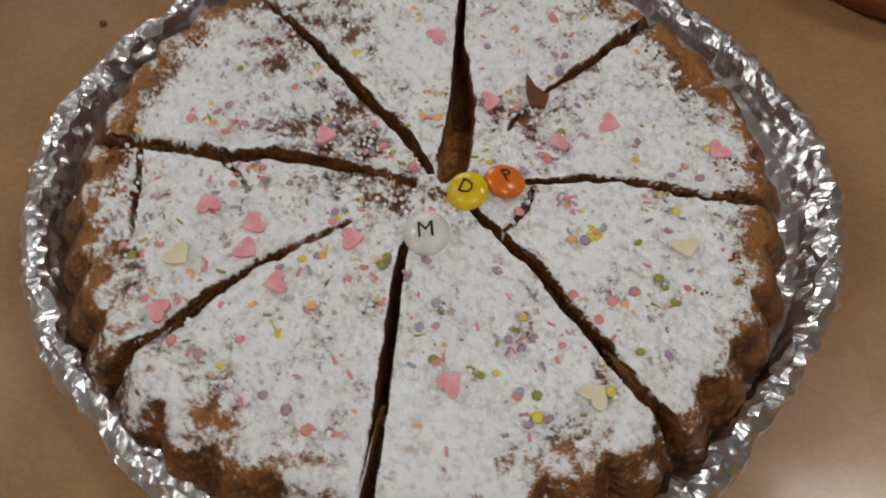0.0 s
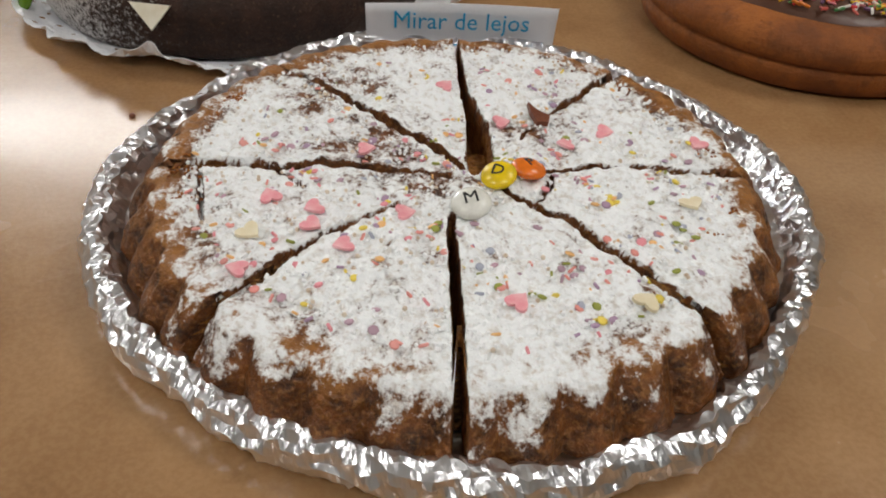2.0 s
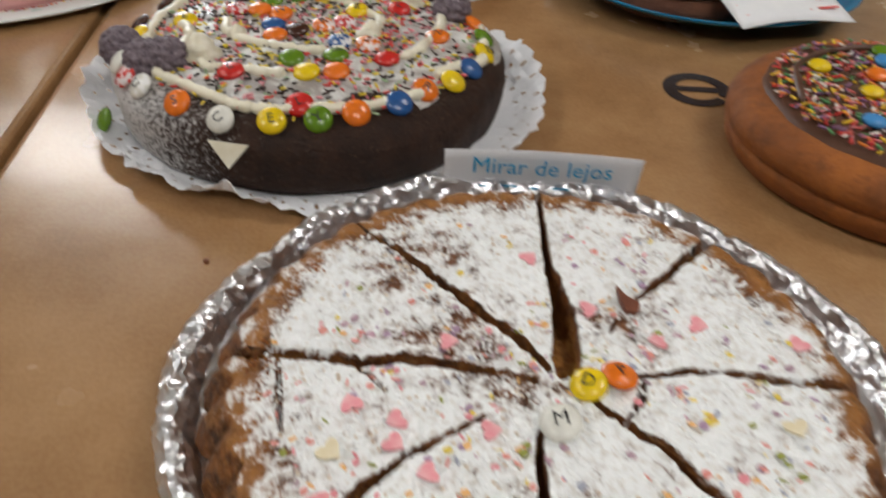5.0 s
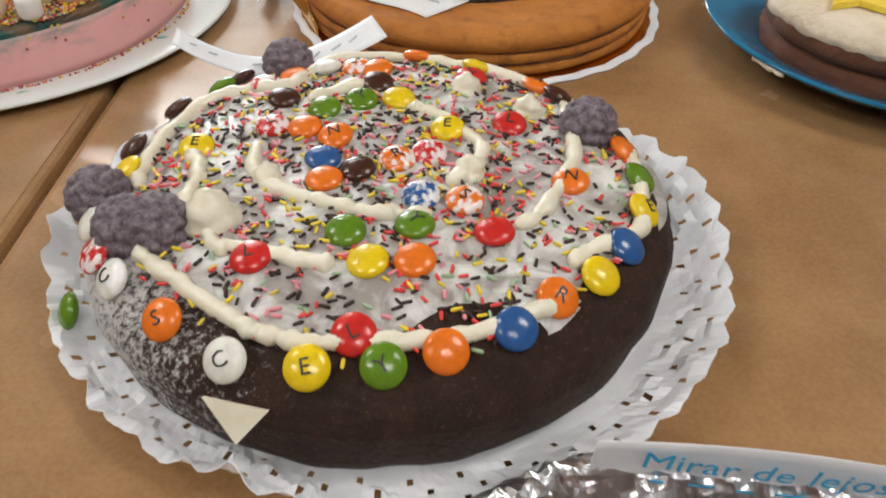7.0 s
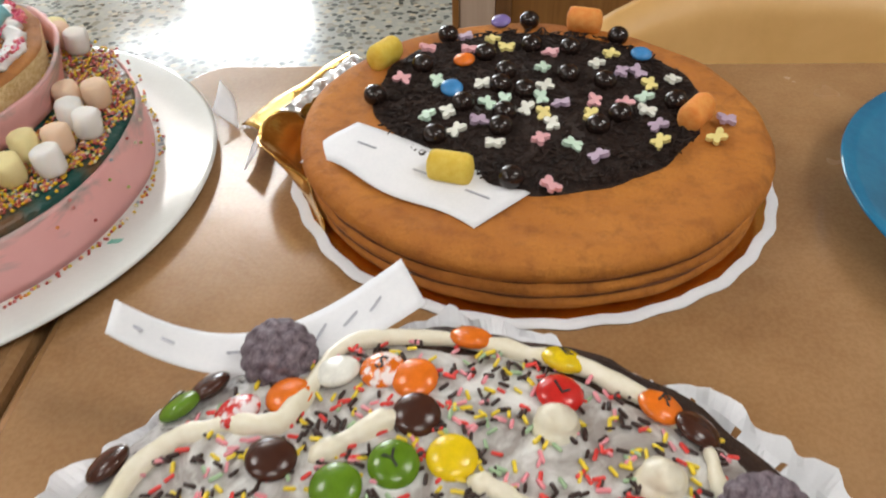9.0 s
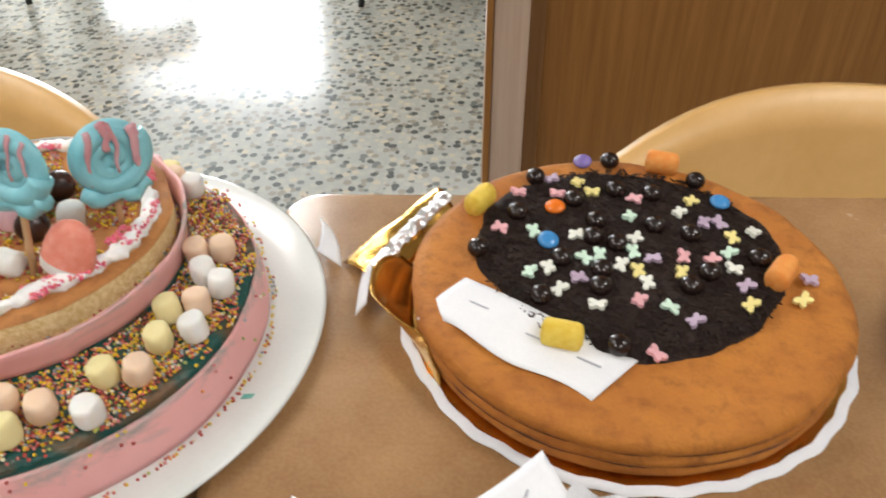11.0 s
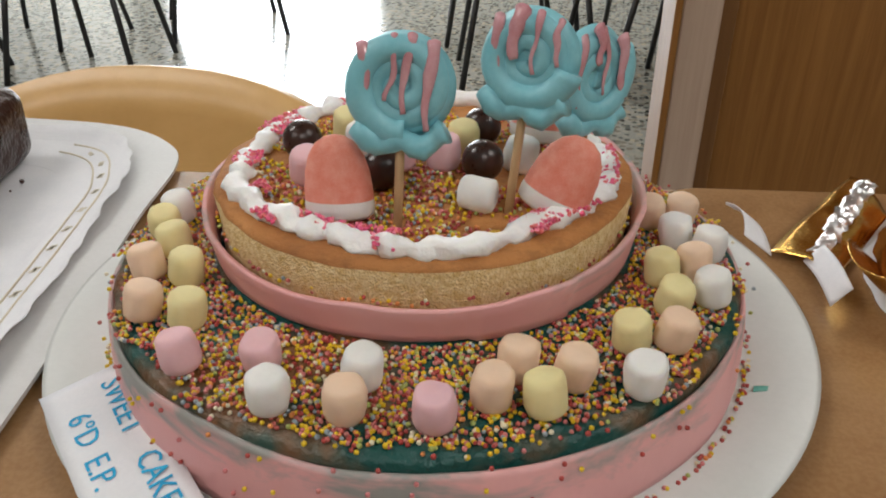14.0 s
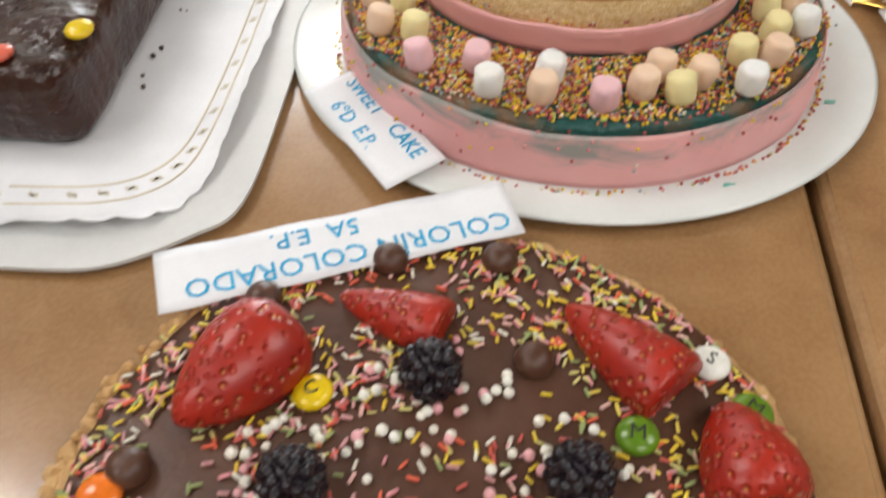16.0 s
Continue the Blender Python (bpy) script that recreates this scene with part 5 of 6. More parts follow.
green_food = mat("green_smear", (0.1, 0.4, 0.34), (0.2, 0.5, 0.42), rough=0.4)
for x, y in ((0.17, -0.045), (0.11, -0.145)):
    part("smear", sheet([(-0.004, -0.0015), (0.003, -0.002), (0.005, 0.001), (-0.002, 0.002)], 0.0006), green_food, plate, "green icing smear", pose(x, y, 0.0072, 0, 0, 20), False)

pink_m, pt, pb = nodes_of("pink_fondant")
pk = mixc(pt, ramp(pt, noise_tex(pt, 14, 3), [(0.35, (0, 0, 0)), (0.7, (1, 1, 1))]), (0.76, 0.37, 0.36), (0.83, 0.45, 0.435))
co = pt.nodes.new("ShaderNodeTexCoord")
sp = pt.nodes.new("ShaderNodeSeparateXYZ")
pt.links.new(co.outputs["Object"], sp.inputs[0])
ga = pt.nodes.new("ShaderNodeMath")
ga.operation = "MULTIPLY_ADD"
ga.inputs[1].default_value = 12.0
pt.links.new(sp.outputs[2], ga.inputs[0])
pt.links.new(noise_tex(pt, 16, 4, 0.65, 0.6, stretch=(1, 1, 2.2)), ga.inputs[2])
smear = ramp(pt, ga.outputs[0], [(0.8, (0, 0, 0)), (0.89, (0.3, 0.3, 0.3)), (0.98, (0.7, 0.7, 0.7))])
pt.links.new(mixc(pt, smear, pk, (0.12, 0.28, 0.25)), pb.inputs["Base Color"])
pb.inputs["Roughness"].default_value = 0.5
bump(pt, pb, noise_tex(pt, 40, 3), 0.25, 0.003)

d_cake = base("tiered_pink_cake", pose(DX, DY, 0.0048), "two-tier pink fondant cake with marshmallows, sprinkles and lollipops", "cake")
zt = DT - 0.0048


def skirt_warp(x, y, z, a, k):
    dip = 0.002 * math.sin(3 * a + 0.6) + 0.003 * nz(math.cos(a), math.sin(a), 0, 2.3, 4.0) - 0.0015 - 0.004 * math.exp(-((a - 4.9) / 0.4) ** 2)
    up = max(0.0, z / zt)
    w = 1 + 0.008 * nz(math.cos(a), math.sin(a), z * 8, 3.0, 1.0) + 0.003 * math.sin(9 * a) * (1 - up)
    return (x * w, y * w, z + dip * up * (1 if k < 7 else 1))


part("lower_fondant", lathe([(0.158, 0), (0.1635, 0.001), (0.1645, 0.008), (0.164, 0.02), (0.163, 0.03), (0.162, zt - 0.006), (0.1612, zt - 0.003), (0.1595, zt - 0.0035), (0.1585, zt - 0.012)], 200, skirt_warp), pink_m, d_cake, "pale pink fondant band smeared with green")
topping_m, tt, tb = nodes_of("green_icing")
tc = mixc(tt, ramp(tt, noise_tex(tt, 16, 4, 0.6), [(0.42, (0, 0, 0)), (0.56, (1, 1, 1))]), (0.2, 0.085, 0.03), (0.005, 0.07, 0.06))
tt.links.new(tc, tb.inputs["Base Color"])
tb.inputs["Roughness"].default_value = 0.42
bump(tt, tb, noise_tex(tt, 60, 4), 0.9, 0.004)
part("lower_sponge", lathe([(0, 0), (0.156, 0), (0.1575, 0.02), (0.1592, zt - 0.004), (0.157, zt - 0.001), (0.13, zt), (0, zt)], 160, ragged(0.15, 6.0, 0.0015, 30)), topping_m, d_cake, "sponge spread with dark green icing")
up_x, up_y = UX - DX, UY - DY
yellow_crumb = crumb("yellow_sponge", (0.66, 0.43, 0.17), (0.85, 0.67, 0.37), 330)
golden_top = sponge("golden_crust", (0.38, 0.14, 0.035), (0.55, 0.24, 0.07))
su = lathe([(0, 0), (0.108, 0), (0.1088, 0.02), (0.109, 0.0345), (0.107, 0.0365), (0.1, 0.037), (0, 0.037)], 150, ragged(0.106, 2.5, 0.0014, 34))
for f in su.faces:
    c = f.calc_center_median()
    if c.z > 0.0325:
        f.material_index = 1
part("upper_sponge", su, [yellow_crumb, golden_top], d_cake, "yellow sponge with a golden crust", pose(up_x, up_y, zt - 0.0004))


def collar_warp(x, y, z, a, k):
    up = z / 0.024
    tall = 0.5 + 0.5 * math.sin(a)
    z *= 1 + 0.62 * tall
    w = 1 + 0.022 * tall * up + 0.012 * nz(math.cos(a), math.sin(a), 0, 2.5, 3.0) * up + 0.01 * nz(math.cos(a), math.sin(a), 0, 7, 1.0) * up
    over = 0.0022 if -1.15 < a - 6.283 * (a > math.pi) < -0.72 else 0.0
    return (x * w + over * math.cos(a), y * w + over * math.sin(a), z + (0.0035 * nz(math.cos(a), math.sin(a), 0, 3, 8.0) + over * 0.8) * up)


part("upper_fondant", lathe([(0.110, 0), (0.1125, 0.0015), (0.1135, 0.006), (0.1145, 0.012), (0.1165, 0.0185), (0.116, 0.0198), (0.1135, 0.0193), (0.1105, 0.010)], 220, collar_warp), pink_m, d_cake, "pink fondant collar, ends overlapping", pose(up_x, up_y, zt))
UT = DT + 0.0366
cream_m = mat("whipped_cream", (0.86, 0.85, 0.83), (0.92, 0.91, 0.9), rough=0.5, scale=60, fine=200, relief=0.4, depth=0.002, sss=0.15)
rings = []
for i in range(260):
    a = 2 * math.pi * i / 259
    r = 0.0945 + 0.003 * math.sin(5 * a) + 0.003 * nz(math.cos(a), math.sin(a), 0, 6, 2.0)
    rings.append((r * math.cos(a - 1.55), r * math.sin(a - 1.55), 0.0025 + 0.0012 * nz(math.cos(a), math.sin(a), 1, 8)))
bm = tube(rings, [0.0056 * (1 + 0.4 * nz(i * 0.23, 3, 0, 1.0) + 0.1 * math.sin(i * 0.7)) for i in range(260)], 14)
for v in bm.verts:
    v.co += Vector((0.0028 * fbm(v.co.x, v.co.y, v.co.z, 130, 1.0), 0.0028 * fbm(v.co.x, v.co.y, v.co.z, 130, 5.0), 0.0026 * fbm(v.co.x, v.co.y, v.co.z, 110, 8.0)))
    v.co.z = max(-0.001, v.co.z * 0.85)
mesh_thing("whipped_cream_ring", bm, cream_m, pose(UX, UY, UT), "ring of piped white whipped cream on the upper tier", "cream")
glit_m = island_mat("pink_sugar_crystals", [(0.8, 0.12, 0.25), (0.85, 0.25, 0.35), (0.8, 0.2, 0.2)], 0.4)
side_ok = lambda x, y: nz(x, y, 0, 38, 4.0) > 0.08
tagged(new("pink_sugar_crystals", joined("pink_sugar_crystals", scatter_data(1500, flat_place(lambda x, y: UT + 0.0045 + 0.002 * rng.random(), UX, UY, 0.102, 0.085, lie=0.8, power=1.0, ok=side_ok), raw(boxm(0.0016, 0.0014, 0.0012))), glit_m, False)), "pink sugar crystals on the whipped cream", "sprinkles", kind="stuff")

nonp = [(0.74, 0.5, 0.015)] * 4 + [(0.42, 0.06, 0.05)] * 3 + [(0.74, 0.68, 0.5)] + [(0.55, 0.2, 0.18)] + [(0.5, 0.12, 0.1), (0.3, 0.36, 0.4), (0.42, 0.48, 0.14), (0.62, 0.2, 0.2), (0.75, 0.28, 0.08)]
nonp_m = island_mat("sugar_pearls", nonp, 0.4)
dot = raw(ico(0.00115, 1))


def lower_top(x, y):
    return DT + 0.0006 + 0.0004 * rng.random()


def ring_ok(x, y):
    r = math.hypot(x - DX, y - DY)
    return math.hypot(x - UX, y - UY) > 0.1145 and (r < 0.154 or nz(x, y, 0, 40, 7.0) > -0.05) and (r < 0.155 + 0.004 * nz(x, y, 0, 60, 2.0) or abs(math.atan2(y - DY, x - DX) + 1.35) > 0.6 or rng.random() < 0.12)


pearl_data = scatter_data(9000, flat_place(lower_top, DX, DY, 0.1605, 0.07, ok=ring_ok, power=0.75), dot)
merge(pearl_data, scatter_data(2600, flat_place(lambda x, y: UT + 0.001, UX, UY, 0.087, ok=lambda x, y: nz(x, y, 0, 30, 3.0) > -0.22), dot), Matrix.Identity(4))
# pearls on the side, along the foot and in the collar
def foot():
    a = rng.uniform(0, 2 * math.pi)
    pick = rng.random()
    if pick < 0.55:
        r = 0.1665 + 0.0035 * rng.random()
        return Matrix.Translation((DX + r * math.cos(a), DY + r * math.sin(a), 0.0072))
    if pick < 0.75:
        return Matrix.Translation((DX + 0.1652 * math.cos(a), DY + 0.1652 * math.sin(a), 0.0048 + zt * (1 - 0.75 * rng.random() ** 0.35 * rng.random())))
    r = 0.1085 + 0.0015 * rng.random()
    return Matrix.Translation((UX + r * math.cos(a), UY + r * math.sin(a), DT + 0.018 + 0.003 * rng.random()))


merge(pearl_data, scatter_data(700, foot, dot), Matrix.Identity(4))
tagged(new("sugar_pearls", joined("sugar_pearls", pearl_data, nonp_m)), "tiny yellow, red and white sugar pearls strewn over the pink cake", "sprinkles", kind="stuff")

# marshmallows
MARSH = {}
for word, c in dict(white=(0.82, 0.81, 0.78), yellow=(0.8, 0.7, 0.36), peach=(0.82, 0.6, 0.43), pink=(0.8, 0.5, 0.53)).items():
    mm = mat("marshmallow_" + word, tuple(v * 0.95 for v in c), c, rough=0.85, scale=60, fine=500, relief=0.12, depth=0.0008, sss=0.2)
    r, h = 0.0084, 0.0175
    bm = lathe([(0, 0), (r * 0.75, 0.0002), (r * 0.93, 0.0015), (r, 0.004), (r * 1.01, h / 2), (r * 0.98, h - 0.004), (r * 0.9, h - 0.0015), (r * 0.7, h - 0.0003), (0, h - 0.0006)], 28, ragged(0.008, len(word) * 1.7, 0.0005, 120))
    MARSH[word] = finish(bm, "marshmallow", mm)


def marshmallow(word, x, y, z, where, lean=0.12, size=1.0):
    ob = new("marshmallow", MARSH[word])
    ob.matrix_basis = Matrix.Translation((x, y, z)) @ upto(rng.uniform(-lean, lean), rng.uniform(-lean, lean), 1, rng.uniform(0, 6)) @ Matrix.Scale(size, 4)
    return tagged(ob, f"small {word} marshmallow standing on the {where} tier", "marshmallow", "marshmallows")


for word, spots in (("white", D_WHITE), ("yellow", D_LEMON), ("peach", D_PEACH), ("pink", D_PINK)):
    for x, y in spots:
        marshmallow(word, x, y, DT + 0.0008, "lower", 0.2)
for k in range(12):
    a = radians(55 + 65 * k / 11)
    marshmallow(("white", "peach", "yellow", "pink")[k % 4], DX + 0.137 * math.cos(a) * (1 - 0.06 * (k % 2)), DY + 0.146 * math.sin(a), DT + 0.0008, "lower", 0.15)
for word, spots in (("pink", DU_PINKM), ("yellow", DU_LEM), ("white", DU_WHB)):
    for x, y in spots:
        marshmallow(word, x, y, UT, "upper", 0.25, 1.05)
ob = marshmallow("white", DU_WHITE[0][0] - 0.010, DU_WHITE[0][1], UT + 0.0085, "upper")
ob.matrix_basis = Matrix.Translation((DU_WHITE[0][0] - 0.010, DU_WHITE[0][1], UT + 0.0085)) @ pose(0, 0, 0, 8, 92, 0)
tagged(ob, "white marshmallow lying on its side on the upper tier")
ball_me = finish(ico(0.0108, 3), "chocolate_ball", mat("chocolate_ball", (0.025, 0.009, 0.006), (0.045, 0.016, 0.01), rough=0.28, relief=0.05))
for x, y in DU_CHOC:
    ob = new("chocolate_ball", ball_me)
    ob.matrix_basis = pose(x, y, UT + 0.0102)
    tagged(ob, "round dark chocolate ball on the upper tier", "chocolate ball", "chocolate balls")
gum_red = mat("coral_sugar_gum", (0.86, 0.25, 0.17), (0.93, 0.4, 0.31), rough=0.7, scale=150, fine=1300, relief=0.55, depth=0.0008, sss=0.25)
gum_white = mat("white_sugar_gum", (0.78, 0.74, 0.7), (0.84, 0.8, 0.77), rough=0.7, fine=1300, relief=0.4, depth=0.0006, sss=0.2)
for n, ((x, y), tilt) in enumerate(zip(DU_GUM, ((-0.08, 0.18), (0.42, 0.12), (0.1, 0.1)))):
    g = base("sugar_gum_cone", Matrix.Translation((x, y, UT + 0.001)) @ upto(tilt[0], tilt[1], 1), "coral sugar-coated gum cone with a white foot", "gum", "gum cones on the upper tier")
    squash = lambda x, y, z, a, k: (x, y * 0.62, z)
    part("foot", lathe([(0, 0), (0.014, 0), (0.0162, 0.002), (0.0166, 0.006), (0.0164, 0.0086)], 40, squash), gum_white, g)
    part("cap", lathe([(0.0164, 0.0086), (0.0162, 0.014), (0.0152, 0.022), (0.013, 0.029), (0.0095, 0.0345), (0.005, 0.0375), (0, 0.0385)], 40, squash), gum_red, g)

# lollipops
blue_m = mat("blue_sugar", (0.19, 0.5, 0.57), (0.27, 0.6, 0.67), rough=0.4, scale=40, fine=400, relief=0.1, depth=0.0006)
drip_m = mat("pink_drip", (0.56, 0.24, 0.27), (0.66, 0.38, 0.41), rough=0.15, relief=0.05, coat=0.4)
stick_m = wood("lolly_stick", (0.5, 0.3, 0.14), (0.62, 0.42, 0.23), 0.6, (6, 6, 0.5))


def lollipop(x, y, z, r, yaw, roll, lean, label, seed, stick_to):
    lo = base("lollipop", pose(x, y, z, 0, 0, 0), label, "lollipop", "lollipops")
    R = pose(0, 0, 0, 0, 0, yaw) @ pose(0, 0, 0, lean, 0, 0) @ pose(0, 0, 0, 0, roll, 0)
    lo.matrix_basis = Matrix.Translation((x, y, z)) @ R
    part("stick", tube([(0, 0.001, stick_to), (0, 0.001, -r * 0.3)], 0.0021, 10), stick_m, lo)
    # one thick rope wound from the middle outwards, its tail folded along the foot
    pts, rad = [], []
    turns = 2.35
    n = 90
    for i in range(n + 1):
        f = i / n
        a = turns * 2 * math.pi * f + 2.6 + seed
        rr = 0.003 + (r - 0.0105) * f ** 0.9
        pts.append((rr * math.cos(a), -0.0012 * math.sin(f * 9), rr * math.sin(a)))
        rad.append(0.0042 + 0.0026 * f + 0.0006 * nz(i * 0.2, seed, 0, 1.0))
    coil = tube(pts, rad, 12)
    part("coil", coil, blue_m, lo)
    back = lathe([(0, -0.0035), (r * 0.7, -0.0035), (r * 0.86, 0), (r * 0.7, 0.0035), (0, 0.0035)], 40)
    bmesh.ops.transform(back, matrix=pose(0, 0.0015, 0, 90, 0, 0), verts=back.verts)
    part("disc", back, blue_m, lo)
    fold = [(-0.72 * r + 1.44 * r * k / 12, -0.002 - 0.001 * math.sin(k), -r * 0.93 + 0.0045 * abs(k - 6) / 6 + 0.0028 * math.cos(k * math.pi / 3)) for k in range(13)]
    part("folded_tail", tube(fold, [0.0045 + 0.0016 * math.sin(k * 0.9) ** 2 for k in range(13)], 10), blue_m, lo)
    rr = random.Random(int(seed * 10) + 3)
    for k in range(4):
        x0 = (-0.5 + 0.33 * k + rr.uniform(-0.12, 0.12)) * r
        top = math.sqrt(max(0.05, 0.93 - (x0 / r) ** 2)) * r - 0.0035
        ln = rr.uniform(0.3, 1.25) * r
        fat = rr.uniform(0.8, 2.3)
        line, thick = [], []
        for j in range(12):
            f = j / 11
            line.append((x0 * (1 + 0.1 * f) + 0.0035 * nz(f * 2.2, k, seed, 1.0, 2.0), -0.003 - 0.0045 * min(1.0, f * 5), top - 0.001 - (ln + 0.003) * f))
            thick.append(0.0017 * fat * (1.2 - 0.75 * f + 0.7 * max(0.0, f - 0.75) + 0.45 * nz(f * 4, k, seed, 1.0, 7.0)))
        flow = tube(line, thick, 10)
        for v in flow.verts:
            v.co.y = -0.0056 + (v.co.y + 0.0063) * 0.42
        part("drip", flow, drip_m, lo, "glossy pink syrup")
    return lo


lollipop(-0.4295, 0.575, 0.146, 0.0272, 8, 2, -12, "blue spiral lollipop with pink syrup drips and wooden stick", 0.0, UT - 0.146 - 0.004)
lollipop(-0.3775, 0.5985, 0.1545, 0.0258, -8, 3, -10, "blue spiral lollipop with pink syrup drips and wooden stick", 1.3, UT - 0.1545 - 0.004)
lollipop(-0.3512, 0.648, 0.1335, 0.0285, 48, 6, -4, "blue spiral lollipop turned sideways with pink syrup drips", 2.1, UT - 0.1335 - 0.003)

# label leaning on the plate
lab = base("paper_label", pose(-0.531, 0.471, 0.0, 0, 0, -43), "white paper label with blue handwriting leaning on the plate", "label")
part("sheet", grid_strip(1, 1, 18, 6, 0.0004, lambda u, v: Vector(((u - 0.5) * 0.112, (v - 0.5) * 0.04, 0.0118 + 0.0055 * v))), card_m, lab)
write_lines(lab, ["SWEET    CAKE"], 0.0145, 0.018, ink_blue, pose(0.0, 0.009, 0.0166, 7.8, 0, -1), 0.93)
write_lines(lab, ["6\u00baD  E.P."], 0.0145, 0.018, ink_blue, pose(-0.006, -0.009, 0.0139, 7.8, 0, -1), 0.98)

# ---- the chocolate tart with fruit ----
EX, EY, ET = -0.425, 0.240, 0.0215
tart = base("chocolate_tart", pose(EX, EY, 0), "round crumbly tart covered in milk chocolate with fruit", "tart")
biscuit_m = sponge("tart_biscuit", (0.5, 0.27, 0.1), (0.7, 0.45, 0.2), 0.8)
milk_m = mat("milk_chocolate", (0.062, 0.024, 0.013), (0.1, 0.041, 0.022), rough=0.42, scale=30, fine=200, relief=0.25, depth=0.0015)


def rugged(x, y, z, a, k):
    w = 1 + (0.03 * fbm(math.cos(a), math.sin(a), z * 10, 9, 3.0) + 0.02 * nz(math.cos(a), math.sin(a), z * 40, 30, 6.0)) * (k > 0)
    return (x * w, y * w, z + 0.002 * nz(x, y, z, 80, 2.0) * (z > 0.004))


part("crust", lathe([(0, 0.0005), (0.146, 0.0005), (0.153, 0.004), (0.154, 0.01), (0.1525, 0.016), (0.148, 0.0195), (0.14, 0.018), (0, 0.018)], 300, rugged), biscuit_m, tart, "crumbly pale biscuit edge", smooth=False)
part("chocolate_top", lathe([(0, ET), (0.05, ET), (0.1, ET), (0.138, ET - 0.0002), (0.147, ET - 0.001), (0.1495, ET - 0.004)], 200, lambda x, y, z, a, k: (x * (1 + 0.022 * nz(math.cos(a), math.sin(a), 0, 7, 3.0) * (k > 3)), y * (1 + 0.022 * nz(math.cos(a), math.sin(a), 0, 7, 3.0) * (k > 3)), z + 0.0012 * fbm(x, y, 0, 28, 5.0))), milk_m, tart, "glossy milk chocolate coating")
on_e = lambda x, y: ET + 0.0012 * fbm(x - EX, y - EY, 0, 28, 5.0) + 0.0008


def strawberry_material():
    m, t, b = nodes_of("strawberry")
    co = t.nodes.new("ShaderNodeTexCoord")
    v = t.nodes.new("ShaderNodeTexVoronoi")
    v.inputs["Scale"].default_value = 210
    t.links.new(co.outputs["Object"], v.inputs["Vector"])
    c = mixc(t, noise_tex(t, 60, 3), (0.22, 0.006, 0.005), (0.5, 0.032, 0.012))
    t.links.new(mixc(t, ramp(t, v.outputs["Distance"], [(0.14, (1, 1, 1)), (0.22, (0, 0, 0))]), c, (0.55, 0.22, 0.06)), b.inputs["Base Color"])
    b.inputs["Roughness"].default_value = 0.36
    bump(t, b, ramp(t, v.outputs["Distance"], [(0.05, (0, 0, 0)), (0.45, (1, 1, 1))]), 0.8, 0.002)
    return m


straw_m = strawberry_material()
flesh_m = mat("strawberry_flesh", (0.72, 0.16, 0.08), (0.8, 0.36, 0.22), rough=0.35)


def strawberry(x, y, z, length, width, yaw, flatten, label, wide_end=False):
    """A halved strawberry lying on its cut face; its tip points along yaw."""
    rows = [(0, 0), (0.4, 0.01), (0.75, 0.04), (0.95, 0.13), (1.0, 0.25), (0.95, 0.42), (0.8, 0.6), (0.58, 0.78), (0.34, 0.91), (0.14, 0.98), (0, 1.0)]
    if wide_end:
        rows = [(0, 0), (0.5, 0.0), (0.93, 0.004), (0.99, 0.05), (0.96, 0.2), (0.8, 0.45), (0.57, 0.7), (0.33, 0.88), (0.14, 0.97), (0, 1.0)]
    bm = lathe([(r * width / 2, q * length) for r, q in rows], 48, lambda x, y, z, a, k: (x * (1 + 0.05 * math.sin(a * 2 + k * 0.3)), y, z))
    cut = bmesh.ops.bisect_plane(bm, geom=bm.verts[:] + bm.edges[:] + bm.faces[:], plane_co=(0, -flatten * width, 0), plane_no=(0, -1, 0), clear_outer=True)
    edges = [e for e in cut["geom_cut"] if isinstance(e, bmesh.types.BMEdge)]
    filled = bmesh.ops.contextual_create(bm, geom=edges)
    for f in filled["faces"]:
        f.material_index = 1
    m = Matrix.Translation((x, y, z + flatten * width)) @ pose(0, 0, 0, 0, 0, yaw) @ Matrix(((0, 0, 1, -length / 2), (-1, 0, 0, 0), (0, -1, 0, 0), (0, 0, 0, 1))) @ pose(0, 0, 0, 0, 0, 180)
    return mesh_thing("strawberry", bm, [straw_m, flesh_m], m, label, "strawberry", "strawberries on the tart")


for (x, y), (ln, wd, yaw, fl) in zip(E_STRAW, ((0.064, 0.047, -112, 0.18), (0.054, 0.03, 172, 0.1), (0.064, 0.038, 146, 0.1), (0.05, 0.04, 112, 0.1))):
    strawberry(x, y, ET + 0.0005, ln, wd, yaw, fl, "red halved strawberry lying on the chocolate tart", wd < 0.04)
strawberry(EX - 0.07, EY - 0.085, ET + 0.0005, 0.056, 0.04, 40, 0.1, "red halved strawberry lying on the chocolate tart")
strawberry(EX + 0.06, EY - 0.07, ET + 0.0005, 0.056, 0.04, -60, 0.1, "red halved strawberry lying on the chocolate tart")
black_m = mat("blackberry", (0.006, 0.004, 0.007), (0.014, 0.008, 0.014), rough=0.2, scale=200, relief=0.05)
bb = berry(0.0145, 55, 5, 1.15, "blackberry", black_m, 0.3)
for x, y in E_BLACK:
    ob = new("blackberry", bb)
    ob.matrix_basis = Matrix.Translation((x, y, ET + 0.0105)) @ upto(0.2, -0.5, 1)
    tagged(ob, "shiny blackberry on the chocolate tart", "blackberry", "blackberries")
g_e = "candies on the tart"
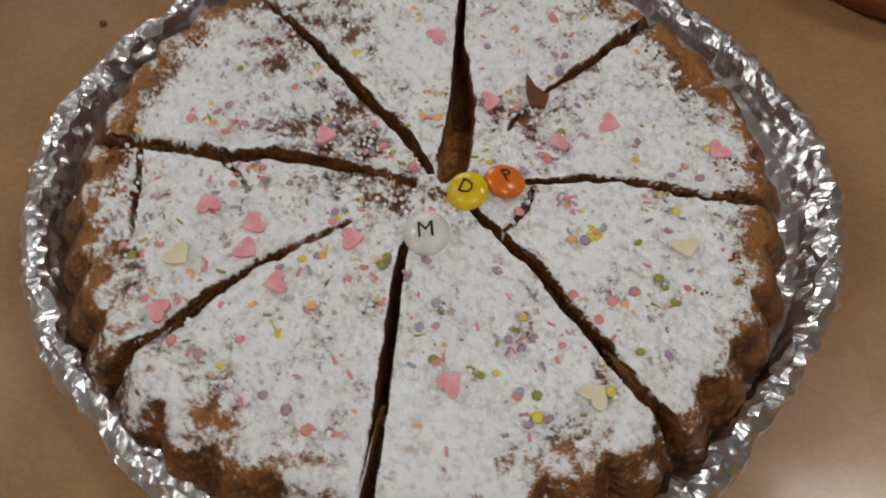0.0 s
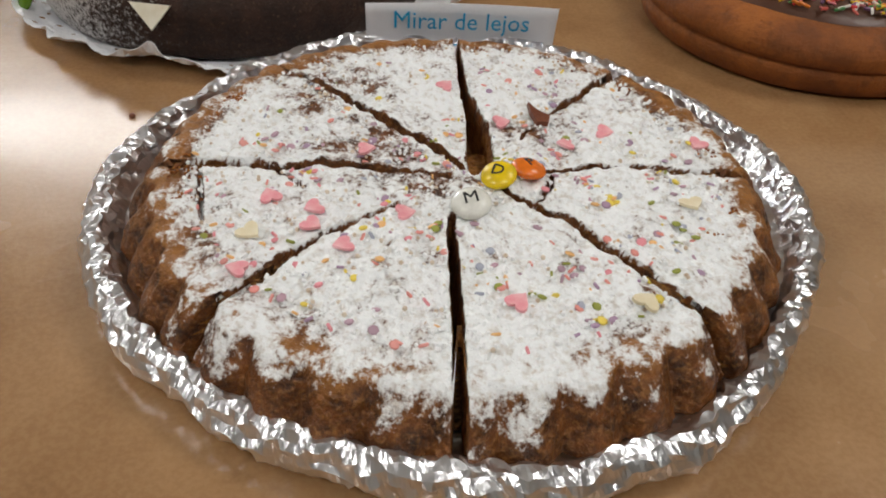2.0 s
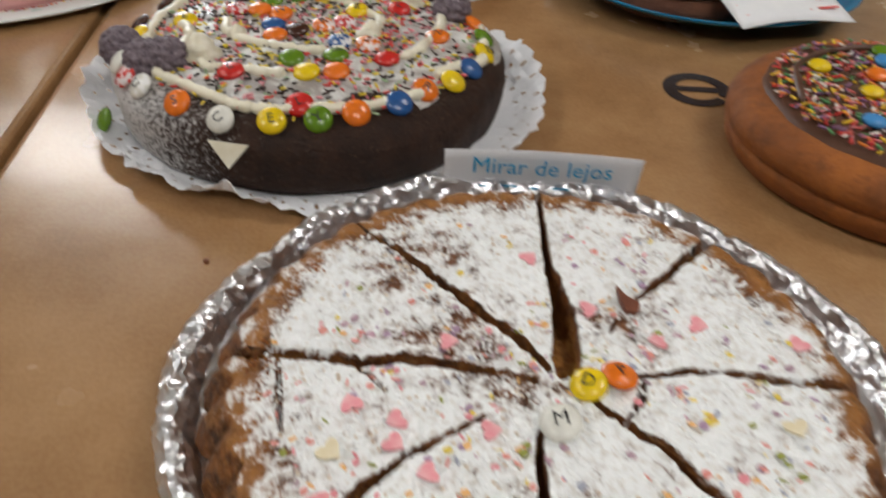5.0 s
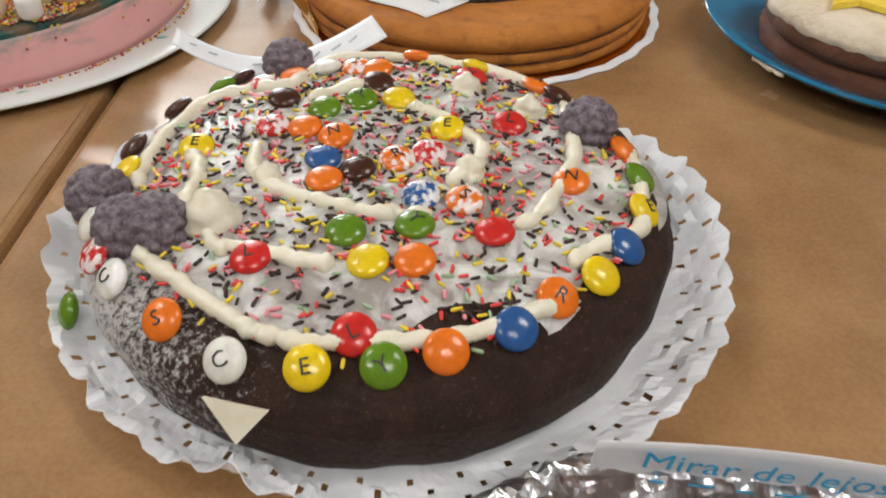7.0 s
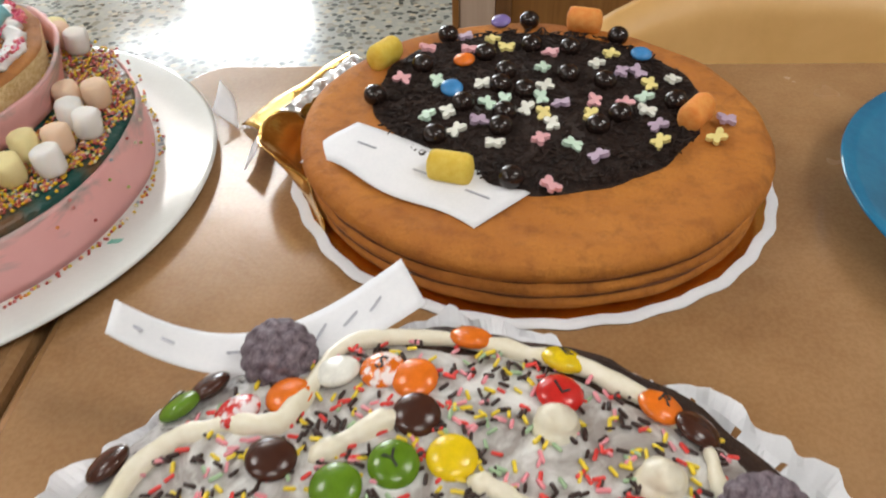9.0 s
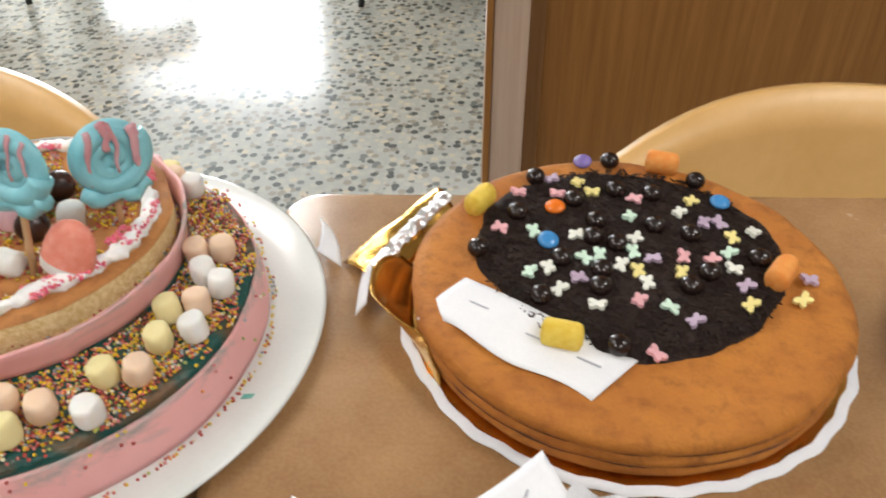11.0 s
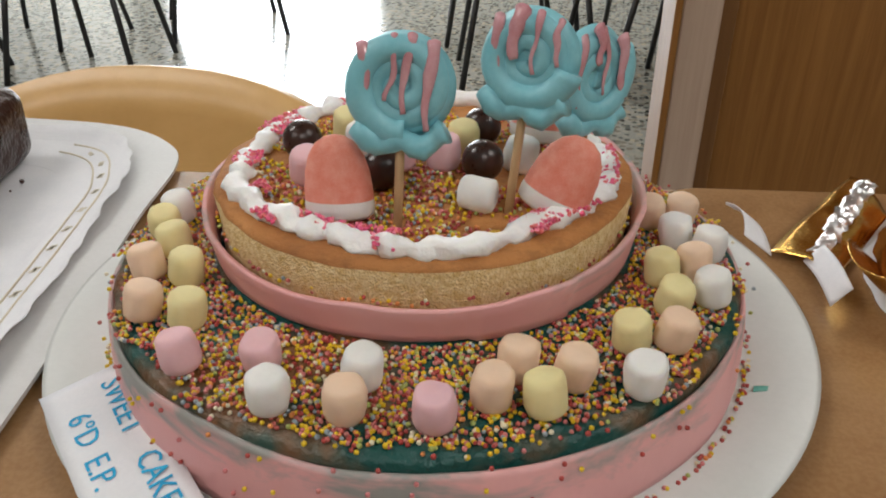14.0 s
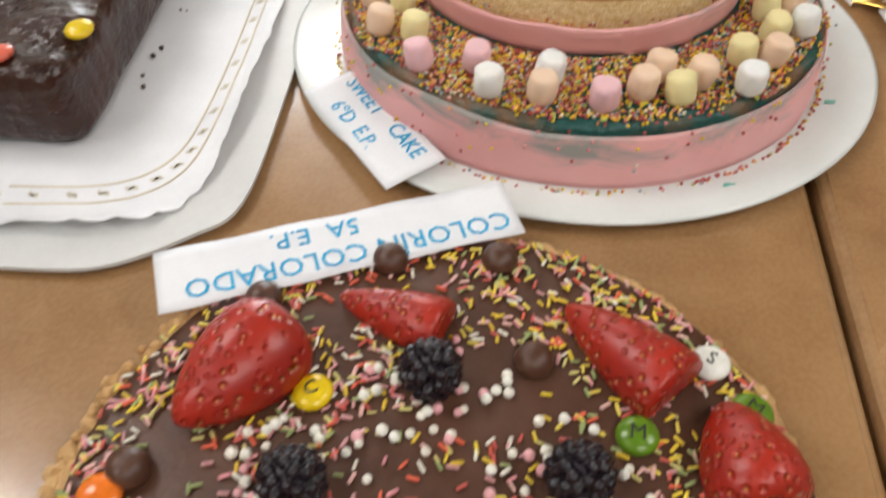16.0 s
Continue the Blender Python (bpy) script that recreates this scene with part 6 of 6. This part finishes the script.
for spots, cname, marks in ((E_YELLOW, "yellow", "C"), (E_GREEN, "green", "M"), (E_WHITE, "white", "S"), (E_ORANGE, "orange", "")):
    for x, y in spots:
        candy(cname, x, y, ET, f"glossy {cname} sugar-shelled candy on the chocolate tart", g_e, (0, -0.1, 1), marks, scale=0.95)
blob_me = finish(lathe([(0, 0), (0.0085, 0), (0.0092, 0.003), (0.0075, 0.0075), (0.004, 0.0098), (0, 0.0102)], 30), "chocolate_button", milk_m)
for x, y in E_BALL + [(EX + 0.11, EY + 0.02), (EX - 0.12, EY - 0.02)]:
    ob = new("chocolate_button", blob_me)
    ob.matrix_basis = pose(x, y, ET)
    tagged(ob, "round milk chocolate button on the tart", "chocolate", "chocolate buttons")
strand_ok = lambda x, y: nz(x, y, 0, 26, 11.0) > -0.06 + 0.3 * rng.uniform(-1, 1) or math.hypot(x - EX, y - EY) > 0.125
strand_m = island_mat("pastel_strands", [(0.75, 0.55, 0.04), (0.72, 0.5, 0.04), (0.55, 0.1, 0.08), (0.6, 0.3, 0.3), (0.75, 0.6, 0.1), (0.7, 0.28, 0.3), (0.75, 0.72, 0.62), (0.3, 0.36, 0.14), (0.7, 0.12, 0.06), (0.75, 0.45, 0.4), (0.62, 0.55, 0.2)], 0.45)
tagged(new("pastel_sugar_strands", joined("pastel_sugar_strands", scatter_data(2600, flat_place(on_e, EX, EY, 0.147, z0=0.0004, power=0.4, ok=strand_ok), rod_raw(0.0052, 0.00085)), strand_m)), "pastel sugar strands scattered over the chocolate tart", "sprinkles", kind="stuff")
ball_m = island_mat("pearl_sprinkles", [(0.8, 0.78, 0.7), (0.78, 0.4, 0.42), (0.8, 0.76, 0.66)], 0.4)
near_berry = lambda x, y: any(math.hypot(x - p, y - q) < 0.035 for p, q in E_BLACK)
tagged(new("pearl_sprinkles", joined("pearl_sprinkles", scatter_data(110, flat_place(on_e, EX, EY, 0.1, z0=0.0012, ok=near_berry), raw(ico(0.0024, 2))), ball_m)), "white and pink sugar pearls round the blackberries", "sprinkles", kind="stuff")
crumb_data = scatter_data(160, lambda: (lambda a, r: Matrix.Translation((EX + r * math.cos(a), EY + r * math.sin(a), 0.0155 + 0.004 * rng.random() - max(0, r - 0.154) * 1.2)) @ upto(rng.uniform(-1, 1), rng.uniform(-1, 1), 1) @ Matrix.Scale(rng.uniform(0.5, 1.6), 4))(rng.uniform(1.9, 3.9), rng.uniform(0.148, 0.157)), raw(ico(0.0028, 1)))
tagged(new("biscuit_crumbs", joined("biscuit_crumbs", crumb_data, biscuit_m, False)), "coarse pale biscuit crumbs at the tart's edge", "crumbs", kind="stuff")

# its label, seen upside down
lab = base("paper_label", pose(-0.506, 0.358, 0.0, 0, 0, 32.5), "torn white paper label with blue handwriting leaning on the tart", "label")
part("sheet", grid_strip(1, 1, 30, 6, 0.0004, lambda u, v: Vector(((u - 0.5) * 0.182, (v - 0.5) * 0.037 + 0.0012 * math.sin(u * 21) * (v - 0.5), 0.0255 + 0.004 * v))), card_m, lab)
write_lines(lab, ["COLOR\u00cdN COLORADO"], 0.0158, 0.016, ink_blue, pose(0.004, -0.008, 0.0272, -6.2, 0, 180), 1.0)
write_lines(lab, ["5A  E.P."], 0.0145, 0.016, ink_blue, pose(-0.012, 0.009, 0.029, -6.2, 0, 180), 1.0)

# ---- the brownie on a cardboard tray ----
tray_m = mat("white_cardboard", (0.58, 0.58, 0.57), (0.66, 0.66, 0.65), rough=0.45, scale=12, fine=300, relief=0.04)
TX, TY = -0.588, 0.395
tray = base("cardboard_tray", pose(TX, TY, 0), "white cardboard cake tray with rounded corners", "tray")


def soft_outline(points, n=6):
    return [(q.x - TX, q.y - TY) for q in smooth_line(points, n)]


TRAY_EDGE = [(-0.96, 0.262), (-0.76, 0.299), (-0.683, 0.313), (-0.632, 0.327), (-0.597, 0.36), (-0.581, 0.393), (-0.597, 0.486), (-0.621, 0.59), (-0.643, 0.68), (-0.659, 0.76), (-0.684, 0.798), (-0.74, 0.826), (-0.83, 0.828), (-0.98, 0.81)]
part("rim", sheet(soft_outline(TRAY_EDGE), 0.0025), tray_m, tray, m=pose(0, 0, 0.0046), smooth=False)
part("foot", sheet([(-0.21 + (x + 0.21) * 0.9, 0.16 + (y - 0.16) * 0.9) for x, y in soft_outline(TRAY_EDGE)], 0.0046), tray_m, tray, smooth=False)
gold_line = mat("gold_line", (0.58, 0.5, 0.36), (0.66, 0.6, 0.48), rough=0.5)
# lace paper with a stepped free edge, lying loosely on the tray
LACE_EDGE = [(-0.95, 0.290), (-0.76, 0.322), (-0.678, 0.339), (-0.629, 0.357), (-0.607, 0.392), (-0.611, 0.445), (-0.626, 0.52), (-0.645, 0.6), (-0.662, 0.67), (-0.685, 0.745), (-0.735, 0.795), (-0.86, 0.798)]
lace_line = smooth_line(LACE_EDGE, 40)


def lace_band(v0, v1, lift):
    """A band of the lining between two fractions of the way from the brownie to the free edge."""
    def at(u, v):
        q = lace_line[round(u * (len(lace_line) - 1))]
        f = v0 + (v1 - v0) * v
        step = (u * 23) % 1.0
        edge = (0.006 * abs(step - 0.5) + 0.003 * nz(u * 60, 0, 0, 1.0, 4.0)) * f ** 6
        c = Vector((-0.80, 0.56, 0))
        d = (q - c) * (1 - 0.26 * (1 - f)) * (1 - edge * 4)
        z = 0.0078 + lift * f ** 4 * (0.5 + 0.8 * nz(u * 7, f * 2, 0, 1.0, 3.0)) + 0.0022 * abs(nz(u * 16, f * 3, 0, 1.0, 8.0)) * f
        return Vector((c.x + d.x - TX, c.y + d.y - TY, max(0.0074, z)))
    return at


lace = base("lace_paper", pose(TX, TY, 0), "white lace paper with a stepped edge lining the tray", "paper lining")
part("frill", grid_strip(1, 1, 440, 14, 0.0004, lace_band(0.0, 1.0, 0.011)), card_m, lace, smooth=False)
part("middle", sheet([(-0.8 + (q.x + 0.8) * 0.76 - TX, 0.56 + (q.y - 0.56) * 0.76 - TY) for q in lace_line[::8]], 0.0006), card_m, lace, m=pose(0, 0, 0.0073), smooth=False)
for f in (0.42, 0.66):
    ring_line = lace_band(f, f, 0.011)
    part("gold_line", tube([ring_line(k / 120, 0) + Vector((0, 0, 0.0006)) for k in range(18, 112)], 0.0007, 6), gold_line, lace, "thin printed gold line")
speck = mat("beige_print", (0.6, 0.54, 0.42), (0.7, 0.66, 0.56), rough=0.7)
sprig = lace_band(0.54, 0.54, 0.011)
for k in range(22):
    p, q = sprig(0.14 + 0.036 * k, 0), sprig(0.145 + 0.036 * k, 0)
    turn = math.degrees(math.atan2(q.y - p.y, q.x - p.x))
    for j in range(3):
        part("print", boxm(0.008 - 0.002 * j, 0.0016, 0.0003), speck, lace, m=pose(p.x, p.y, p.z + 0.0009, 0, 0, turn + 35 * (j - 1)), smooth=False)
brown_m = mat("brownie_icing", (0.024, 0.0075, 0.0045), (0.05, 0.0165, 0.009), rough=0.3, scale=25, fine=70, relief=0.7, depth=0.005)
brown_m.node_tree.nodes["Principled BSDF"].inputs["Specular IOR Level"].default_value = 0.45
brow = base("brownie_cake", pose(-0.688, 0.408, 0.0086, 0, 0, 13.5), "rectangular dark chocolate brownie cake with candies on a tray", "cake")
bm = bmesh.new()
bmesh.ops.create_cube(bm, size=1.0)
bmesh.ops.subdivide_edges(bm, edges=bm.edges[:], cuts=40, use_grid_fill=True)
for v in bm.verts:
    q = Vector((v.co.x * 0.26, v.co.y * 0.36, v.co.z * 0.056))
    core = Vector((max(-0.115, min(0.115, q.x)), max(-0.165, min(0.165, q.y)), max(-0.013, min(0.013, q.z))))
    d = q - core
    v.co = core + (d.normalized() * 0.015 if d.length > 1e-6 else d) + Vector((-0.13, 0.18, 0.028))
for v in bm.verts:
    v.co += Vector((0.003 * nz(v.co.x, v.co.y, v.co.z, 22, 1.0), 0.003 * nz(v.co.x, v.co.y, v.co.z, 22, 5.0), 0.0045 * fbm(v.co.x * 0.6, v.co.y * 1.4, v.co.z, 34, 3.0) if v.co.z > 0.03 else 0))
part("sponge", bm, brown_m, brow)
g_f = "candies on the brownie"
for spots, cname in ((F_YEL, "yellow"), (F_OR[:1], "orange"), (F_OR[1:], "blue"), (F_C, "yellow"), (F_RED, "coral")):
    for x, y in spots:
        candy(cname, x, y, 0.0646, f"glossy {'red' if cname == 'coral' else cname} candy on the brownie cake", g_f, (0, -0.05, 1), sink=0.0012, scale=0.92)
candy("red", -0.778, 0.70, 0.0646, "glossy red candy on the brownie cake", g_f, sink=0.0012)
crumbs = scatter_data(9, lambda: (lambda t: Matrix.Translation((-0.686 - 0.072 * t + rng.uniform(0.002, 0.012), 0.42 + 0.3 * t, 0.0105)) @ Matrix.Scale(rng.uniform(0.5, 1.7), 4))(rng.random()), raw(ico(0.0015, 1)))
tagged(new("brownie_crumbs", joined("brownie_crumbs", crumbs, brown_m, False)), "dark crumbs fallen beside the brownie cake", "crumbs", kind="stuff")

# ---- the sponge cake with coloured strands ----
GX, GY = 0.415, 0.312
g_cake = base("sprinkle_cake", pose(GX, GY, 0.0), "round orange sponge cake topped with chocolate and coloured strands", "cake")
g_m = sponge("orange_sponge", (0.15, 0.04, 0.0045), (0.36, 0.108, 0.012))
part("sponge", lathe([(0, 0.0006), (0.118, 0.0006), (0.124, 0.004), (0.127, 0.013), (0.1275, 0.0195), (0.1248, 0.0212), (0.1282, 0.0228), (0.1285, 0.03), (0.126, 0.037), (0.119, 0.043), (0.106, 0.0455), (0, 0.0455)], 140, ragged(0.127, 12.0, 0.0014, 24)), g_m, g_cake)
part("chocolate_spread", lathe([(0, 0.051), (0.05, 0.051), (0.09, 0.0505), (0.103, 0.0485), (0.1065, 0.045)], 120, lambda x, y, z, a, k: (x * (1 + 0.02 * nz(math.cos(a), math.sin(a), 0, 5, 2.0)), y * (1 + 0.02 * nz(math.cos(a), math.sin(a), 0, 5, 2.0)), z + 0.001 * fbm(x, y, 0, 40, 6.0))), milk_m, g_cake, "milk chocolate spread")
mix_m = island_mat("bright_strands", [(0.75, 0.5, 0.02), (0.6, 0.035, 0.03), (0.7, 0.66, 0.6), (0.6, 0.2, 0.22), (0.08, 0.24, 0.08), (0.22, 0.1, 0.2), (0.7, 0.2, 0.02), (0.55, 0.1, 0.08), (0.1, 0.04, 0.02)], 0.4)
tagged(new("bright_sugar_strands", joined("bright_sugar_strands", scatter_data(1250, flat_place(lambda x, y: 0.0515, GX, GY, 0.102, z0=0.0006, power=0.5, lie=0.5), rod_raw(0.0068, 0.0011)), mix_m)), "bright sugar strands thick on the orange sponge cake", "sprinkles", kind="stuff")
g_g = "candies on the strand-covered cake"
for x, y, cname in ((-0.02, 0.03, "orange"), (-0.035, 0.0, "yellow"), (0.03, 0.05, "sky"), (0.02, -0.03, "orange"), (-0.06, 0.04, "yellow"), (0.06, 0.0, "red"), (0.0, 0.075, "green"), (-0.05, -0.045, "sky"), (0.05, -0.05, "yellow"), (-0.005, 0.055, "sky")):
    candy(cname, GX + x, GY + y, 0.0525, f"{'light blue' if cname == 'sky' else cname} candy among the coloured strands", g_g, (0, -0.1, 1), scale=0.9)
icing_rope([(GX - 0.09, GY - 0.02), (GX - 0.07, GY + 0.05), (GX, GY + 0.085), (GX + 0.07, GY + 0.05), (GX + 0.085, GY - 0.02)], 0.003, 2.0, lambda x, y: 0.0515, "chocolate_rope", "piped chocolate line among the coloured strands", "chocolate lines").data.materials[0] = milk_m

# ---- the iced cake on a blue plate ----
HX, HY = 0.335, 0.665
blue_plate_m = mat("blue_glaze", (0.008, 0.13, 0.26), (0.014, 0.18, 0.34), rough=0.1, scale=14, fine=200, relief=0.03)
hp = base("blue_plate", pose(HX, HY, 0), "deep glossy blue ceramic plate", "plate")
part("dish", lathe([(0, 0.003), (0.075, 0.003), (0.079, 0), (0.086, 0), (0.12, 0.006), (0.155, 0.0185), (0.1635, 0.0235), (0.1655, 0.0255), (0.164, 0.0268), (0.152, 0.0215), (0.115, 0.0095), (0.085, 0.0065), (0, 0.0065)], 140), blue_plate_m, hp)
h_cake = base("iced_cake", pose(0.302, 0.632, 0.0068), "small brown layer cake with cream icing and a yellow star", "cake")
part("layer", lathe([(0, 0), (0.088, 0), (0.093, 0.004), (0.0945, 0.012), (0.093, 0.02), (0.088, 0.0235), (0, 0.0235)], 110, ragged(0.093, 4.0, 0.0018, 34)), sponge("cocoa_sponge", (0.12, 0.04, 0.02), (0.22, 0.085, 0.042), 0.6), h_cake)
part("layer", lathe([(0, 0.0225), (0.088, 0.0225), (0.0925, 0.027), (0.0935, 0.034), (0.091, 0.042), (0.085, 0.046), (0, 0.046)], 110, ragged(0.092, 8.0, 0.0018, 34)), sponge("cocoa_sponge_top", (0.13, 0.045, 0.022), (0.24, 0.1, 0.05), 0.6), h_cake)
cream2 = mat("cream_frosting", (0.62, 0.5, 0.35), (0.74, 0.65, 0.52), rough=0.6, scale=30, fine=130, relief=0.5, depth=0.003)
part("frosting", lathe([(0, 0.051), (0.04, 0.0515), (0.075, 0.051), (0.087, 0.049), (0.0935, 0.043), (0.0945, 0.038), (0.0925, 0.036)], 150, lambda x, y, z, a, k: (x * (1 + 0.03 * nz(math.cos(a), math.sin(a), k * 0.2, 7, 1.0)), y * (1 + 0.03 * nz(math.cos(a), math.sin(a), k * 0.2, 7, 1.0)), z + 0.003 * nz(math.cos(a), math.sin(a), k * 0.2, 9, 6.0) * (k > 3) + 0.001 * fbm(x, y, 0, 60, 3.0))), cream2, h_cake, "rough cream frosting")
star_m = mat("yellow_fondant", (0.8, 0.58, 0.04), (0.86, 0.66, 0.1), rough=0.5)
sky_m = mat("blue_fondant", (0.02, 0.28, 0.5), (0.05, 0.36, 0.6), rough=0.4)
star = [((0.034 if k % 2 == 0 else 0.015) * math.cos(radians(36 * k + 70)), (0.034 if k % 2 == 0 else 0.015) * math.sin(radians(36 * k + 70))) for k in range(10)]
mesh_thing("fondant_star", sheet(star, 0.004, cuts=1), star_m, pose(0.262, 0.612, 0.059, 0, 0, 14), "yellow fondant starfish on the iced cake", "fondant star", smooth=False)
for x, y, r in ((0.272, 0.655, 0.014), (0.33, 0.64, 0.02), (0.3, 0.585, 0.013)):
    mesh_thing("fondant_patch", lathe([(0, 0), (r, 0), (r * 1.02, 0.0015), (r * 0.8, 0.0025), (0, 0.0028)], 30, ragged(r, x * 50, 0.002, 60)), sky_m, pose(x, y, 0.0585), "blue fondant patch on the iced cake", "fondant", "blue fondant patches")
icing_rope([(0.196, 0.585), (0.203, 0.571), (0.213, 0.557)], 0.0018, 5.0, lambda x, y: 0.0205, "frosting_smear", "smear of cream frosting on the blue plate", "smears")
hc = base("paper_label", pose(0.385, 0.535, 0.0, 0, 0, 20), "white paper label with red handwriting on the blue plate", "label")
part("sheet", grid_strip(1, 1, 14, 6, 0.0004, lambda u, v: Vector(((u - 0.5) * 0.125, (v - 0.5) * 0.06, 0.0275 + 0.016 * v + 0.004 * math.sin(u * 4)))), card_m, hc)
for j in range(3):
    for i in range(4):
        part("writing_bar", boxm(0.016 + 0.006 * ((i + j) % 2), 0.004, 0.0004, at=(-0.042 + 0.028 * i, 0.018 - 0.015 * j, 0.0405 - 0.0035 * j)), ink_red, hc, smooth=False)

# ---- small things on the paper ----
ring_m = mat("black_plastic", (0.008, 0.009, 0.014), (0.015, 0.016, 0.025), rough=0.2, relief=0.03)
mark = base("printed_mark", pose(0.287, 0.412, 0.0004), "flat black printed ring with a bar on the brown paper", "printed mark")
arc = [radians(-28 + 345 * k / 60) for k in range(61)]
part("ring", sheet([(0.0295 * math.cos(a), 0.031 * math.sin(a)) for a in arc] + [(0.0185 * math.cos(a), 0.0195 * math.sin(a)) for a in arc[::-1]], 0.0005), ring_m, mark, smooth=False)
part("bar", boxm(0.036, 0.009, 0.0005, at=(0, 0, 0.0003)), ring_m, mark, smooth=False)

mesh_thing("table_crumb", ico(0.0018, 2), leaf_m, pose(-0.058, 0.138, 0.001), "tiny dark crumb on the brown paper", "crumb")

# ---- true size ----
for ob in list(scene.objects):
    if ob.parent is None and ob.type != "CAMERA":
        ob.location = ob.location * TRUE
        ob.scale = ob.scale * TRUE
        if ob.type == "LIGHT":
            ob.scale = (1, 1, 1)
            ob.data.size, ob.data.size_y, ob.data.energy = ob.data.size * TRUE, ob.data.size_y * TRUE, ob.data.energy * TRUE * TRUE
